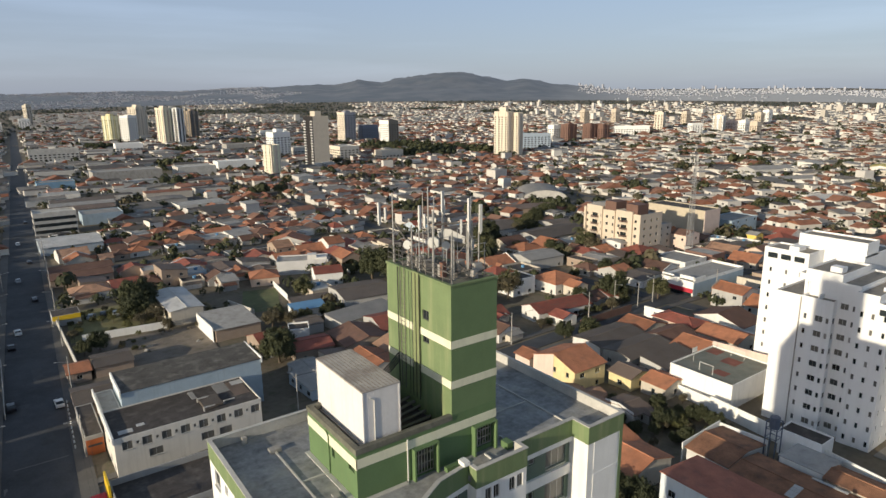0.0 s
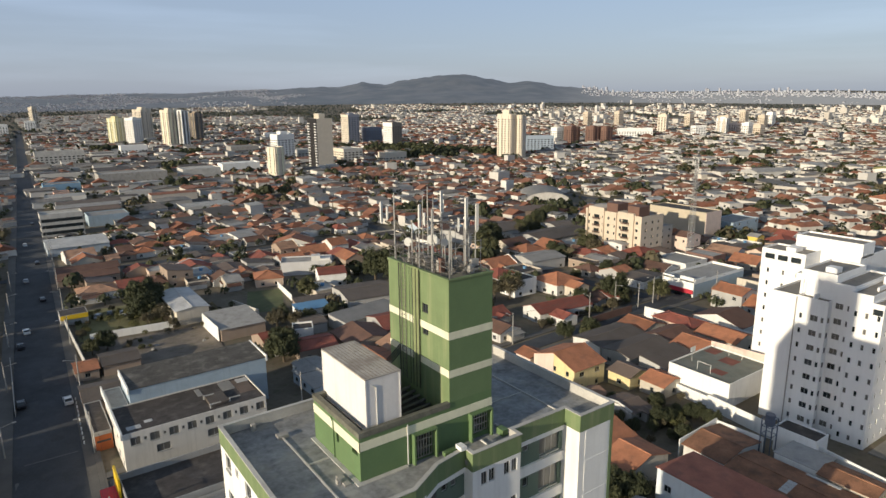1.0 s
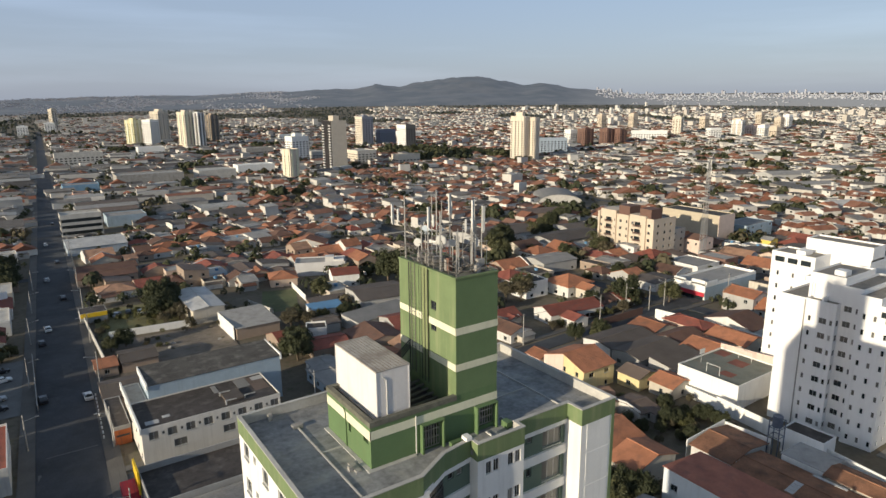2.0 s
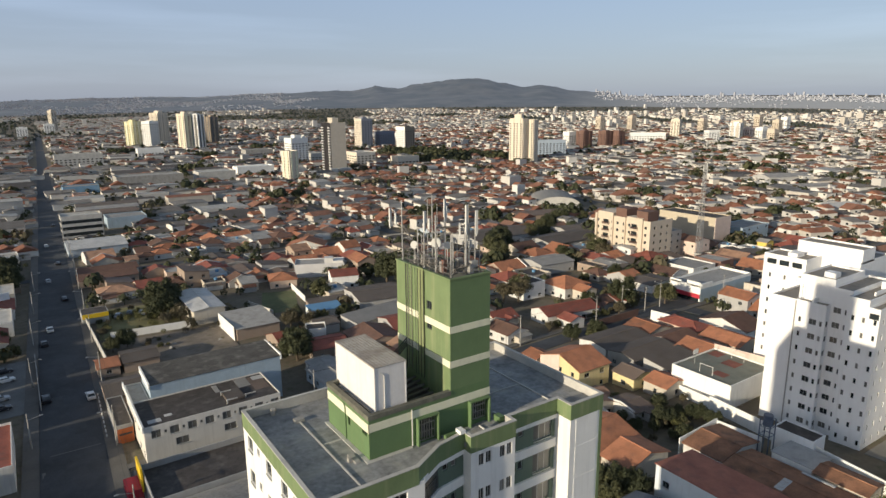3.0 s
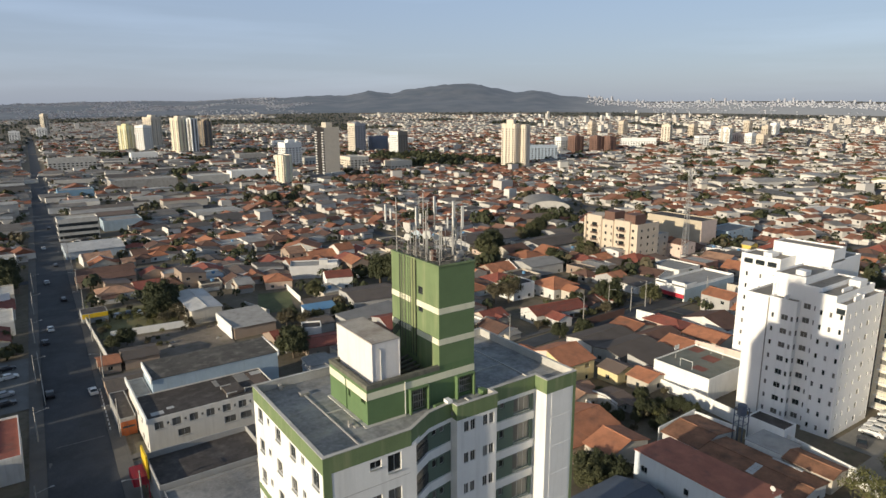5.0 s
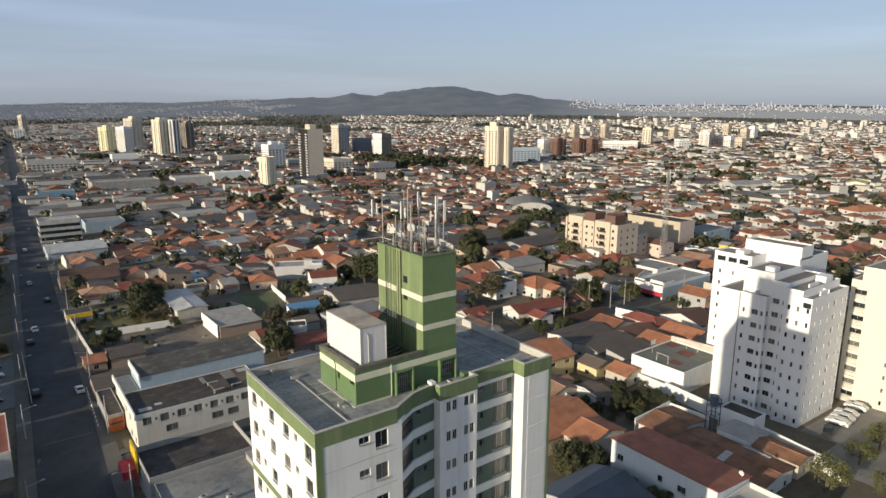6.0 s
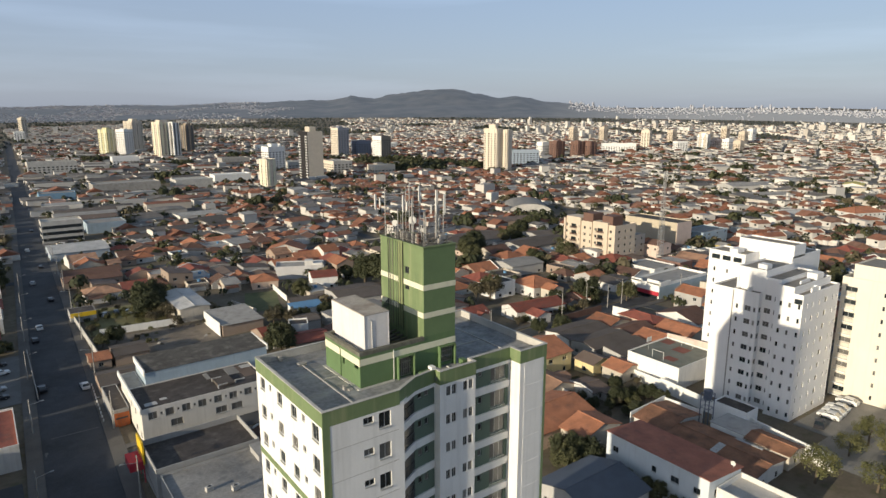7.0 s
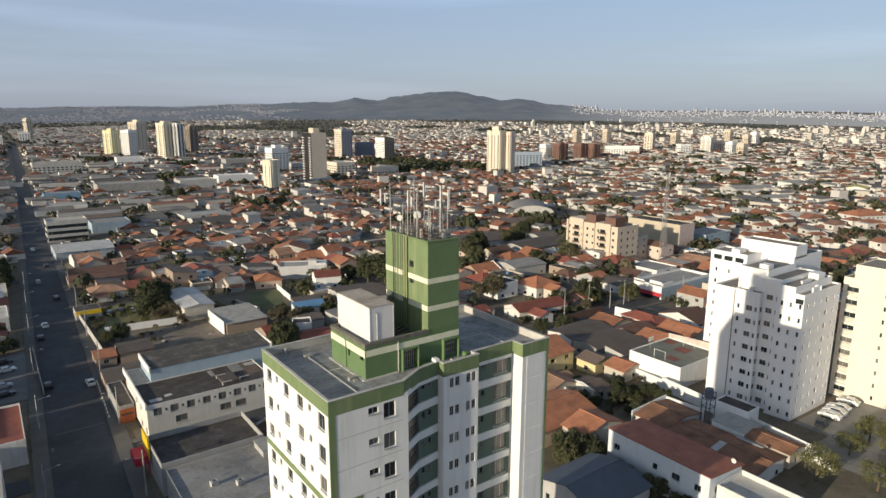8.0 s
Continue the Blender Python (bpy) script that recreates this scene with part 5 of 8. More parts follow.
for x, y, t, k in ((102.0, 3.4, 92, 0), (104.9, 3.7, 92, 0), (107.8, 4.1, 92, 0), (112.9, 4.3, 92, 0), (96.5, 3.0, 20, 2)):
    car(x, y, t, k)

# ---- named neighbours to the east ----
yellow_house = house(74.5, 84.3, 56.5, 69, 5.5, "gable", "x", YELLOW_PALE, TILE[0], 0.34, "yellow two-storey house with a pink end and orange roof")
zc = [ground_z(x, y) for x in (74.5, 84.3) for y in (56.5, 69)]
eave = 5.5 + (max(zc) - min(zc)) * 0.5
gable = Mesh()
gable.shell([(x, y, z) for x in (-4.98, -4.91) for y, z in ((0.0, 0.0), (6.25, 0.0), (6.25, eave - 0.02), (0.0, eave + 6.25 * 0.34 - 0.04))], [(3, 2, 1, 0), (4, 5, 6, 7), (0, 1, 5, 4), (1, 2, 6, 5), (2, 3, 7, 6), (3, 0, 4, 7)])
part("facade", gable, PINK_PALE, yellow_house, "pale pink half of the gable wall")
house(74.8, 80, 70.6, 75.5, 4.2, "gable", "y", PINK_PALE, TILE[0], 0.3, "pale pink house wing with a tile roof")
house(84.5, 91.0, 49.5, 55.5, 3.2, "gable", "y", YELLOW_PALE, SHEET[3], 0.3, "small yellow house with a brown sheet roof")
house(86.0, 93, 42.0, 48.0, 3.0, "gable", "y", HOUSE_WALL[1], TILE[0], 0.3, "low house with an orange tile roof")
gym = house(91.5, 107.5, 31, 45, 5.6, "flat", "x", WHITE_WALL, surface("worn_green_court", (0.155, 0.165, 0.14), 0.85, 0.3, 3, 0.3, stained=0.6, stain=(0.22, 0.15, 0.11)), label="white hall with a worn green ball court on its roof", name="hall", category="building", parapet=0.35, wins=False)
for x, y in ((93.5, 38), (105.5, 38)):
    g = thing("goal_frame", x, y, ground_z(91.5, 45) - 0.1 + 5.6 + 0.35, 90, "white tubular goal frame on the roof court", "goal")
    q = Mesh()
    q.tube((-1.5, 0, 0), (-1.5, 0, 2.0), 0.06, 6).tube((1.5, 0, 0), (1.5, 0, 2.0), 0.06, 6).tube((-1.56, 0, 2.0), (1.56, 0, 2.0), 0.06, 6)
    part("frame", q, ANTENNA, g)
corner_z = [ground_z(x, y) for x in (91.5, 107.5) for y in (31, 45)]
court_top = 5.6 + (max(corner_z) - min(corner_z)) * 0.5 + 0.05
court_z = min(corner_z) - 0.1 + court_top
COURT_RED = surface("worn_red_paint", (0.2, 0.075, 0.055), 0.85, 0.3, 4, 0.6)
each("court_paint", [(1.5, 5.0, -2.0, 1.5, court_top + 0.004, court_top + 0.01), (-5.0, -2.5, -3.5, -0.5, court_top + 0.004, court_top + 0.01), (4.0, 7.2, 3.6, 6.4, court_top + 0.004, court_top + 0.01)], COURT_RED, gym, "worn red court paint")
board = thing("backboard", 96.5, 42.8, court_z, 0, "white basketball backboard on a steel post", "backboard")
part("post", Mesh().tube((0, 0, 0), (0, 0, 2.6), 0.07, 6), STEEL, board)
part("board", Mesh().box(-0.9, 0.9, -0.12, -0.08, 2.2, 3.3), WHITE_WALL, board, "white board")
slab_wall(107.7, 45.2, 107.7, 31, 7.2, PINK_PALE, label="pale pink wall behind the roof court")
house(94, 107, 46.8, 54.5, 3.4, "shed", "x", HOUSE_WALL[2], SHEET[1], 0.12, "long shed with a dark fibre-cement roof", name="shed", category="shed")
house(93, 109, 56, 64.5, 3.6, "gable", "x", HOUSE_WALL[2], SHEET[1], 0.16, "long shed with a blackened sheet roof", name="shed", category="shed")
house(94, 111, 66, 75, 3.6, "gable", "x", HOUSE_WALL[0], SHEET[1], 0.16, "long low house with a brown-grey roof")
house(108, 118, 48, 56, 3.5, "gable", "y", HOUSE_WALL[0], TILE[0], 0.3, "house with an orange tile roof and white walls")
house(110, 121, 58, 65, 3.4, "gable", "x", HOUSE_WALL[2], TILE[2], 0.28, "house with a dark brown tile roof")
house(112, 121.5, 67, 75.5, 3.4, "gable", "y", HOUSE_WALL[1], TILE[0], 0.28, "cream house with an orange tile roof")
house(120, 129, 46, 57, 3.6, "gable", "y", HOUSE_WALL[1], TILE[0], 0.3, "house with a wide orange tile roof")
house(123, 130, 60, 72, 3.8, "hip", "y", HOUSE_WALL[3], TILE[1], 0.3, "house with a red hipped tile roof")
house(133, 143, 52, 66, 3.6, "gable", "x", HOUSE_WALL[0], TILE[2], 0.3, "house with a brown tile roof")
slab_wall(131.2, 81, 131.5, 42, 3.2, WHITE_WALL, label="long white wall along the side street")
house(52.8, 62.0, 0.4, 19.8, 6.0, "shed", "y", surface("pale_blue_white", (0.62, 0.66, 0.68), 0.8, 0.08, 7, 0.4, streak=0.3, stain=(0.4, 0.41, 0.4)), TILE_RED, 0.1, "two-storey pale blue-white house with a dark red tile roof", storeys=2)
house(54.5, 61.6, -9.5, 0.1, 4.0, "flat", "x", HOUSE_WALL[0], CONCRETE_PALE, label="flat-roofed white extension with pale concrete terraces", parapet=0.9)
house(65.2, 74.6, -0.6, 16.6, 3.0, "gable", "y", HOUSE_WALL[0], TILE_SUNNY, 0.15, "long house with a dark brown tile roof")
house(67.6, 78.2, 17.6, 25.0, 3.3, "gable", "y", HOUSE_WALL[0], TILE_SUNNY, 0.16, "white house with a sunlit brown tile roof")
house(76.2, 82.4, 7.4, 14.0, 3.0, "shed", "y", WHITE_WALL, SHEET[2], 0.05, "lean-to with a pale sheet roof", name="lean_to", category="shed", wins=False)
house(75.6, 80.4, -1.0, 6.8, 3.1, "gable", "y", HOUSE_WALL[1], TILE_SUNNY, 0.22, "small house with a brown tile roof")
house(46, 64, 31.5, 43.5, 3.8, "gable", "x", HOUSE_WALL[3], TILE[0], 0.3, "wide low house with an orange tile roof")
house(53, 63, 24.8, 30.8, 3.8, "gable", "y", HOUSE_WALL[1], TILE[0], 0.3, "house wing with an orange tile roof")
house(36.5, 49.5, 8.5, 20.5, 3.4, "gable", "x", HOUSE_WALL[2], SLATE, 0.28, "grey house with a blue-grey sheet roof")
slab_wall(66.5, 37, 73, 57, 2.6, WHITE_WALL)
lawn = Mesh()
strip(lawn, [(63.5, 44.2), (66.0, 56)], 4.5, 0.1)
tagged(part("grass_lot", lawn, GRASS), "dry garden grass behind a white wall", "grass", kind="structure")
slab_wall(79.1, 26.0, 78.9, 17.3, 3.7, WHITE_WALL, label="white rendered wall beside a brown tile roof")
slab_wall(67.3, 25.7, 79.0, 26.0, 4.1, WHITE_WALL, label="white rendered fire wall at a roof's gable end")
long_z = [ground_z(x, y) for x in (65.2, 74.6) for y in (-0.6, 16.6)]
long_eave = min(long_z) - 0.1 + 3.0 + (max(long_z) - min(long_z)) * 0.5
pt = thing("roof_patch", 66.6, 7.2, long_eave + 1.4 * 0.15 + 0.16, 0, "pale replacement sheets lying on a brown roof", "roof sheet")
q = Mesh()
for i in range(4):
    q.shell([(0.8 * i, 0, 0.12 * i), (0.8 * i + 0.76, 0, 0.12 * (i + 1)), (0.8 * i + 0.76, 1.3, 0.12 * (i + 1)), (0.8 * i, 1.3, 0.12 * i)], [(0, 1, 2, 3)])
part("sheet", q, SHEET[2], pt)
pt = thing("roof_patch", 74.0, 3.0, long_eave + 0.32, 0, "pale replacement sheets lying on a brown roof", "roof sheet")
part("sheet", Mesh().box(0, 0.6, 0, 5.0, 0, 0.06), SHEET[2], pt)
dish = thing("satellite_dish", 59.8, 0.6, ground_z(60, 1) + 6.0, 0, "small white satellite dish on a roof edge", "dish")
bowl = Mesh()
for i in range(12):
    a, b = 2 * math.pi * i / 12, 2 * math.pi * (i + 1) / 12
    for r0, r1, x0, x1 in ((0.0, 0.22, 0.0, 0.03), (0.22, 0.42, 0.03, 0.12)):
        bowl.face([(-x0, r0 * math.cos(a), 0.9 + r0 * math.sin(a)), (-x1, r1 * math.cos(a), 0.9 + r1 * math.sin(a)), (-x1, r1 * math.cos(b), 0.9 + r1 * math.sin(b)), (-x0, r0 * math.cos(b), 0.9 + r0 * math.sin(b))])
part("bowl", bowl, ANTENNA, dish)
part("post", Mesh().tube((0.05, 0, 0), (0.05, 0, 0.9), 0.03, 6), STEEL, dish)
frame_t = thing("water_tower", 79.0, 16.6, ground_z(79, 16.6), 0, "dark blue steel frame of a small water tower", "water tower")
q = Mesh()
for sx in (-0.9, 0.9):
    for sy in (-0.9, 0.9):
        q.tube((sx, sy, 0), (sx, sy, 7.6), 0.1, 6)
for z in (4.6, 6.2, 7.6):
    for s in (-0.9, 0.9):
        q.tube((-0.9, s, z), (0.9, s, z), 0.07, 5).tube((s, -0.9, z), (s, 0.9, z), 0.07, 5)
steel_blue = surface("blue_grey_steel", (0.09, 0.11, 0.15), 0.6, 0.2)
part("frame", q, steel_blue, frame_t)
q = Mesh()
q.tube((0, 0, 6.3), (0, 0, 8.3), 0.8, 16)
part("cistern", q, steel_blue, frame_t)
for x, y, k, s in ((49.5, 26.5, 0, 0.62), (52.0, 22.8, 0, 0.6), (47.0, 24.2, 1, 0.7), (75.2, -5.6, 5, 0.95), (88.6, -5.4, 5, 0.75), (95.6, -6.0, 5, 0.8), (92, -11.5, 5, 0.85), (97, -13, 5, 0.9), (137.5, 9, 5, 1.0), (80, -13, 5, 0.9), (121, -13, 1, 0.7), (113, -15, 5, 0.8), (50, 15, 2, 0.8), (51.3, 9, 2, 0.7), (51.2, 4, 2, 0.6)):
    tree(x, y, k, s)

BRUSH = random.Random(17)
count = 0
while count < 44:
    x, y = BRUSH.uniform(67.5, 88), BRUSH.uniform(25.5, 42)
    if y < 25 + (x - 66) * 0.02 or not all(x < a - 1 or x > b + 1 or y < c - 1 or y > d + 1 for a, b, c, d in TAKEN) or x > 80 + (y - 20) * 0.42:
        continue
    tree(x, y, BRUSH.choice((0, 1, 1, 3, 5)), BRUSH.uniform(0.26, 0.4))
    count += 1

# ---- across the side street: shop, lattice mast, cream flats ----
shop = house(160.5, 190.5, 84, 96, 5.2, "flat", "x", WHITE_WALL, SHEET[0], label="white shop hall with a red fascia and a grey roof", name="shop", category="shop", wins=False, parapet=0.9)
part("fascia", Mesh().box(-15.4, -15.02, -6.0, 6.0, 2.4, 3.7), RED, shop, "bright red fascia")
each("parapet_block", [(-15.02, -14.6, -5.9, -0.8, 6.2, 7.8), (-15.02, -14.6, 1.5, 5.9, 6.2, 7.2), (-14.5, -8.5, -6.15, -5.8, 6.2, 7.4)], WHITE_WALL, shop, "raised white parapet block")
part("shop_front", Mesh().box(-15.12, -15.02, -5.5, 5.5, 0.3, 2.3), GLASS, shop, "dark glazed front")
part("side_cladding", Mesh().box(-15.0, 15.0, -6.12, -6.03, 0.2, 5.6), BLUE_GREY, shop, "blue-grey side cladding")
m_l = thing("lattice_mast", 208, 117, ground_z(208, 117), 0, "tall slender steel lattice mast with antennas", "mast")
q, hgt = Mesh(), 43.0
for k in range(28):
    z0, z1 = hgt * k / 28, hgt * (k + 1) / 28
    w0, w1 = 1.1 - 0.75 * k / 28, 1.1 - 0.75 * (k + 1) / 28
    cs = [(-1, -1), (1, -1), (1, 1), (-1, 1)]
    for i, (sx, sy) in enumerate(cs):
        tx, ty = cs[(i + 1) % 4]
        q.tube((sx * w0, sy * w0, z0), (sx * w1, sy * w1, z1), 0.1, 4)
        q.tube((sx * w0, sy * w0, z0), (tx * w1, ty * w1, z1), 0.05, 3)
        q.tube((sx * w1, sy * w1, z1), (tx * w1, ty * w1, z1), 0.05, 3)
part("lattice", q, STEEL, m_l)
for z, t in ((41, 0), (38.5, 60), (36, 150), (40, 240)):
    q = Mesh()
    q.box(-0.2, 0.2, -0.9, -0.6, z, z + 2.2)
    part("panel_antenna", q, ANTENNA, m_l, "pale panel antenna", at=pose(0, 0, 0, 0, 0, t))

flats = thing("apartment_building", 199, 134.8, ground_z(199, 140) + 0.3, 0, "cream apartment block with rounded brown balconies and brown roof boxes", "building")
w = Mesh()
cols = []
for c in (1.3, 9.6, 12.6, 16.2, 19.2, 28.0):
    for k in range(5):
        cols.append((c, c + 1.2, k * 3.2 + 1.2, k * 3.2 + 2.5))
ss = [(c, c + 1.2, k * 3.2 + 1.2, k * 3.2 + 2.5) for c in (2.5, 7.0, 11.0) for k in range(5)]
wall(w, (0, 31, 0), (0, -1, 0), 31, -1, 17.0, cols, 0.15)
wall(w, (0, 0, 0), (1, 0, 0), 15, -2, 17.0, ss, 0.15)
wall(w, (15, 0, 0), (0, 1, 0), 31, -1, 17.0, [])
wall(w, (15, 31, 0), (-1, 0, 0), 15, -1, 17.0, [])
part("wall", w, CREAM, flats)
r = Mesh()
r.box(0.1, 14.9, 0.1, 30.9, 16.6, 16.85)
part("roof", r, CONCRETE, flats)
ring = [(0, 0), (15, 0), (15, 31), (0, 31)]
part("parapet", ring_wall(ring, inset(ring, 0.2), 17.0, 17.7, 0), CREAM, flats)
for hh in cols:
    window(flats, (0, 31, 0), (0, -1, 0), *hh, 0.1, GLASS, 1, False)
for hh in ss:
    window(flats, (0, 0, 0), (1, 0, 0), *hh, 0.1, GLASS, 1, False)
for x, y in ((2.5, 2.5), (2.5, 14.0)):
    q = Mesh()
    q.box(x - 1.2, x + 6, y, y + 6.0, 16.9, 21.4)
    part("roof_box", q, BROWN_PAINT, flats, "brown rendered roof box")
for y in (8.5, 24.5):
    for k in range(5):
        ring = [(-1.5 * math.sin(math.pi * i / 8), y - 2.1 * math.cos(math.pi * i / 8)) for i in range(9)]
        slab_b = part("balcony", Mesh().prism(ring[::-1], k * 3.2 + 0.2, k * 3.2 + 0.75), CREAM, flats, "rounded cream balcony")
        q = Mesh()
        for (xa, ya), (xb, yb) in zip(ring, ring[1:]):
            for zr in (1.0, 1.25, 1.5):
                q.tube((xa, ya, k * 3.2 + zr), (xb, yb, k * 3.2 + zr), 0.07, 5)
            q.tube((xb, yb, k * 3.2 + 0.7), (xb, yb, k * 3.2 + 1.5), 0.04, 5)
        tagged(part("balcony_rail", q, BROWN_PAINT, slab_b, "brown balcony rail"), kind="stuff")
each("fin", [(-0.75, -0.02, y, y + 0.5, -1, 17.7) for y in (3.6, 12.9, 19.9, 29.3)], CREAM, flats, "cream vertical fin between the bays")
each("parapet_block", [(0.02, 8.0, 20.4, 29.3, 17.7, 18.9), (0.02, 5.0, 4.2, 12.8, 17.7, 18.4)], CREAM, flats, "raised cream parapet")
each("balcony_door", [(-0.04, 0.02, y - 1.5, y + 1.5, k * 3.2 + 0.6, k * 3.2 + 2.7) for y in (8.5, 24.5) for k in range(5)], GLASS, flats, "dark balcony door")
house(216, 226, 138, 160, 11.5, "flat", "y", BEIGE, CONCRETE, label="beige block of flats with a plain wall", name="building", category="building", storeys=4)
hall_y = house(255, 268, 140, 172, 14.5, "flat", "y", surface("straw_render", (0.5, 0.43, 0.32), 0.8, 0.1, 6, 0.3, streak=0.3, stain=(0.4, 0.34, 0.24)), ROOF_DARK, label="long straw-coloured hall with a pink end wall and a dark roof", name="building", category="building", wins=False)
part("facade", Mesh().box(-16.3, -16.03, -6.5, 6.5, 0, 15.6), PINK_PALE, hall_y, "pale pink end wall")
house(226, 236, 130, 138, 7.0, "gable", "y", PINK_PALE, TILE[2], 0.3, "pink house with a brown tile roof")
house(263, 269, 118, 123, 4.6, "gable", "y", YELLOW, SHEET[0], label="small bright yellow two-storey building", name="building", category="building")
house(204, 213, 104, 116, 5.0, "flat", "y", BRICK_RED, CONCRETE, label="low dark red building with a flat roof", name="building", category="building")
house(186, 200, 104, 118, 4.6, "flat", "x", HOUSE_WALL[0], SHEET[0], label="low white building with a grey roof", name="building", category="building")
house(280, 304, 140, 154, 7, "flat", "x", BLUE_GREY, SHEET[0], label="blue and white commercial building", name="building", category="building", storeys=3)

# ---- north-west: white block, sheds, orange shop ----
CREAM_WHITE = surface("cream_white_render", (0.69, 0.65, 0.58), 0.8, 0.08, 7, 0.3, streak=0.3, stain=(0.4, 0.36, 0.3))
house(-9.9, 16.5, 86.0, 98.6, 7.4, "flat", "x", CREAM_WHITE, ROOF_DARK, label="cream-white two-storey block with a patched dark roof", name="building", category="building", parapet=0.25, z=-3.2, storeys=2, pane=GLASS_PALE, south=[(1.2 + 3.3 * i, 2.9 + 3.3 * i, 5.1, 6.7) for i in range(8)] + [(3.5 + 3.3 * i, 4.0 + 3.3 * i, 5.7, 6.3) for i in range(7)] + [(u, u + 2.4, 2.5, 4.0) for u in (5.4, 14.6, 18.0)])
house(-9.7, -6.6, 98.9, 109.4, 7.3, "flat", "x", CREAM_WHITE, CONCRETE, label="low flat roof between a white gable and a long hall", name="annex", category="building", parapet=0.2, z=-3.4, wins=False)
house(-6.3, 21.4, 98.9, 109.4, 10.5, "shed", "x", BLUE_GREY, surface("weathered_hall_roof", (0.095, 0.085, 0.072), 0.88, 0.45, 3, 0.3, ribs=9, rib_axis="Y", stained=0.85, stain=(0.23, 0.21, 0.18)), 0.04, "blue-grey hall with a long weathered grey roof", name="hall", category="building", wins=False, z=-3.4, overhang=0.15)
ROOF_Z = -3.2 + 7.4 + 0.052
for x, y, w, d, dz, mt, lab in ((6.2, 88.0, 3.6, 5.0, 0.55, SHEET[1], "raised dark roof hatch with a broken edge"), (10.2, 93.6, 2.6, 4.6, 0.05, SHEET[0], "pale patch of replaced roofing"), (12.9, 90.5, 3.0, 7.0, 0.04, SHEET[3], "brown patch of replaced roofing"), (-8.8, 87.6, 2.4, 1.5, 0.05, SHEET[2], "pale patch of replaced roofing"), (5.4, 94.0, 1.0, 3.6, 0.06, SHEET[0], "pale strip of old roofing"), (-5.6, 89.0, 1.4, 1.0, 0.05, SHEET[2], "pale patch of replaced roofing"), (13.8, 95.6, 2.4, 2.0, 0.05, SHEET[2], "pale patch of replaced roofing")):
    pt = thing("roof_patch", x, y, ROOF_Z, 0, lab, "roofing")
    part("sheet", Mesh().box(0, w, 0, d, 0, dz), mt, pt)
for x, y, h in ((5.9, 87.4, 0.9), (9.9, 88.2, 0.8), (5.9, 92.0, 0.8)):
    post = thing("roof_post", x, y, ROOF_Z, 0, "pale stub of a broken roof frame", "post", "stubs on the patched roof")
    part("post", Mesh().box(0, 0.25, 0, 0.25, 0, h).box(0.25, 2.2, 0.05, 0.2, h - 0.2, h), CONCRETE_PALE, post)
garage = house(-11.5, -4, 186, 193, 3.4, "flat", "x", HOUSE_WALL[2], ROOF_DARK, label="small dark garage with a yellow fascia beside the avenue", name="garage", category="garage", wins=False, parapet=0.1)
part("fascia", Mesh().box(-3.75, 3.75, -3.75, -3.53, 2.2, 3.6), YELLOW_SIGN, garage, "bright yellow fascia")
board = thing("sign_board", -31.5, 214, ground_z(-31.5, 214), 20, "blank white sign board on a post beside the avenue", "sign")
part("post", Mesh().tube((0, 0, 0), (0, 0, 6), 0.15, 8), STEEL, board)
part("board", Mesh().box(-1.7, 1.7, -0.3, -0.16, 5, 7.4), WHITE_TOWER, board)
for x, y, t, k in ((-1, 189, 70, 1), (2.5, 190, 80, 2), (5.5, 188, 95, 0)):
    car(x, y, t, k, 0.0)
shop2 = house(-13.3, -10.2, 98.4, 113.5, 3.9, "flat", "x", HOUSE_WALL[2], ROOF_DARK, label="small shop with an orange front and a black roof", name="shop", category="shop", z=-3.7, wins=False, parapet=0.2)
part("shop_front", Mesh().box(-1.5, 1.5, -7.68, -7.58, 0.1, 3.3), ORANGE, shop2, "orange roller front")
part("shutter", Mesh().box(-1.2, 1.2, -7.74, -7.69, 1.9, 2.3), FRAME_DARK, shop2, "dark slot over the roller front")
for x, y, L, z, lab in ((-6.6, 98.6, 11.0, 6.9, "white rendered gable edge of the long grey roof"), (21.4, 98.6, 11.0, 6.9, "white rendered gable edge of the long grey roof"), (-10.2, 85.8, 24.0, 4.1, "white rendered edge wall of the patched roof")):
    ed = thing("roof_edge", x, y, z, 0, lab, "roof edge")
    part("edge", Mesh().box(0, 0.28, 0, L, -0.6, 0.8), WHITE_WALL, ed)
house(-13, -4, 116, 126, 3.4, "gable", "x", HOUSE_WALL[5], SHEET[1], 0.2, "low workshop with dark roofs", name="workshop", category="workshop")
house(-12.5, -7.5, 137, 144, 2.8, "gable", "x", HOUSE_WALL[5], TILE[0], 0.25, "small house with an orange tile roof")
house(17.5, 27, 165, 190, 5.0, "gable", "y", HOUSE_WALL[1], SHEET[2], 0.12, "tall shed with a pale sheet roof", name="shed", category="shed", wins=False)
house(24.2, 37, 143, 160, 3.7, "shed", "x", HOUSE_WALL[5], CONCRETE, 0.03, "drab rendered shed with a pale grey roof", name="shed", category="shed", wins=False)
slab_wall(23.6, 160, 23.6, 143.5, 4.4, WHITE_WALL, label="white rendered gable wall of a grey shed")
slab_wall(-6, 166.6, 16.5, 164.6, 2.2, WHITE_WALL, label="white rendered wall along the grass lot")
house(-6.5, 2, 137, 146, 3.0, "gable", "x", HOUSE_WALL[5], SHEET[1], 0.14, "low shed with a blackened roof", name="shed", category="shed", wins=False)
house(-4, 9, 113.5, 121, 2.8, "shed", "x", HOUSE_WALL[5], SHEET[1], 0.1, "low lean-to with a blackened roof", name="lean_to", category="shed", wins=False)
slab_wall(4, 127, 32, 128.5, 2.0, CONCRETE_PALE, label="grey concrete wall along the yard")
yard = Mesh()
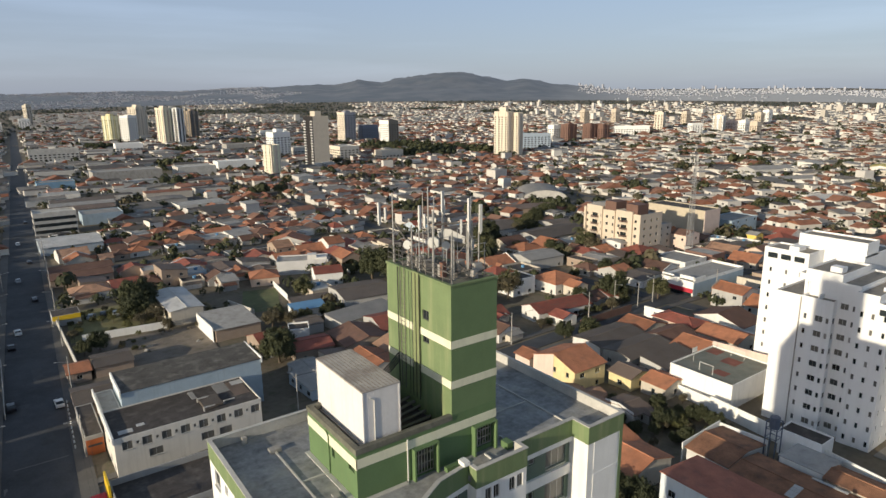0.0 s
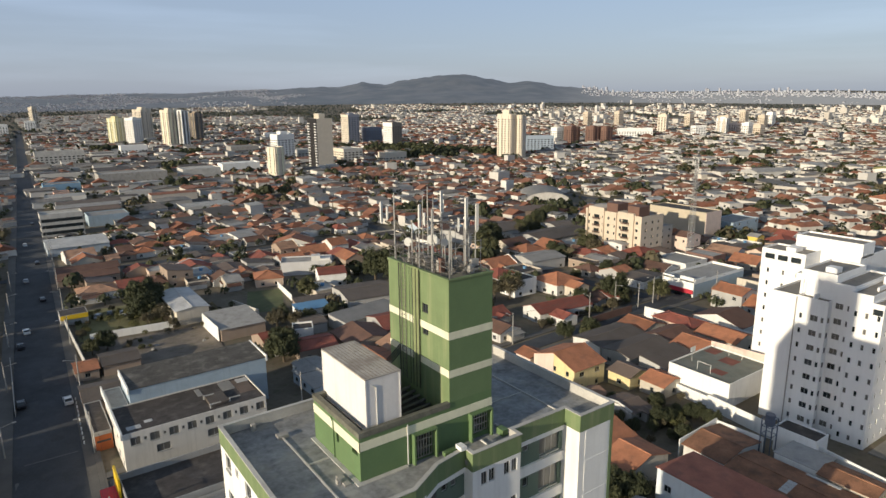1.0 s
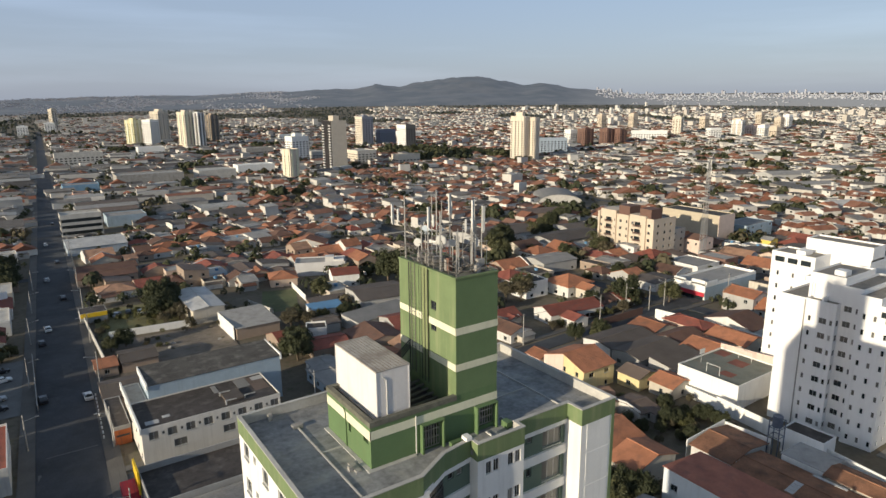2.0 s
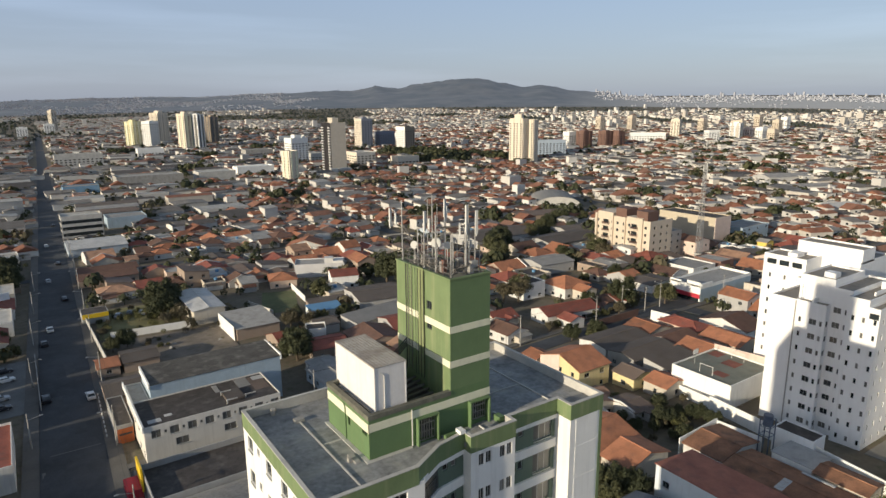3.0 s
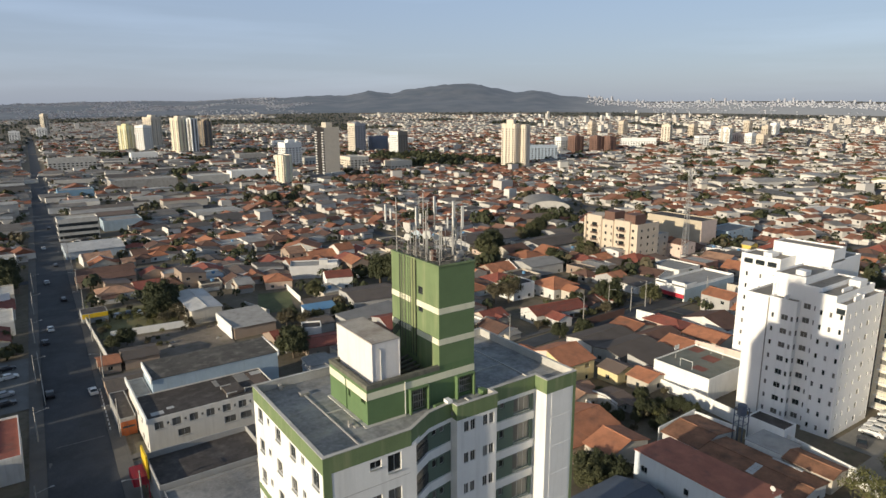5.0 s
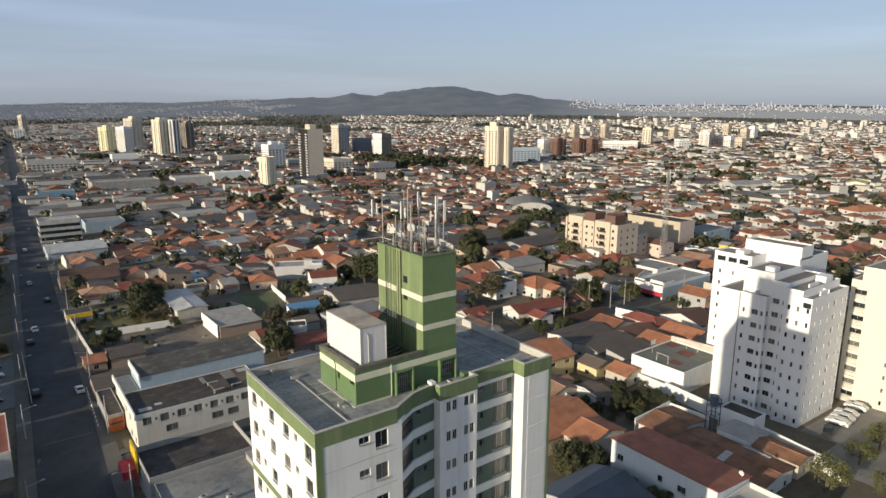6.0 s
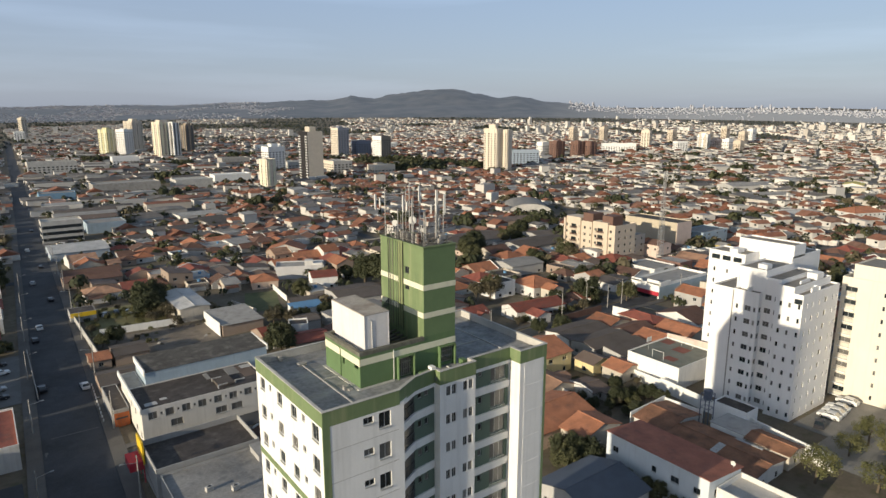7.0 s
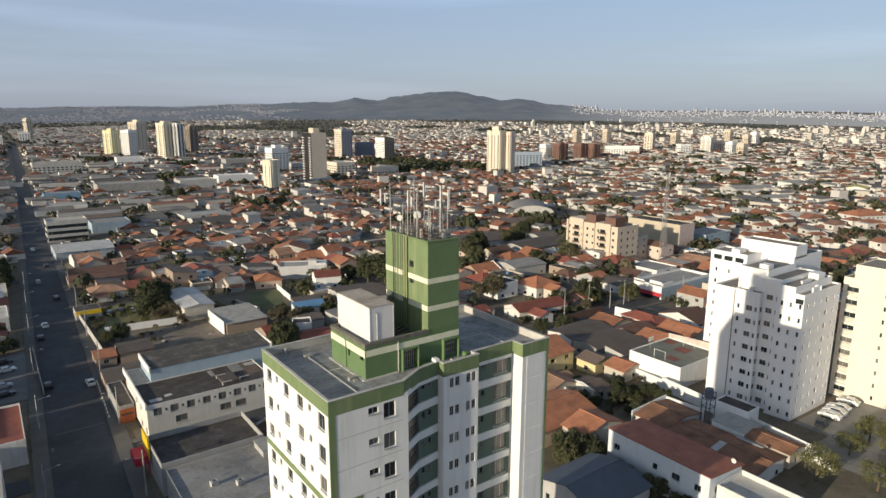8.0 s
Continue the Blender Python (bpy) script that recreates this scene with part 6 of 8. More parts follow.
strip(yard, [(-6, 148), (24, 145)], 16.0, 0.1)
tagged(part("concrete_yard", yard, surface("pale_yard", (0.19, 0.158, 0.125), 0.9, 0.4, 2, 0.2, stained=0.8, stain=(0.1, 0.095, 0.055))), "pale worn concrete yard", "yard", kind="structure")
slab_wall(-10.5, 186, -9.4, 139, 2.4, CONCRETE_PALE, label="grey concrete wall beside the pavement")
yard = Mesh()
strip(yard, [(-8, 183.6), (16, 182.4)], 16.0, 0.12)
tagged(part("grass_lot", yard, GRASS), "overgrown grass lot", "grass", kind="structure")
WEEDS = [(rnd.uniform(-8, 15), rnd.uniform(168, 194), rnd.choice((2, 5, 3, 5, 5)), rnd.uniform(0.22, 0.5)) for _ in range(34)]
for x, y, k, s in WEEDS:
    tree(x, y, k, s)
HEDGE = [(100 + i * 3.4, 92.6 + rnd.uniform(-0.6, 0.6), rnd.choice((3, 3, 2, 1)), rnd.uniform(0.32, 0.5)) for i in range(12)]
for x, y, k, s in HEDGE:
    tree(x, y, k, s)
for x, y, k, s in ((12.5, 187, 0, 1.35), (11.5, 180, 0, 1.05), (14.5, 171, 3, 0.9), (-3, 157, 0, 0.6), (-7, 155, 1, 0.6), (10, 170, 3, 0.7), (16, 163, 3, 0.5), (10, 123, 2, 0.7), (16, 124, 3, 0.6), (22, 122, 2, 0.6), (27, 123.5, 0, 0.5), (3, 124, 2, 0.5), (96, 168, 4, 1.45), (91, 173, 4, 1.3), (100, 171, 4, 1.2), (113, 121, 3, 1.2), (117, 125, 1, 1.2), (109, 124, 3, 1.0), (126, 101, 0, 0.7), (157, 110, 1, 0.7), (170, 119, 3, 0.8), (188, 150, 3, 1.2), (192, 158, 1, 1.2), (104, 79, 2, 0.8), (150, 176, 1, 1.3), (158, 190, 1, 1.5), (166, 196, 0, 1.5), (-33, 264, 0, 1.2), (-30.5, 270, 0, 1.1)):
    tree(x, y, k, s)
# yards and sheds behind the two-storey block
house(66, 84, 142.5, 160, 4.2, "gable", "x", HOUSE_WALL[2], SHEET[1], 0.12, "wide shed with a blackened sheet roof", name="shed", category="shed", wins=False, skew=-8)
house(49, 59.5, 146, 152, 3.2, "shed", "x", WHITE_WALL, BLUE, 0.08, "white hut with a bright blue sheet roof", name="hut", category="shed", wins=False, skew=-6)
house(52, 65, 154, 159, 3.0, "shed", "x", HOUSE_WALL[5], SHEET[1], 0.1, "long low shed with a dark roof", name="shed", category="shed", wins=False, skew=-8)
house(39.5, 45, 125, 130.5, 4.6, "flat", "x", WHITE_WALL, ROOF_DARK, label="small white house with a dark flat roof", skew=-20)
house(36, 46, 113, 122, 3.4, "gable", "x", HOUSE_WALL[5], TILE[1], 0.2, "low shed with a dull red roof", name="shed", category="shed", skew=-8)
house(44.8, 52, 132, 140, 3.0, "gable", "x", HOUSE_WALL[2], SHEET[1], 0.14, "dark-roofed shed beside a small white house", name="shed", category="shed", wins=False, skew=-8)
house(47.5, 60, 108, 121, 3.4, "gable", "y", HOUSE_WALL[5], TILE[2], 0.25, "house with a dark brown tile roof", skew=-4)
house(61, 74, 112, 126, 3.4, "gable", "x", HOUSE_WALL[2], TILE[1], 0.25, "house with a dull red tile roof", skew=-6)
house(54, 75, 127.5, 136.5, 3.4, "shed", "x", HOUSE_WALL[2], SHEET[0], 0.06, "long shed with a pale grey roof", name="shed", category="shed", wins=False, skew=8)
house(53, 63, 192, 202, 3.4, "hip", "x", HOUSE_WALL[3], TILE[0], 0.36, "pale pink house with a red hipped tile roof", skew=-16)
house(71, 81, 175.5, 185, 5.4, "gable", "x", WHITE_WALL, TILE[1], 0.3, "white two-storey house with a red roof", skew=-16)
for x, y, k, s in ((32.5, 117.5, 0, 1.0), (35, 124, 0, 0.85), (40.5, 143, 3, 1.0), (45, 140.5, 3, 0.8), (62, 169.5, 1, 1.05), (50, 141, 1, 0.7), (44.5, 147, 1, 0.6), (58, 142.5, 0, 0.55)):
    tree(x, y, k, s)
pale_house = house(67, 87, 199.5, 209.5, 5.2, "flat", "x", surface("pale_grey_render", (0.56, 0.55, 0.54), 0.85, 0.1, 6, 0.3, streak=0.3, stain=(0.36, 0.34, 0.32)), CONCRETE, label="large house with a blank pale grey wall and stepped parapet", skew=-25, wins=False, parapet=0.5)
part("roof_box", Mesh().box(2.0, 5.5, -4.2, -0.5, 5.6, 7.8), HOUSE_WALL[0], pale_house, "white stair box on the roof")
part("roof_box", Mesh().box(5.5, 9.5, -4.4, 0.5, 5.6, 6.6), HOUSE_WALL[0], pale_house, "low white roof box")
house(82.5, 100, 247, 257.5, 4.0, "gable", "y", HOUSE_WALL[2], TILE[0], 0.3, "wide house with a grey gable wall and an orange tile roof", skew=-35, wins=False)
lawn = Mesh()
strip(lawn, [(44, 162), (53, 188)], 6.0, 0.1)
tagged(part("grass_lot", lawn, surface("green_lawn", (0.1, 0.115, 0.05), 0.95, 0.35, 2.0, 0.15, stained=0.6, stain=(0.17, 0.14, 0.08), bump=0.5)), "rough green lawn between houses", "grass", kind="structure")
slab_wall(58.6, 189.5, 55.6, 168.5, 2.2, WHITE_WALL, label="white rendered garden wall beside a lawn")
slab_wall(41, 160, 37.8, 176, 2.0, CONCRETE_PALE, label="grey concrete wall beside a lawn")
slab_wall(190.5, 219, 180.5, 176, 2.6, WHITE_WALL, label="long white wall before the works sheds")
slab_wall(178, 156, 169, 112, 2.0, WHITE_WALL, label="white rendered wall along the street of the flats")
palm(196.5, 166), palm(203.5, 170, 7.0)
# the side street's corner: hall, hipped house, row house, fence and lamp
house(146, 163, 144, 157, 4.6, "gable", "x", HOUSE_WALL[2], SHEET[0], 0.16, "grey hall with a pale corrugated roof by the street", name="hall", category="hall", skew=-4)
house(128, 140, 114, 126, 4.2, "hip", "x", HOUSE_WALL[0], TILE[0], 0.42, "white house with a bright orange hipped tile roof")
house(131, 137, 108, 113.4, 3.6, "gable", "y", HOUSE_WALL[1], TILE[0], 0.42, "cream porch wing with an orange tile roof")
house(115.8, 125.6, 121.5, 129.5, 5.6, "flat", "x", WHITE_WALL, ROOF_DARK, label="small white two-storey house with a dark flat roof", parapet=0.5)
house(103, 122.5, 94.6, 103.2, 3.4, "gable", "x", HOUSE_WALL[0], TILE[1], 0.36, "long white row house with a dark red tile roof", skew=-7)
house(105, 110.6, 88.8, 94.2, 3.0, "gable", "y", HOUSE_WALL[0], TILE[1], 0.36, "small white front house with a dark red tile roof")
slab_wall(109, 85.9, 132, 86.3, 2.3, BROWN_PAINT, label="brown rendered wall along the side street")
for x, y, k, s in ((138.5, 98.5, 0, 1.0), (149.5, 89.5, 1, 1.0), (153.5, 91, 3, 0.8), (99, 82.5, 0, 0.55), (106.5, 80.2, 0, 0.6), (164.5, 111, 3, 0.7), (128, 90.5, 3, 0.6), (150, 126, 1, 0.6), (161, 129, 3, 0.7)):
    tree(x, y, k, s)
utility_pole(136.5, 87.4, 90, 8.5)
slab_wall(160, 134, 186, 121, 2.2, WHITE_WALL, label="white rendered wall before the flats")
# works beside the avenue
house(-6.5, 19, 303, 328, 4.2, "gable", "x", HOUSE_WALL[4], SHEET[2], 0.1, "works hall with a pale blue-grey sheet roof", name="hall", category="hall", wins=False)
house(19.5, 41, 381, 398, 6.0, "flat", "x", BLUE_GREY, SHEET[0], label="blue-grey rendered hall beside a strip-window block", name="hall", category="hall", wins=False)
house(-8, 13, 237, 248, 3.2, "gable", "x", HOUSE_WALL[5], TILE[2], 0.2, "long low house with a weathered brown tile roof")
house(-7, 15, 250, 261, 3.2, "gable", "x", HOUSE_WALL[2], TILE[2], 0.2, "long low house with a weathered brown tile roof")
house(10, 37, 574, 590, 6.0, "flat", "x", surface("blue_render", (0.2, 0.33, 0.45), 0.8, 0.15, 6, 0.4), SHEET[0], label="blue rendered works building", name="building", category="building", wins=False)
house(13, 23, 514, 526, 6.0, "flat", "x", PINK, SHEET[3], label="salmon red rendered works block", name="building", category="building", wins=False)
for k in range(4):
    house(4 + 2 * k, 40 + 3 * k, 402 + 19 * k, 418 + 19 * k, 4.2, "gable", "x", HOUSE_WALL[2], SHEET[(1, 3, 0, 1)[k]], 0.13, "long works shed with a dark corrugated roof", name="shed", category="shed", wins=False, group="works sheds")
# landmarks on the eastern side
house(440, 466, 121, 137, 6.2, "hip", "x", HOUSE_WALL[0], TILE[0], 0.38, "large white two-storey house with a red hipped roof", skew=-22)
house(490, 532, 216, 232, 4.6, "gable", "x", HOUSE_WALL[0], SHEET[0], 0.2, "long white school hall with a row of windows", name="hall", category="hall", skew=-25)
house(546, 590, 262, 284, 5.0, "gable", "x", HOUSE_WALL[2], SHEET[0], 0.2, "wide hall with a grey fibre-cement roof", name="hall", category="hall", wins=False, skew=-22)
house(412, 436, 152, 168, 3.6, "gable", "x", HOUSE_WALL[0], SHEET[2], 0.3, "wide white house with a pale gabled roof", skew=-28)
house(652, 676, 205, 222, 4.6, "gable", "x", HOUSE_WALL[0], surface("yellow_sheet", (0.62, 0.5, 0.12), 0.6, 0.15, 5, 0.3), 0.2, "shop with a bright yellow sheet roof", name="shop", category="shop", skew=15)
house(622, 640, 190, 204, 4.6, "flat", "x", HOUSE_WALL[1], CONCRETE_PALE, label="cream shop with an ochre front", name="shop", category="shop", skew=15)
house(280, 318, 280, 310, 2.6, "arch", "x", CONCRETE_PALE, SHEET[0], 0.36, "hangar with a pale arched roof", name="hangar", category="hangar", wins=False, skew=54)
house(228, 262, 246, 262, 4.5, "gable", "x", HOUSE_WALL[5], SHEET[3], 0.12, "long works shed with a brown roof", name="shed", category="shed", wins=False, skew=-12)
house(214, 244, 190, 210, 4.2, "gable", "x", HOUSE_WALL[2], SHEET[1], 0.12, "wide works shed with a blackened roof", name="shed", category="shed", wins=False, skew=-14)
GROVE = random.Random(4)
for k in range(20):
    t = k / 19
    tree(198 + 58 * t + GROVE.uniform(-6, 6), 210 + 26 * t + GROVE.uniform(-5, 7), GROVE.choice((0, 1, 1, 3)), GROVE.uniform(0.8, 1.15))
house(160, 200, 205, 228, 4.5, "gable", "x", HOUSE_WALL[2], SHEET[1], 0.14, "wide dark-roofed works shed", name="shed", category="shed", wins=False)
house(184, 218, 178, 198, 4.0, "gable", "x", HOUSE_WALL[2], SHEET[1], 0.14, "wide black-roofed works shed", name="shed", category="shed", wins=False)

# ---- south-west corner shop, and the far side of the avenue ----
cs = house(-12.5, 5.5, 62, 74, 5.2, "flat", "x", HOUSE_WALL[2], ROOF_DARK, label="corner shop with a sunken black roof", name="shop", category="shop", parapet=1.1, wins=False)
house(-12, 8, 45, 61.5, 4.4, "flat", "x", HOUSE_WALL[2], surface("dirty_slab", (0.27, 0.26, 0.245), 0.85, 0.45, 2.5, 0.25, stained=0.85, stain=(0.1, 0.105, 0.11)), label="flat-roofed building with a stained pale roof", name="building", category="building", parapet=0.4, wins=False)
clut = thing("roof_hut", 3.2, 56.0, ground_z(0, 53) + 4.2, 0, "small concrete stair hut on a stained flat roof", "hut")
part("wall", Mesh().box(0, 4.0, 0, 4.6, 0, 1.3), HOUSE_WALL[2], clut)
part("roof", Mesh().box(-0.15, 4.15, -0.15, 4.75, 1.3, 1.42), CONCRETE, clut, "grey slab roof")
for x, y in ((-3.0, 50.0), (-6.5, 52.5)):
    unit = thing("air_conditioner", x, y, ground_z(x, y) + 4.35, 10, "grey air conditioning unit on the flat roof", "air conditioner", "roof units")
    part("casing", Mesh().box(-0.6, 0.6, -0.4, 0.4, 0.1, 0.9), CONCRETE_PALE, unit)
    part("fan_grille", Mesh().tube((0, 0, 0.9), (0, 0, 0.94), 0.3, 12), FRAME_DARK, unit, "round dark fan grille")
    each("foot", [(-0.5, -0.35, -0.35, 0.35, 0, 0.1), (0.35, 0.5, -0.35, 0.35, 0, 0.1)], STEEL_DARK, unit)
house(8.5, 20, 48, 60, 5.6, "flat", "x", HOUSE_WALL[2], CONCRETE, label="plain grey concrete outbuilding with a flat roof", name="building", category="building", wins=False)
sign = thing("shop_sign", -12.9, 74.4, ground_z(-12.9, 74) + 0.2, 0, "tall yellow sign blade over a red awning box", "sign")
q = Mesh()
q.box(-0.15, 0.15, -4.5, 0.3, 3.8, 8.0)
part("sign_blade", q, YELLOW_SIGN, sign)
q = Mesh()
q.box(-2.4, -0.16, -4.5, 0.0, 3.0, 4.6).box(-0.1, 0.1, -4.0, -3.8, 0, 3.8).box(-0.1, 0.1, -0.4, -0.2, 0, 3.8)
part("awning", q, RED, sign, "red awning box")
for args in ((-48, -30.6, 91, 110, 4.9, "flat", "y", HOUSE_WALL[0], TILE[1]), (-50, -34.5, 44, 76, 10.5, "flat", "y", HOUSE_WALL[2], CONCRETE), (-58, -36.5, 113, 138, 4.5, "flat", "y", HOUSE_WALL[0], CONCRETE), (-58, -36.5, 142, 160, 4.2, "shed", "y", HOUSE_WALL[1], SHEET[0]), (-52, -31, 168, 182, 4.2, "gable", "y", HOUSE_WALL[1], TILE[1]), (-52, -29.5, 187, 202, 4.4, "flat", "y", HOUSE_WALL[0], CONCRETE_PALE), (-50, -29, 205, 219, 3.8, "gable", "y", HOUSE_WALL[0], TILE[1]), (-50, -28.5, 222, 238, 4.6, "flat", "y", HOUSE_WALL[1], CONCRETE_PALE)):
    house(*args, label="low grey building with a plain roof along the avenue", name="building", category="building")
yard_w = Mesh()
strip(yard_w, [(-30.6, 125), (-30.6, 162)], 5.0, 0.13)
tagged(part("parking_lot", yard_w, surface("yard_concrete", (0.16, 0.16, 0.155), 0.9, 0.3, 3, 0.2, stained=0.6)), "worn concrete yard with parked cars", "parking lot", kind="structure")
slab_wall(-25.4, 125, -25.2, 162, 1.5, CONCRETE, label="low grey wall in front of the yard")
for x, y, k in ((-33, 130, 2), (-33.2, 136, 1), (-32, 148, 0), (-32.5, 155, 2)):
    car(x, y, 12, k, 0.1)
for x, y, k, s in ((-31, 250, 0, 1.2), (-34, 258, 0, 1.1), (-30, 243, 1, 0.9), (-30, 167, 2, 0.7), (-33, 175, 1, 0.8)):
    tree(x, y, k, s)
# unseen row, added to shade the avenue; its gaps let sun streaks through
for y0, y1, h in ((-60, -8, 10.0), (-6, 42, 11.5), (46, 88, 10.0), (91, 107, 11.0), (110, 135, 12.0), (138.5, 158, 11.0), (162.5, 180, 10.5), (183.5, 205, 10.5), (208, 262, 11.0)):
    house(-82, -63, y0, y1, h, "flat", "y", HOUSE_WALL[2], CONCRETE, label="unseen plain row building added to shade the avenue", name="building", category="building", wins=False)
poles = [(avenue_x(y) + 7.6, y) for y in range(30, 380, 34)]
for x, y in poles:
    utility_pole(x, y, -90)
wires(poles)
for y in (72, 106, 140, 174, 208, 242):
    utility_pole(avenue_x(y) - 6.9, y, 90, 8.0)
for k in range(11):
    y = 103 + k * 2.3
    bollard = thing("bollard", avenue_x(y) + 6.2, y, ground_z(avenue_x(y) + 6.2, y) + 0.28, 0, "short white painted bollard on the kerb", "bollard", "kerb bollards")
    part("post", Mesh().tube((0, 0, 0), (0, 0, 0.6), 0.16, 8, 0.13), WHITE_WALL, bollard)
for k, (y, dx, w_, d_, mt) in enumerate(((84, 0, 9.6, 0.4, ROAD_PAINT), (101, 0.5, 8.8, 0.3, ROAD_PAINT), (95, -2.0, 3.0, 5.0, ROAD_PATCH), (112, 1.8, 2.4, 8.0, ROAD_PATCH), (128, -2.2, 2.6, 6.0, ROAD_PATCH), (148, 1.2, 2.2, 10.0, ROAD_PATCH), (72, 1.5, 4.0, 4.0, ROAD_PATCH), (196, -1.0, 2.5, 9.0, ROAD_PATCH))):
    patch = Mesh()
    x = avenue_x(y) + dx
    patch.face([(x - w_ / 2, y - d_ / 2, ground_z(x - w_ / 2, y - d_ / 2) + 0.146), (x + w_ / 2, y - d_ / 2, ground_z(x + w_ / 2, y - d_ / 2) + 0.146), (x + w_ / 2, y + d_ / 2, ground_z(x + w_ / 2, y + d_ / 2) + 0.146), (x - w_ / 2, y + d_ / 2, ground_z(x - w_ / 2, y + d_ / 2) + 0.146)])
    tagged(part("road_marking" if mt is ROAD_PAINT else "road_patch", patch, mt), "faded white stop line on the avenue" if mt is ROAD_PAINT else "mended patch in the asphalt avenue", "road", kind="structure")
poles = [(x, 88.2) for x in range(25, 150, 30)]
for x, y in poles:
    utility_pole(x, y, 180, lamp=x % 2 == 1)
wires([(x, y) for x, y in poles])
utility_pole(168, 80.5), utility_pole(131, 92)
for y, k, s in ((255, 1, -2.2), (185, 0, -2.6), (222, 2, 2.4), (172, 2, -4.2), (62, 2, -1.0), (130, 2, -4.2), (290, 2, 2.0), (340, 0, -2.0), (410, 2, 2.0)):
    car(avenue_x(y) + s, y, 92, k, 0.15)
car(-15.4, 126, 92, 0, 0.15)
SCRUB = random.Random(23)
for k in range(22):
    tree(SCRUB.uniform(-4, 30), SCRUB.uniform(122, 127) if k % 2 else SCRUB.uniform(150, 163), SCRUB.choice((2, 3, 3, 5)), SCRUB.uniform(0.16, 0.34))
for k in range(12):
    x, y = SCRUB.uniform(-3, 22), SCRUB.uniform(147, 163)
    heap = thing("rubble_heap", x, y, ground_z(x, y) + 0.1, SCRUB.uniform(0, 180), "low rough heap of earth and rubble on the yard", "rubble", "rubble in the yard")
    m, n = Mesh(), 9
    ring = [SCRUB.uniform(0.5, 1.3) for i in range(n)]
    for k2, z in ((1.0, -0.1), (0.6, 0.22), (0.2, 0.42)):
        m.v += [(ring[i] * k2 * math.cos(6.283 * i / n), ring[i] * k2 * 0.7 * math.sin(6.283 * i / n), z + SCRUB.uniform(-0.06, 0.1)) for i in range(n)]
    m.f = [(q * n + i, q * n + (i + 1) % n, (q + 1) * n + (i + 1) % n, (q + 1) * n + i) for q in range(2) for i in range(n)] + [tuple(range(2 * n, 3 * n))]
    m.m = [0] * len(m.f)
    part("heap", m, EARTH if k % 3 else CONCRETE, heap)
TOWER_SPOTS = []


# ---- tall blocks in the middle distance ----
def tower_block(x, y, w, d, z1, wall_mat, stripe_mat=None, cap=0.0, label="", turn=0, bands=True, storey=2.9, stripes=2, group="mid-distance tower blocks", west=None, slabs=False):
    z0 = ground_z(x, y) - 1
    ob = thing("tower_block", x, y, z0, turn, label, "building", group)
    h = z1 - z0
    m = Mesh()
    m.box(-w / 2, w / 2, -d / 2, d / 2, 0, h)
    if cap:
        m.box(-w * 0.2, w * 0.2, -d * 0.25, d * 0.25, h, h + cap)
    part("wall", m, wall_mat, ob)
    ring = [(-w / 2, -d / 2), (w / 2, -d / 2), (w / 2, d / 2), (-w / 2, d / 2)]
    part("parapet", ring_wall(ring, inset(ring, 0.3), h, h + 0.9, 0), wall_mat, ob)
    # a pale west colour here paints in the sunlit side of a block
    if west:
        part("facade", Mesh().box(-w / 2 - 0.2, -w / 2 - 0.01, -d / 2, d / 2, 0, h + 0.9), west, ob, "side wall in its own colour")
    if slabs:
        each("balcony", [(-w / 2 - 1.1, -w / 2 - 0.21, d * e, d * (e + 0.2), 2.2 + k * storey, 3.1 + k * storey) for k in range(int(h / storey) - 1) for e in (-0.47, 0.25)], WHITE_WALL, ob, "white balcony slab")
    n = int(h / storey) - 1 if bands else 0
    cols = max(2, int(w / 4.5))
    win = Mesh()
    for k in range(n):
        z = 1.2 + k * storey
        for i in range(cols):
            c = -w / 2 + w * (i + 0.5) / cols
            win.box(c - w / cols * 0.26, c + w / cols * 0.26, -d / 2 - 0.06, -d / 2 + 0.05, z, z + 1.3)
        cd = max(2, int(d / 4.5))
        for i in range(cd):
            c = -d / 2 + d * (i + 0.5) / cd
            win.box(-w / 2 - 0.26, -w / 2 + 0.05, c - d / cd * 0.26, c + d / cd * 0.26, z, z + 1.3)
    if bands:
        tagged(part("window", win, GLASS, ob, "rows of dark windows"), kind="stuff")
    if stripe_mat:
        for i in range(stripes):
            c = -w / 2 + w * (i + 0.5) / stripes
            part("balcony_rib", Mesh().box(c - w * 0.09, c + w * 0.09, -d / 2 - 0.5, -d / 2, 0.5, h + 0.5), stripe_mat, ob, "continuous vertical balcony rib")
            c = -d / 2 + d * (i + 0.5) / stripes
            part("balcony_rib", Mesh().box(-w / 2 - 0.5, -w / 2, c - d * 0.09, c + d * 0.09, 0.5, h + 0.5), stripe_mat, ob, "continuous vertical balcony rib")
    TOWER_SPOTS.append((x, y, max(w, d) * 0.5 + 7))
    return ob


GREY_DARK = surface("dark_grey_render", (0.13, 0.125, 0.12), 0.8, 0.15)
TAN = surface("tan_render", (0.34, 0.27, 0.2), 0.8, 0.1)
LEMON = surface("lemon_paint", (0.66, 0.61, 0.36), 0.8, 0.08)
# near-black brown for the balconied west side of the beige tower
DARK_SIDE = surface("near_black_brown", (0.022, 0.019, 0.018), 0.6, 0.2)
SLATE_WALL = surface("slate_blue_render", (0.2, 0.22, 0.27), 0.8, 0.12)
PALE_BLUE = surface("pale_blue_render", (0.33, 0.385, 0.45), 0.8, 0.1, streak=0.2)
tower_block(514, 582, 11, 22, 42.5, IVORY, IVORY, 6, "tall cream apartment tower with vertical ribs", turn=8)
tower_block(526, 574, 10, 18, 41, IVORY, IVORY, 0, "cream side wing of a tall apartment tower", turn=8)
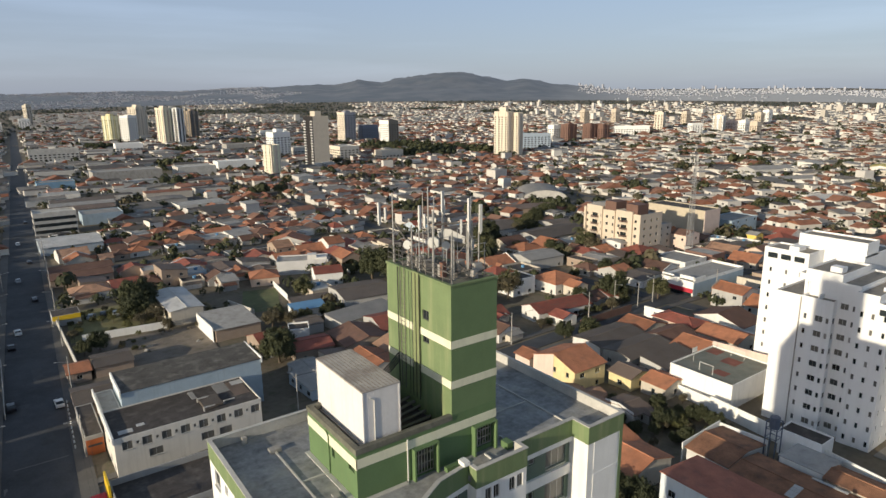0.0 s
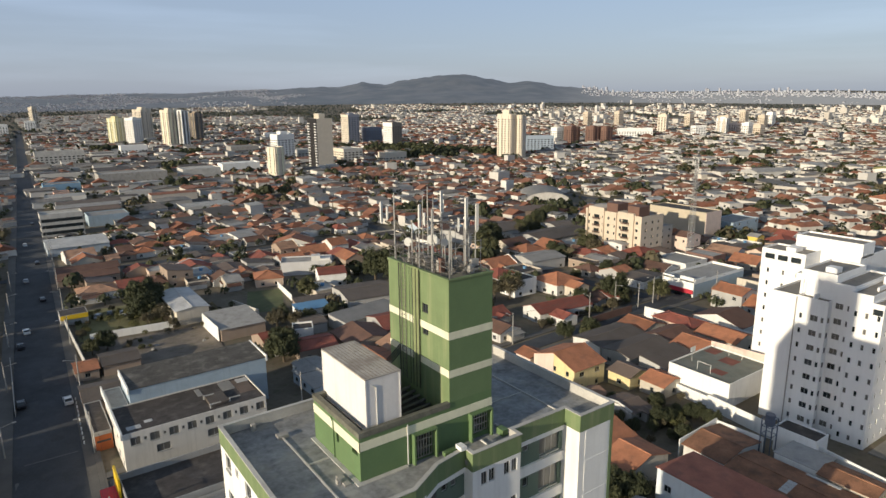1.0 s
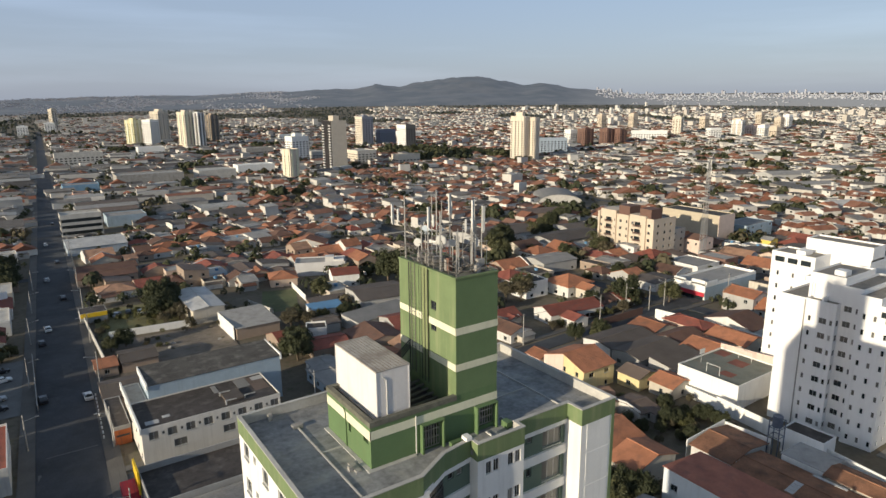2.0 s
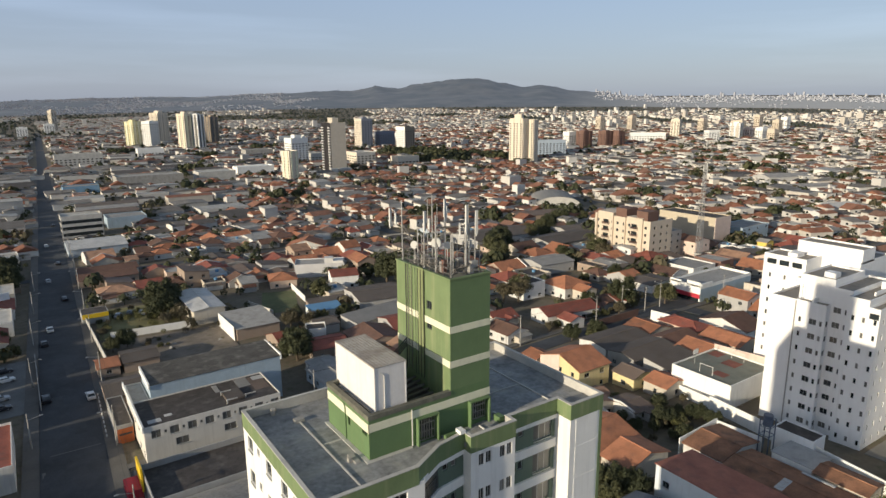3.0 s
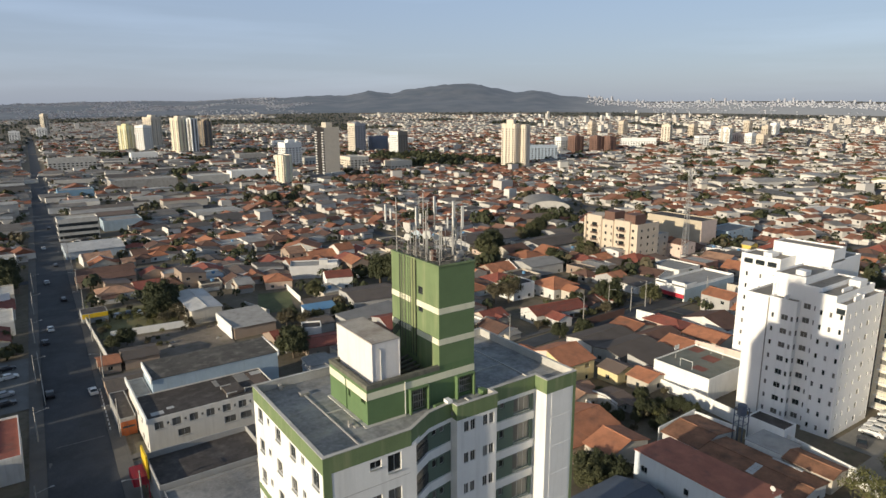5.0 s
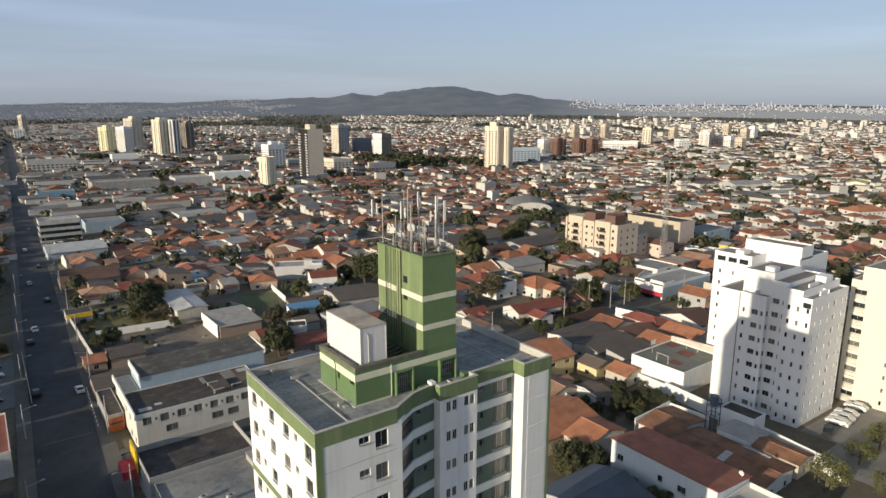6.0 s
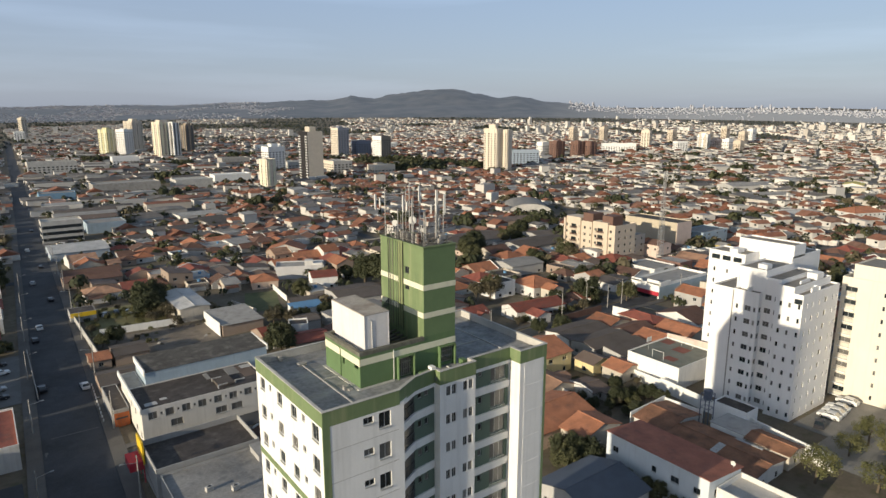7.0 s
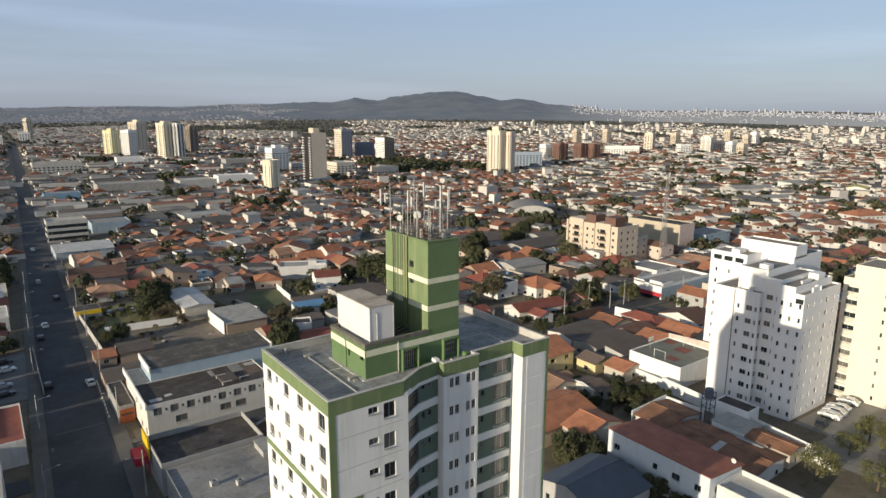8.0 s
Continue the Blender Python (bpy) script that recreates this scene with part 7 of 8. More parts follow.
tower_block(277.5, 621.5, 18, 24, 42, BEIGE, None, 6, "tall beige slab tower with dark balconied side", bands=False, west=DARK_SIDE, slabs=True)
tower_block(226, 1090, 17, 20, 47.5, IVORY, CREAM_BAND, 4, "white tower with cream ribs", turn=25)
tower_block(243, 1082, 13, 20, 46, WHITE_WALL, GREY_DARK, 2, "white tower wing with grey ribs", turn=25)
tower_block(294, 1186, 18, 16, 40, TAN, GREY_DARK, 4, "grey-brown apartment tower with dark balconies", turn=20)
tower_block(206, 570, 11, 13, 17.5, IVORY, CREAM_BAND, 0, "slim cream block of flats with pale ribs", stripes=2, turn=15)
tower_block(284, 750, 24, 18, 20, WHITE_WALL, None, 4, "white office block with dark window rows", turn=8)
# sunlit west and shaded south are set by two wall colours
tower_block(473, 928, 20, 26, 37.5, SLATE_WALL, None, 3, "cream balconied tower with its shaded sides coloured blue-grey", west=IVORY, storey=3.0)
tower_block(504, 844, 18, 28, 26, GREY_DARK, None, 2, "white balconied office block with its shaded sides coloured dark grey", west=WHITE_WALL)
tower_block(520, 940, 30, 18, 15, SLATE_WALL, None, 0, "low dark office block with window rows")
tower_block(345, 690, 26, 30, 3.0, CONCRETE_PALE, None, 0, "pale office block with its shaded side coloured greyer", west=IVORY)
tower_block(166, 1222, 19, 18, 33.5, LEMON, CREAM_BAND, 4, "pale lemon apartment tower with balconies", turn=40)
tower_block(189, 1188, 20, 18, 34, WHITE_WALL, None, 2, "white apartment tower beside a yellow one", turn=35)
tower_block(222, 1282, 24, 22, 47, IVORY, BEIGE, 5, "white and beige apartment tower", turn=30)
tower_block(753, 695, 21, 16, 16.5, BRICK_RED, BROWN_PAINT, 2, "brick-red block of flats with dark stacks", group="brick blocks")
tower_block(779, 674, 16, 16, 16.5, BRICK_RED, BROWN_PAINT, 2, "brick-red block of flats with dark stacks", group="brick blocks")
tower_block(797, 663, 16, 16, 15, BRICK_RED, BROWN_PAINT, 2, "brick-red block of flats with dark stacks", group="brick blocks")
tower_block(741, 716, 16, 14, 15, WHITE_WALL, None, 0, "white block of flats beside the brick blocks", group="brick blocks")
tower_block(620, 637, 44, 18, 9.0, PALE_BLUE, None, 0, "low blue and white slab building with window rows", turn=-30)
tower_block(78, 1803, 13, 14, 50, BEIGE, None, 3, "tall grey-beige tower beside the avenue", turn=30)
tower_block(8, 1600, 20, 16, 17, WHITE_WALL, None, 2, "white block beside the avenue")
tower_block(66, 1757, 22, 16, 19, WHITE_WALL, None, 2, "white block beside the avenue")
tower_block(1066, 748, 17, 17, 28, IVORY, None, 3, "cream tower on the eastern slope", turn=20)
tower_block(1104, 645, 28, 18, 22, WHITE_WALL, BEIGE, 3, "white tower pair on the eastern slope", turn=20)
tower_block(1022, 642, 22, 14, 11, WHITE_WALL, None, 0, "white slab of flats with window rows", turn=-20)
for x, y, z in ((1147, 646, 12), (1138, 616, 13.5), (1128, 588, 11), (1260, 730, 22), (1290, 760, 20), (1230, 800, 24), (1330, 690, 22), (1420, 720, 26), (1180, 950, 30), (1130, 1000, 28), (1450, 800, 28)):
    tower_block(x, y, 16, 14, z, rnd.choice((WHITE_WALL, CREAM, PINK_PALE)), None, 2, "pale block of flats on the eastern slope", group="eastern flats")
tower_block(934, 712, 60, 18, 7, WHITE_WALL, None, 0, "long white factory hall", turn=-42)
tower_block(47, 862, 52, 16, 4.5, CONCRETE_PALE, None, 0, "long pale low building with a flat roof")
strip = tower_block(5, 367, 20, 13, 3.6, CONCRETE_PALE, None, 0, "grey three-storey block with strip windows beside the avenue", bands=False)
each("strip_window", [(-9.6, 9.6, -6.58, -6.45, z, z + 1.7) for z in (2.6, 6.0, 9.4)], GLASS, strip, "long dark strip window")
each("side_window", [(-10.08, -9.95, -6.0, 6.0, z, z + 1.7) for z in (2.6, 6.0, 9.4)], GLASS, strip, "long dark strip window")
tower_block(146, 624, 36, 24, -2.5, CONCRETE_PALE, None, 0, "long pale factory building with a wide roof", bands=False)
tower_block(84, 622, 58, 26, -2.0, CONCRETE, None, 0, "long grey factory building with a wide roof", bands=False)
for x, y, w, d, z, mt, lab in ((196, 655, 40, 18, -3.0, WHITE_WALL, "long low white hall with window rows"), (330, 770, 44, 20, -2.0, CONCRETE_PALE, "long pale hall with window rows"), (150, 985, 36, 18, 0.0, WHITE_WALL, "low white office hall with window rows"), (275, 880, 40, 22, -1.0, CONCRETE, "wide grey works hall with window rows"), (380, 640, 30, 18, -1.0, IVORY, "low ivory block near the park"), (640, 1060, 50, 20, 4.0, WHITE_WALL, "long white hall below the hills"), (420, 1120, 46, 20, 3.0, WHITE_WALL, "long white hall below the hills")):
    tower_block(x, y, w, d, z, mt, None, 0, lab, group="mid-distance halls")
# ---- the town: houses lot by lot ----
KEEP_OUT = [(-30, 34, -80, 44), (34, 45, -80, 32), (45, 62, -80, 24), (60, 90, -80, 36), (82, 140, -80, 46), (-12, 24, 112, 202), (-14, 22, 76, 86), (38, 60, 159, 190), (106, 120, 116, 128), (86, 102, 163, 179), (206, 211, 114, 120)]


def avenue_clear(x, y):
    return abs(x - avenue_x(y)) > 10 if y < 900 else abs(x - (avenue_x(900) + (y - 900) * 0.0338)) > 14


def street_clear(x, y, gap):
    for line in SIDE_STREETS:
        for (xa, ya), (xb, yb) in zip(line, line[1:]):
            d = Vector((xb - xa, yb - ya))
            t = max(0, min(1, ((x - xa) * d.x + (y - ya) * d.y) / d.length_squared))
            if math.hypot(x - xa - d.x * t, y - ya - d.y * t) < gap:
                return False
    return True


def inside_view(x, y, spread=43.0):
    dx, dy = x + 26, y + 38
    b = math.degrees(math.atan2(dx, dy)) - 35.6
    return abs(b) < spread


PARKS = [(440, 650, 40), (495, 690, 46), (470, 770, 50), (525, 640, 30), (216, 262, 12), (268, 256, 14), (232, 196, 9), (150, 430, 16), (640, 329, 20), (700, 520, 16), (403, 238, 8), (465, 222, 8), (604, 239, 9), (350, 330, 10), (372, 262, 9), (1290, 640, 14), (110, 545, 13), (150, 715, 18), (205, 900, 20), (115, 1050, 24), (330, 1010, 24), (60, 800, 10), (335, 545, 12), (240, 520, 10), (420, 860, 16), (850, 480, 14), (930, 560, 14), (760, 380, 12), (1010, 480, 12)]


def park(x, y):
    return any(math.hypot(x - a, y - b) < r for a, b, r in PARKS)


CELLS = {}


def dist_of(x, y):
    return math.hypot(x + 26, y + 38)


def take(x0, x1, y0, y1):
    for i in range(int(x0 // 25), int(x1 // 25) + 1):
        for j in range(int(y0 // 25), int(y1 // 25) + 1):
            CELLS.setdefault((i, j), []).append((x0, x1, y0, y1))


def is_free(x0, x1, y0, y1, gap=0.3):
    for i in range(int(x0 // 25), int(x1 // 25) + 1):
        for j in range(int(y0 // 25), int(y1 // 25) + 1):
            for a, b, c, d in CELLS.get((i, j), ()):
                if a - gap < x1 and x0 < b + gap and c - gap < y1 and y0 < d + gap:
                    return False
    return True


for r in TAKEN + KEEP_OUT + [(x - w, x + w, y - w, y + w) for x, y, w in TOWER_SPOTS]:
    take(*r)

near_list, far_list, GARDENS, HALLS = [], [], [], []
lot_rnd = random.Random(21)
# works halls of the factory quarter on both sides of the avenue, and a few among the houses
for k in range(620):
    if k < 470:
        y = lot_rnd.uniform(360, 1250)
        x = lot_rnd.uniform(-0.05 * y - 60, 0.285 * y - 10)
        if lot_rnd.random() < 0.35:
            continue
    else:
        a, r = radians(35.6 + lot_rnd.uniform(-40, 42)), lot_rnd.uniform(430, 1400)
        x, y = -26 + r * math.sin(a), -38 + r * math.cos(a)
    w, d = lot_rnd.uniform(12, 34), lot_rnd.uniform(10, 22)
    if k >= 470:
        w, d = w * 0.7, d * 0.8
    if not inside_view(x, y) or park(x, y) or not all(avenue_clear(x + e * w / 2, y) for e in (-1, 0, 1)) or not street_clear(x, y, 14) or not is_free(x - w / 2, x + w / 2, y - d / 2, y + d / 2, 2.0):
        continue
    take(x - w / 2, x + w / 2, y - d / 2, y + d / 2)
    HALLS.append((x, y, w, d))
y, row = -70.0, 0
while y < 1700:
    x = -340.0
    row += 1
    back = row % 3 == 0
    depth = 8.5 if back else 12.5
    while x < 1700:
        works = 330 < y < 950 and x < 0.16 * y + 30 and lot_rnd.random() < 0.4 or dist_of(x, y) > 600 and x < 0.42 * y and lot_rnd.random() < 0.08 or dist_of(x, y) > 450 and x > 1.1 * y and lot_rnd.random() < 0.1
        w = lot_rnd.uniform(12, 26) if works else lot_rnd.uniform(5.0, 11.0) if back else lot_rnd.uniform(6.0, 14.0)
        cx, cy = x + w / 2, y + depth / 2 + lot_rnd.uniform(-2.4, 2.4)
        cy += 22.0 * noise.noise(Vector((cx * 0.007, 0.0, cy * 0.0012)))
        x += w + lot_rnd.choice((0.1, 0.3, 0.3, 0.9, 2.2))
        dist = math.hypot(cx + 26, cy + 38)
        if dist > 1650 or not inside_view(cx, cy) or not avenue_clear(cx, cy) or park(cx, cy):
            continue
        dd = depth * lot_rnd.uniform(0.85, 1.08)
        if not is_free(cx - w / 2, cx + w / 2, cy - dd / 2, cy + dd / 2, 0.2) or not street_clear(cx, cy, 8.0):
            continue
        if lot_rnd.random() < (0.14 if back else 0.04):
            GARDENS.append((dist, cx, cy, w, dd))
            continue
        (near_list if dist < 400 else far_list).append((dist, cx, cy, w, dd, back or works))
    y += depth + (0.1 if row % 3 else 1.2)
near_list.sort()
far_list = near_list[300:] + far_list
near_list = near_list[:300]


def roof_zone(x, y, dist):
    """Shares of clay tile, grey sheet and pale roofs in this quarter."""
    b = math.degrees(math.atan2(x + 26, y + 38)) - 35.6
    if 320 < y < 950 and x < 0.16 * y + 40:
        return (0.38, 0.52, 0.10)
    if b > 9 and dist > 420:
        return (0.52, 0.24, 0.24) if dist < 620 else (0.32, 0.30, 0.38)
    if b < -12 and dist > 600:
        return (0.30, 0.46, 0.24)
    return (0.42, 0.28, 0.30) if dist > 1000 else (0.60, 0.27, 0.13)


def lean_to(ob, a, b, along, h, mat, wall_mat):
    """A low annex on the side towards the street."""
    lo, hi = (lot_rnd.uniform(-0.95, -0.4), lot_rnd.uniform(0.1, 0.95))
    dep = lot_rnd.uniform(1.8, 3.2)
    w, r = Mesh(), Mesh()
    if along == "x":
        w.box(lo * a, hi * a, -b - dep, -b - 0.02, -0.4, h - 0.5)
        q = [(lo * a - 0.2, -b - dep - 0.3, h - 0.55), (hi * a + 0.2, -b - dep - 0.3, h - 0.55), (hi * a + 0.2, -b - 0.02, h - 0.05), (lo * a - 0.2, -b - 0.02, h - 0.05)]
    else:
        w.box(-a - dep, -a - 0.02, lo * b, hi * b, -0.4, h - 0.5)
        q = [(-a - dep - 0.3, hi * b + 0.2, h - 0.55), (-a - dep - 0.3, lo * b - 0.2, h - 0.55), (-a - 0.02, lo * b - 0.2, h - 0.05), (-a - 0.02, hi * b + 0.2, h - 0.05)]
    r.shell([(x, y, z) for x, y, z in q] + [(x, y, z + 0.1) for x, y, z in q], [(0, 1, 5, 4), (1, 2, 6, 5), (2, 3, 7, 6), (3, 0, 4, 7), (4, 5, 6, 7), (3, 2, 1, 0)])
    part("annex", w, wall_mat, ob)
    part("annex_roof", r, mat, ob)


def party_wall(ob, a, b, h, rise, mat, end):
    """A gable wall that stands up past the roof."""
    x0, x1 = (a + 0.02, a + 0.2) if end > 0 else (-a - 0.2, -a - 0.02)
    up, m = lot_rnd.uniform(0.3, 0.7), Mesh()
    pts = [(x, y, z) for x in (x0, x1) for y, z in ((-b, -0.3), (b, -0.3), (b, h + up), (0, h + rise + up), (-b, h + up))]
    m.shell(pts, [(4, 3, 2, 1, 0), (5, 6, 7, 8, 9), (0, 1, 6, 5), (1, 2, 7, 6), (2, 3, 8, 7), (3, 4, 9, 8), (4, 0, 5, 9)])
    part("party_wall", m, mat, ob, "pale gable wall standing above the roof")


def cross_gable(ob, a, b, h, pitch, mat, wall_mat):
    """A smaller roof across the main one."""
    c, hw = lot_rnd.uniform(-0.45, 0.45) * a, min(0.45 * a, 2.2)
    out, top = b + lot_rnd.uniform(0.7, 1.8), h + hw * pitch
    r, w = Mesh(), Mesh()
    for s in (-1, 1):
        q = [(c + s * (hw + 0.3), -out - 0.3, h - 0.3 * pitch), (c, -out - 0.3, top), (c, -b * 0.35, top), (c + s * (hw + 0.3), -b * 0.35, h - 0.3 * pitch)]
        fs = [(0, 1, 5, 4), (1, 2, 6, 5), (2, 3, 7, 6), (3, 0, 4, 7), (4, 5, 6, 7), (3, 2, 1, 0)]
        r.shell(q + [(x, y, z + 0.13) for x, y, z in q], fs if s < 0 else [f[::-1] for f in fs])
    part("cross_roof", r, mat, ob)
    w.shell([(c - hw, -out, -0.4), (c + hw, -out, -0.4), (c + hw, -out, h), (c, -out, top), (c - hw, -out, h), (c - hw, -b - 0.03, -0.4), (c + hw, -b - 0.03, -0.4), (c + hw, -b - 0.03, h), (c - hw, -b - 0.03, h)], [(0, 1, 2, 3, 4), (1, 6, 7, 2), (5, 0, 4, 8)])
    part("porch_wall", w, wall_mat, ob)


WALL_NAME = ["white", "cream", "grey", "peach", "pale blue", "bare block", "sand"]
TILE_NAME, SHEET_NAME = ["orange", "red", "brown", "pale"], ["grey", "dark", "pale", "brown"]
for dist, cx, cy, w, depth, back in near_list:
    hw, hd = w / 2, depth / 2
    wi = lot_rnd.choices(range(7), (5, 3, 4, 1, 1, 4, 3))[0]
    two = lot_rnd.random() < 0.17 and not back and w < 10
    h = lot_rnd.uniform(5.0, 6.0) if two else lot_rnd.uniform(2.3, 2.8) if back else lot_rnd.uniform(2.6, 3.3)
    zone = roof_zone(cx, cy, dist)
    style = 1 if w > 14.5 else lot_rnd.choices((0, 1, 2), (zone[0] * (0.6 if back else 1), zone[1], zone[2]))[0]
    along = lot_rnd.choice("xyy")
    size = "two-storey" if two else "small" if back else "low"
    if style == 0:
        k = lot_rnd.choices(range(4), (7, 5, 4, 2))[0]
        kind, mat, rn, pt = lot_rnd.choice(("gable", "gable", "gable", "hip")), TILE[k], TILE_NAME[k] + " tile roof", lot_rnd.uniform(0.3, 0.46)
    elif style == 1:
        k = lot_rnd.choices(range(4), (1, 6, 1, 7) if zone[1] > 0.5 else (3, 5, 1, 7))[0]
        kind, mat, rn, pt = lot_rnd.choice(("gable", "shed")), SHEET[k], SHEET_NAME[k] + " corrugated roof", lot_rnd.uniform(0.08, 0.2)
    else:
        kind, mat, rn, pt = "flat", lot_rnd.choice((CONCRETE, CONCRETE_PALE, ROOF_DARK)), "flat concrete roof", 0.1
    skew = 9.0 * noise.noise(Vector((cx * 0.01, cy * 0.01, 0.5))) + lot_rnd.uniform(-3, 3)
    drop = lot_rnd.uniform(0.0, 2.5) if depth > 8 else 0.0
    ob = house(cx - hw, cx + hw, cy - hd + drop, cy + hd, h, kind, along, HOUSE_WALL[wi], mat, pt, f"{size} {WALL_NAME[wi]} house with a {rn}", group="town houses", parapet=lot_rnd.uniform(0.3, 0.9), overhang=0.35, skew=skew)
    hd2 = hd - drop / 2
    a, b = (hw, hd2) if along == "x" else (hd2, hw)
    zc = [ground_z(u, v) for u in (cx - hw, cx + hw) for v in (cy - hd + drop, cy + hd)]
    top = h + (max(zc) - min(zc)) * 0.5
    other = HOUSE_WALL[lot_rnd.choices(range(7), (6, 2, 3, 1, 0, 4, 2))[0]]
    if kind == "gable" and not two and lot_rnd.random() < 0.5:
        cross_gable(ob, a, b, top, pt, mat, HOUSE_WALL[wi])
    elif lot_rnd.random() < 0.65:
        lean_to(ob, a, b, along, min(top, 2.9), lot_rnd.choice((TILE[0], TILE[1], TILE[2], SHEET[0], SHEET[1], SHEET[3])), other)
    if kind == "gable" and lot_rnd.random() < 0.5:
        party_wall(ob, a, b, top, b * pt, other, lot_rnd.choice((-1, 1)))
    take(cx - hw, cx + hw, cy - hd, cy + hd)
    if kind == "flat" and lot_rnd.random() < 0.6:
        zt = min(zc) - 0.05 + top
        wt_ = thing("water_tank", cx + hw * 0.3, cy + hd * 0.2, zt, 0, "blue plastic water tank on a flat roof", "water tank", "rooftop tanks")
        part("tank", Mesh().tube((0, 0, 0), (0, 0, 0.9), 0.62, 12, 0.75), BLUE, wt_)
    if lot_rnd.random() < 0.3:
        tree(cx + lot_rnd.uniform(-w / 2, w / 2), cy + hd + 1.0, lot_rnd.choice((0, 0, 1, 1, 2, 3)), lot_rnd.uniform(0.4, 0.8))

# the rest of the town, too far to pick apart
far_walls, far_roofs = Mesh(), [Mesh(), Mesh(), Mesh(), Mesh(), Mesh()]
walls_of = [far_walls, Mesh(), Mesh()]
far_win = Mesh()


def far_house(cx, cy, w, d, h, kind, slot, pitch, eaves=0.25, skew=0.0, lift=0.0, ox=0.0, oy=0.0, party=0, coat=0):
    z, far_walls = ground_z(cx, cy) + lift, walls_of[coat]
    x0, x1, y0, y1 = -w / 2, w / 2, -d / 2, d / 2
    ca, sa = math.cos(radians(skew)), math.sin(radians(skew))
    r, o = far_roofs[slot], eaves
    nw, nr = len(far_walls.v), len(r.v)
    far_walls.box(x0, x1, y0, y1, z - 1.5, z + h, bottom=False)
    if kind == "x":
        a = [(x0 - o, y0 - o, z + h), (x1 + o, y0 - o, z + h), (x1 + o, y1 + o, z + h), (x0 - o, y1 + o, z + h), (x0 - o, 0, z + h + d / 2 * pitch), (x1 + o, 0, z + h + d / 2 * pitch)]
        r.shell(a, [(0, 1, 5, 4), (2, 3, 4, 5), (1, 2, 5), (3, 0, 4)])
        if party:
            xp = x0 - o - 0.2 if party < 0 else x1 + o
            zt = z + h + 0.45
            far_walls.shell([(xp, y0, z), (xp, y1, z), (xp, y1, zt), (xp, 0, zt + d / 2 * pitch), (xp, y0, zt), (xp + 0.2, y0, z), (xp + 0.2, y1, z), (xp + 0.2, y1, zt), (xp + 0.2, 0, zt + d / 2 * pitch), (xp + 0.2, y0, zt)], [(4, 3, 2, 1, 0), (5, 6, 7, 8, 9), (2, 3, 8, 7), (3, 4, 9, 8), (4, 0, 5, 9)])
    elif kind == "y":
        a = [(x0 - o, y0 - o, z + h), (x1 + o, y0 - o, z + h), (x1 + o, y1 + o, z + h), (x0 - o, y1 + o, z + h), (0, y0 - o, z + h + w / 2 * pitch), (0, y1 + o, z + h + w / 2 * pitch)]
        r.shell(a, [(1, 2, 5, 4), (3, 0, 4, 5), (0, 1, 4), (2, 3, 5)])
    elif kind == "h":
        k = min(w, d) / 2
        ra, rb = max(0.1, w / 2 - k), max(0.1, d / 2 - k)
        zt = z + h + k * pitch
        a = [(x0 - o, y0 - o, z + h), (x1 + o, y0 - o, z + h), (x1 + o, y1 + o, z + h), (x0 - o, y1 + o, z + h), (-ra, -rb, zt), (ra, -rb, zt), (ra, rb, zt), (-ra, rb, zt)]
        r.shell(a, [(0, 1, 5, 4), (1, 2, 6, 5), (2, 3, 7, 6), (3, 0, 4, 7), (4, 5, 6, 7)])
    elif kind == "s":
        a = [(x0 - o, y0 - o, z + h), (x1 + o, y0 - o, z + h), (x1 + o, y1 + o, z + h + d * pitch), (x0 - o, y1 + o, z + h + d * pitch), (x0 - o, y1 + o, z + h), (x1 + o, y1 + o, z + h)]
        r.shell(a, [(0, 1, 2, 3), (0, 3, 4), (1, 5, 2), (3, 2, 5, 4)])
    else:
        far_walls.box(x0, x1, y0, y0 + 0.2, z + h, z + h + 0.5, bottom=False)
        far_walls.box(x0, x0 + 0.2, y0 + 0.2, y1, z + h, z + h + 0.5, bottom=False)
        r.box(x0 + 0.2, x1, y0 + 0.2, y1, z + h - 0.2, z + h + 0.12, bottom=False)
    for lst, n in ((far_walls.v, nw), (r.v, nr)):
        for k in range(n, len(lst)):
            px, py, pz = lst[k]
            px, py = px + ox, py + oy
            lst[k] = (cx + px * ca - py * sa, cy + px * sa + py * ca, pz)


def plan_roof(style):
    if style == 0:
        return lot_rnd.choice("xxyyyyh"), 0, lot_rnd.uniform(0.32, 0.52)
    if style == 1:
        return lot_rnd.choice("xyss"), 1, lot_rnd.uniform(0.08, 0.2)
    return lot_rnd.choice("ffs"), 2, 0.1


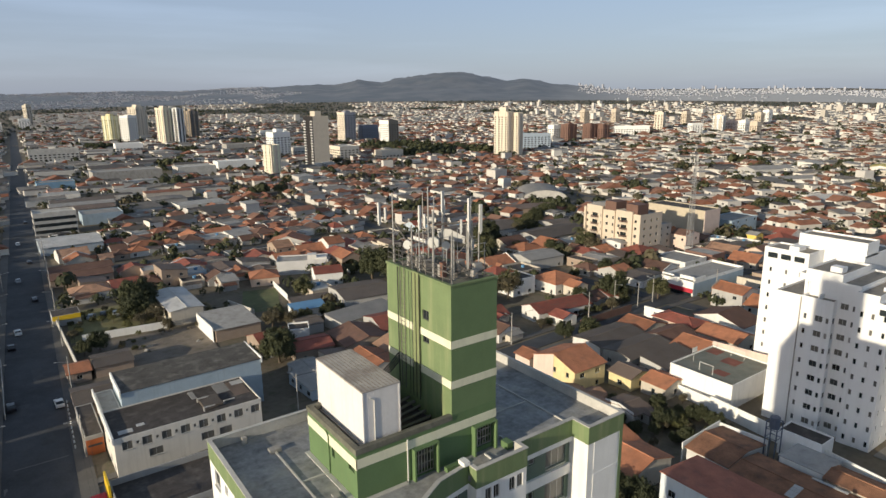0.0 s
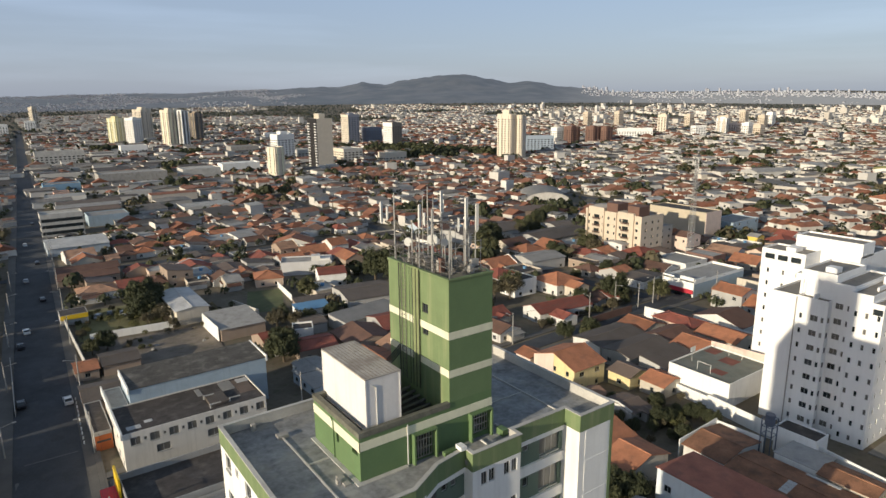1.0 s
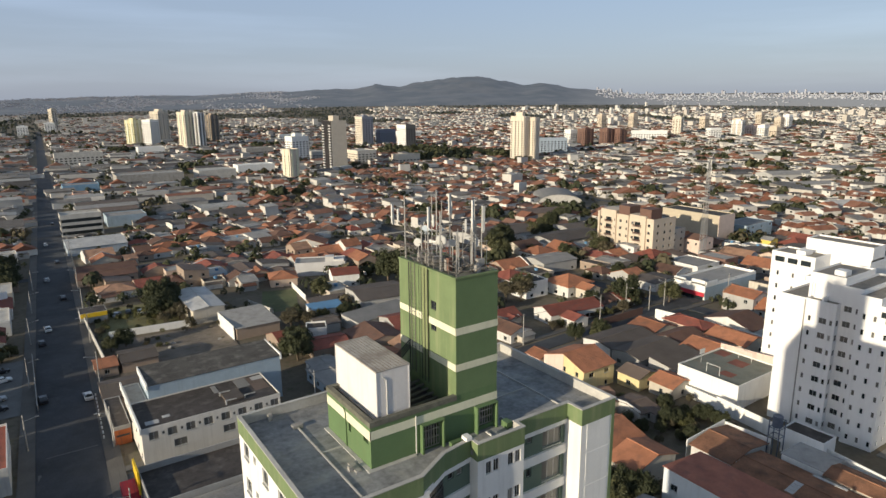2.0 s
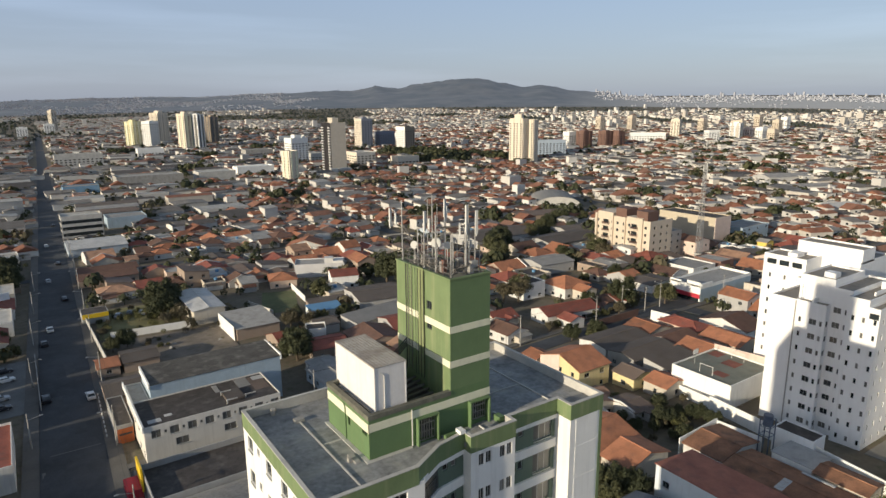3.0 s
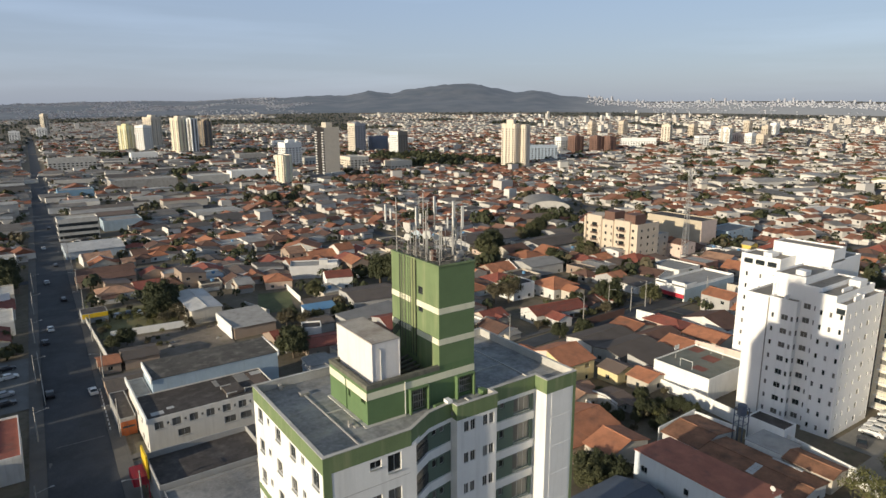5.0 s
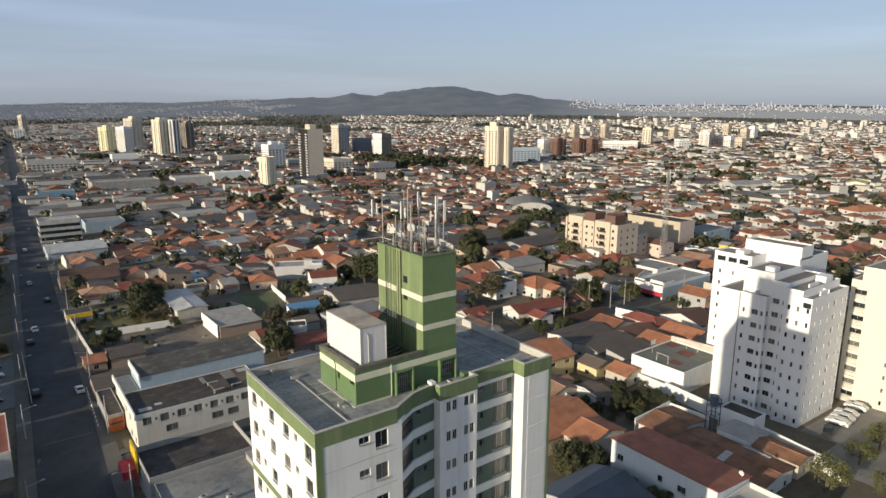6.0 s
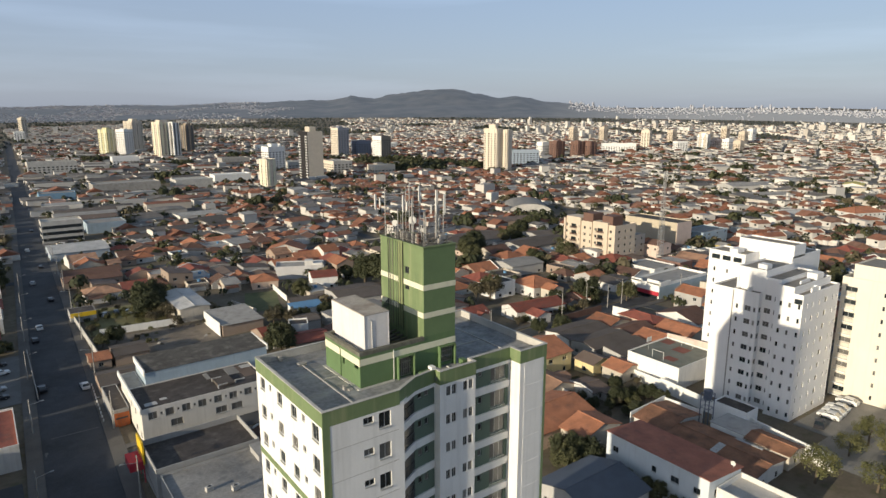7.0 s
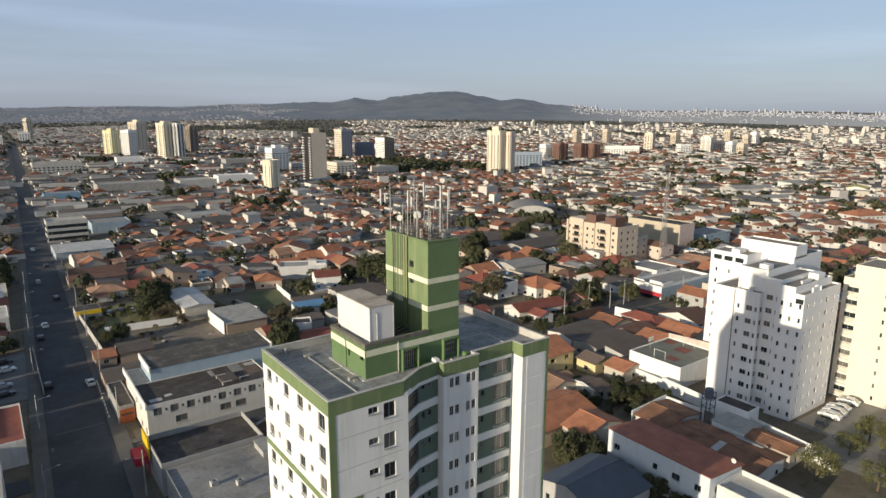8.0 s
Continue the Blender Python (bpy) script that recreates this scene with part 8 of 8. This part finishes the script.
for dist, cx, cy, w, d, back in far_list:
    east = max(0.0, min(1.0, (math.degrees(math.atan2(cx + 26, cy + 38)) - 42) / 10)) * max(0.0, min(1.0, (dist - 330) / 80))
    skew = 26.0 * noise.noise(Vector((cx * 0.004, cy * 0.004, 0.5))) * (1 - 0.6 * east) - 20.0 * east + lot_rnd.uniform(-4, 4)
    zone = roof_zone(cx, cy, dist)
    style = 1 if w > 15 and lot_rnd.random() < 0.8 else lot_rnd.choices((0, 1, 2), zone)[0]
    coat = 1 if lot_rnd.random() < 0.22 + 0.33 * east else 0
    two = lot_rnd.random() < 0.16 + 0.2 * east and not back
    h = lot_rnd.uniform(4.8, 6.0) if two else (lot_rnd.uniform(3.2, 5.0) if w > 14 else lot_rnd.uniform(2.2, 2.8)) if back else lot_rnd.uniform(2.4, 3.2)
    if lot_rnd.random() < 0.012 and w > 7:
        h, w, style = lot_rnd.uniform(6.5, 10.0), w * 1.1, 2
    kind, slot, pitch = plan_roof(style)
    if slot == 1 and lot_rnd.random() < (0.6 if zone[1] > 0.4 else 0.3):
        slot = 3
    if w > 15 or dist > 1250:
        far_house(cx, cy, w * 0.95, d, h, kind, slot, pitch, 0.35, skew, party=lot_rnd.choice((0, -1, 1)), coat=coat)
    else:
        # a main house, a wing or lean-to before it, and often a hut beside it
        f = lot_rnd.uniform(0.5, 0.75)
        far_house(cx, cy, w * 0.97, d * f, h, kind, slot, pitch, 0.35, skew, oy=d * (1 - f) / 2, party=lot_rnd.choice((0, 0, -1, 1)), coat=coat)
        g = lot_rnd.uniform(0.45, 0.95)
        k2, s2, p2 = plan_roof(lot_rnd.choices((0, 1, 2), zone)[0])
        far_house(cx, cy, w * g, d * (1 - f) * 0.95, lot_rnd.uniform(2.0, 2.9), k2, s2, p2, 0.2, skew, oy=-d * f / 2, ox=lot_rnd.choice((-1, 1)) * w * (1 - g) / 2, coat=lot_rnd.choice((0, coat)))
        if two and lot_rnd.random() < 0.2:
            far_house(cx, cy, 2.0, 2.0, h + lot_rnd.uniform(1.2, 2.4), "f", 2, 0.1, 0.1, skew, ox=w * 0.3, oy=d * 0.25)
    if lot_rnd.random() < 0.4:
        z = ground_z(cx, cy)
        far_walls.box(cx - w / 2 - 0.25, cx - w / 2 - 0.1, cy - d / 2 - 2.5, cy + d / 2 + 1.5, z - 1, z + 2.1, bottom=False)
    if dist < 1000:
        z = ground_z(cx, cy)
        for k in range(lot_rnd.choice((0, 1, 1, 2))):
            xx, yy, L = cx + lot_rnd.uniform(-0.55, 0.55) * w, cy - d * lot_rnd.uniform(0.2, 0.6), lot_rnd.uniform(2.0, 5.5)
            t_ = 0.2 if lot_rnd.random() < 0.6 else lot_rnd.uniform(1.2, 2.6)
            walls_of[lot_rnd.choice((0, 1, 1))].box(xx, xx + t_, yy - L / 2, yy + L / 2, z - 1, z + lot_rnd.uniform(1.9, 3.6), bottom=False)
    if dist < 900:
        z = ground_z(cx, cy)
        for k in range(2 if not two else 4):
            yy = cy - d / 2 + d * (0.25 + 0.45 * (k % 2))
            zz = z + 1.0 + (2.8 if k > 1 else 0)
            xx = cx - w * 0.46 - 0.03
            far_win.box(xx - 0.05, xx + 0.02, yy - 0.6, yy + 0.6, zz, zz + 1.1)
for x, y, w, d in HALLS:
    k = lot_rnd.random()
    far_house(x, y, w, d, lot_rnd.uniform(3.6, 6.5), "x" if k < 0.3 else "y" if k < 0.55 else "s" if k < 0.75 else "f", lot_rnd.choices((1, 2, 3, 0), (5, 4, 2, 1))[0], lot_rnd.uniform(0.06, 0.14), skew=lot_rnd.uniform(-4, 4), coat=lot_rnd.choice((0, 0, 1)))
# the outer town on the slopes
for k in range(23000):
    r = math.sqrt(lot_rnd.uniform(1600 ** 2, 4350 ** 2)) if k % 3 else lot_rnd.uniform(1600, 2600)
    b = lot_rnd.uniform(-42, 42)
    wood = noise.noise(Vector((b * 0.12, r * 0.0022, 3.1)))
    if wood > (0.12 if b > 6 else 0.02) or (-15 < b < 12 and r > 2900):
        continue
    a = radians(35.6 + b)
    cx, cy = -26 + r * math.sin(a), -38 + r * math.cos(a)
    if 6 < b < 43 and lot_rnd.random() < (0.75 if 2500 < r < 2950 else 0.9 if 2950 < r < 3500 else 0.5 if 3500 < r < 3950 else 0.1):
        continue
    tall = lot_rnd.random() < (0.02 if b > 8 else 0.004)
    s = lot_rnd.uniform(8, 17)
    if r > 2950:
        s *= 0.55
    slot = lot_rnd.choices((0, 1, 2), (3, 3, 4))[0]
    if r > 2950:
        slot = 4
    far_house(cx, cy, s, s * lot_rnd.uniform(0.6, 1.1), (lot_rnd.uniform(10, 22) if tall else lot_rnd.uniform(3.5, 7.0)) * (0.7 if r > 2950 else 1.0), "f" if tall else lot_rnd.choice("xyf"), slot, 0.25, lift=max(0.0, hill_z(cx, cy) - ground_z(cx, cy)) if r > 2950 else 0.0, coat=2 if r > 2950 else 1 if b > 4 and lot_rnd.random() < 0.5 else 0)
for k in range(9000):
    b, r = lot_rnd.uniform(-42, -12), lot_rnd.uniform(2980, 4320)
    if noise.noise(Vector((b * 0.22, r * 0.003, 8.7))) < (-0.02 if b < -24 else -0.02 + (b + 24) * 0.035) + lot_rnd.uniform(-0.1, 0.2):
        continue
    a = radians(35.6 + b)
    cx, cy = -26 + r * math.sin(a), -38 + r * math.cos(a)
    s = lot_rnd.uniform(4.5, 8.5)
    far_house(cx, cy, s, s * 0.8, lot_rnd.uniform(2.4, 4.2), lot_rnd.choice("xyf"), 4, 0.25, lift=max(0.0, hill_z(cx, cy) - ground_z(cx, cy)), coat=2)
# a distant skyline on the eastern ridge
for k in range(620):
    a, r = radians(35.6 + lot_rnd.uniform(12, 38)), lot_rnd.uniform(3700, 4480) if k > 110 else lot_rnd.uniform(4300, 4480)
    cx, cy = -26 + r * math.sin(a), -38 + r * math.cos(a)
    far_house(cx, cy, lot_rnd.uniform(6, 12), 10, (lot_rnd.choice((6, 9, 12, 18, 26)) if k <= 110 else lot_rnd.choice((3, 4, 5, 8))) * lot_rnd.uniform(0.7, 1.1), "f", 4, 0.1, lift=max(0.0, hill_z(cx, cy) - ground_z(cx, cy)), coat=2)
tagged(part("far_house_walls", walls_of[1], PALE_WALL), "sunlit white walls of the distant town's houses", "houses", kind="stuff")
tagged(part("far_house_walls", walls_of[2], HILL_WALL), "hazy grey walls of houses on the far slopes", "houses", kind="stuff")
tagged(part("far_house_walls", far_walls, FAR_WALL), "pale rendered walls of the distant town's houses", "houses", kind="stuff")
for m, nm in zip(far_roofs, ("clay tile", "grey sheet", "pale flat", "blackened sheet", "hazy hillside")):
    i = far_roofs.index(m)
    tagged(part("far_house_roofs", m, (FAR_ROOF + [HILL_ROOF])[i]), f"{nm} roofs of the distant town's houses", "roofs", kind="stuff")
tagged(part("far_house_windows", far_win, GLASS), "dark windows of the distant town's houses", "windows", kind="stuff")


# ---- trees beyond the near streets ----
def far_trees(name, spots, mat, label, seed, leafs=44, leaf=0.15):
    q = random.Random(seed)
    m = Mesh()
    for x, y, s in spots:
        z = ground_z(x, y)
        m.tube((x, y, z - 0.3), (x, y, z + s * 0.8), 0.06 * s, 4)
        n = leafs if math.hypot(x, y) < 520 else max(10, leafs // 2)
        lf = leaf * math.sqrt(leafs / n)
        for k in range(n):
            a, e = q.uniform(0, 6.283), q.uniform(-0.4, 1)
            rr = s * 0.62 * math.sqrt(max(0.1, 1 - e * e)) * q.uniform(0.6, 1.1)
            p = Vector((x + rr * math.cos(a), y + rr * math.sin(a), z + s * (0.62 + 0.5 * e * q.uniform(0.7, 1.1))))
            nv = Vector((math.cos(a), math.sin(a), e + 0.3 + q.uniform(-0.4, 0.4))).normalized()
            u = nv.orthogonal().normalized()
            u.rotate(Matrix.Rotation(q.uniform(0, 6.28), 3, nv))
            w = nv.cross(u)
            l = s * lf * q.uniform(0.8, 1.5)
            m.face([tuple(p - u * l), tuple(p - w * l * 0.8), tuple(p + u * l), tuple(p + w * l * 0.8)])
    tagged(part(name, m, mat), label, "trees", kind="stuff")


spots = [[], [], []]
tr = random.Random(5)
for a, b, r in PARKS:
    for k in range(int(r * r / 22)):
        t, d = tr.uniform(0, 6.283), r * math.sqrt(tr.random())
        spots[0 if tr.random() < 0.7 else 1].append((a + d * math.cos(t), b + d * math.sin(t), tr.uniform(5, 9)))
for k in range(190):
    r, b = tr.uniform(240, 1500), radians(35.6 + (tr.uniform(9, 42) if k % 2 else tr.uniform(-42, 42)))
    gx, gy = -26 + r * math.sin(b), -38 + r * math.cos(b)
    for i in range(tr.randint(4, 14)):
        x, y = gx + tr.gauss(0, 8), gy + tr.gauss(0, 4)
        if avenue_clear(x, y) and street_clear(x, y, 5) and inside_view(x, y) and is_free(x - 0.5, x + 0.5, y - 0.5, y + 0.5, 0):
            spots[tr.choices((0, 1, 2), (6, 3, 3))[0]].append((x, y, tr.uniform(3.5, 6.8)))
for k in range(7500):
    r = math.sqrt(tr.uniform(230 ** 2, 1600 ** 2))
    b = tr.uniform(-42, 42)
    if tr.random() < 0.5:
        r = tr.uniform(200, 900)
    a = radians(35.6 + b)
    x, y = -26 + r * math.sin(a), -38 + r * math.cos(a)
    if avenue_clear(x, y) and street_clear(x, y, 5) and is_free(x - 0.8, x + 0.8, y - 0.8, y + 0.8, 0):
        spots[tr.choices((0, 1, 2), (6, 4, 2))[0]].append((x, y, tr.uniform(1.8, 4.2)))
for dist, cx, cy, w, d in GARDENS:
    for i in range(tr.choice((0, 1, 1, 2)) if dist > 150 else 0):
        spots[tr.choices((0, 1, 2), (6, 3, 2))[0]].append((cx + tr.uniform(-w, w) * 0.4, cy + tr.uniform(-d, d) * 0.4, tr.uniform(3.0, 5.5)))
far_trees("dark_trees", spots[0], LEAF_DARK, "dark green trees between the houses and in the parks", 1)
far_trees("green_trees", spots[1], LEAF, "mid-green trees between the houses", 2)
far_trees("dry_trees", spots[2], LEAF_DRY, "brownish dry trees between the houses", 3)
woods = []
between = []
for k in range(9000):
    r, b = math.sqrt(tr.uniform(850 ** 2, 2700 ** 2)), tr.uniform(-43, 43)
    if noise.noise(Vector((b * 0.35, r * 0.006, 1.7))) > -0.05:
        a = radians(35.6 + b)
        x, y = -26 + r * math.sin(a), -38 + r * math.cos(a)
        if avenue_clear(x, y) and (r > 1500 or street_clear(x, y, 5)):
            between.append((x, y, tr.uniform(3.0, 6.5)))
far_trees("far_garden_trees", between, LEAF_DARK, "dark trees among the roofs of the far town", 6, 14, 0.28)
for k in range(9000):
    r = math.sqrt(tr.uniform(1500 ** 2, 3000 ** 2))
    b = tr.uniform(-43, 43)
    wood = noise.noise(Vector((b * 0.12, r * 0.0022, 3.1)))
    if wood > (0.2 if b > 6 else 0.06) and tr.random() < 0.6 or tr.random() < 0.06:
        a = radians(35.6 + b)
        woods.append((-26 + r * math.sin(a), -38 + r * math.cos(a), tr.uniform(4, 7)))
# leaf colour is shifted to grey-blue to carry the distance haze
far_trees("far_woods", woods, leaves("hazed_leaves", (0.045, 0.055, 0.052), (0.075, 0.085, 0.078)), "dark woods on the distant slopes", 4, 12, 0.3)
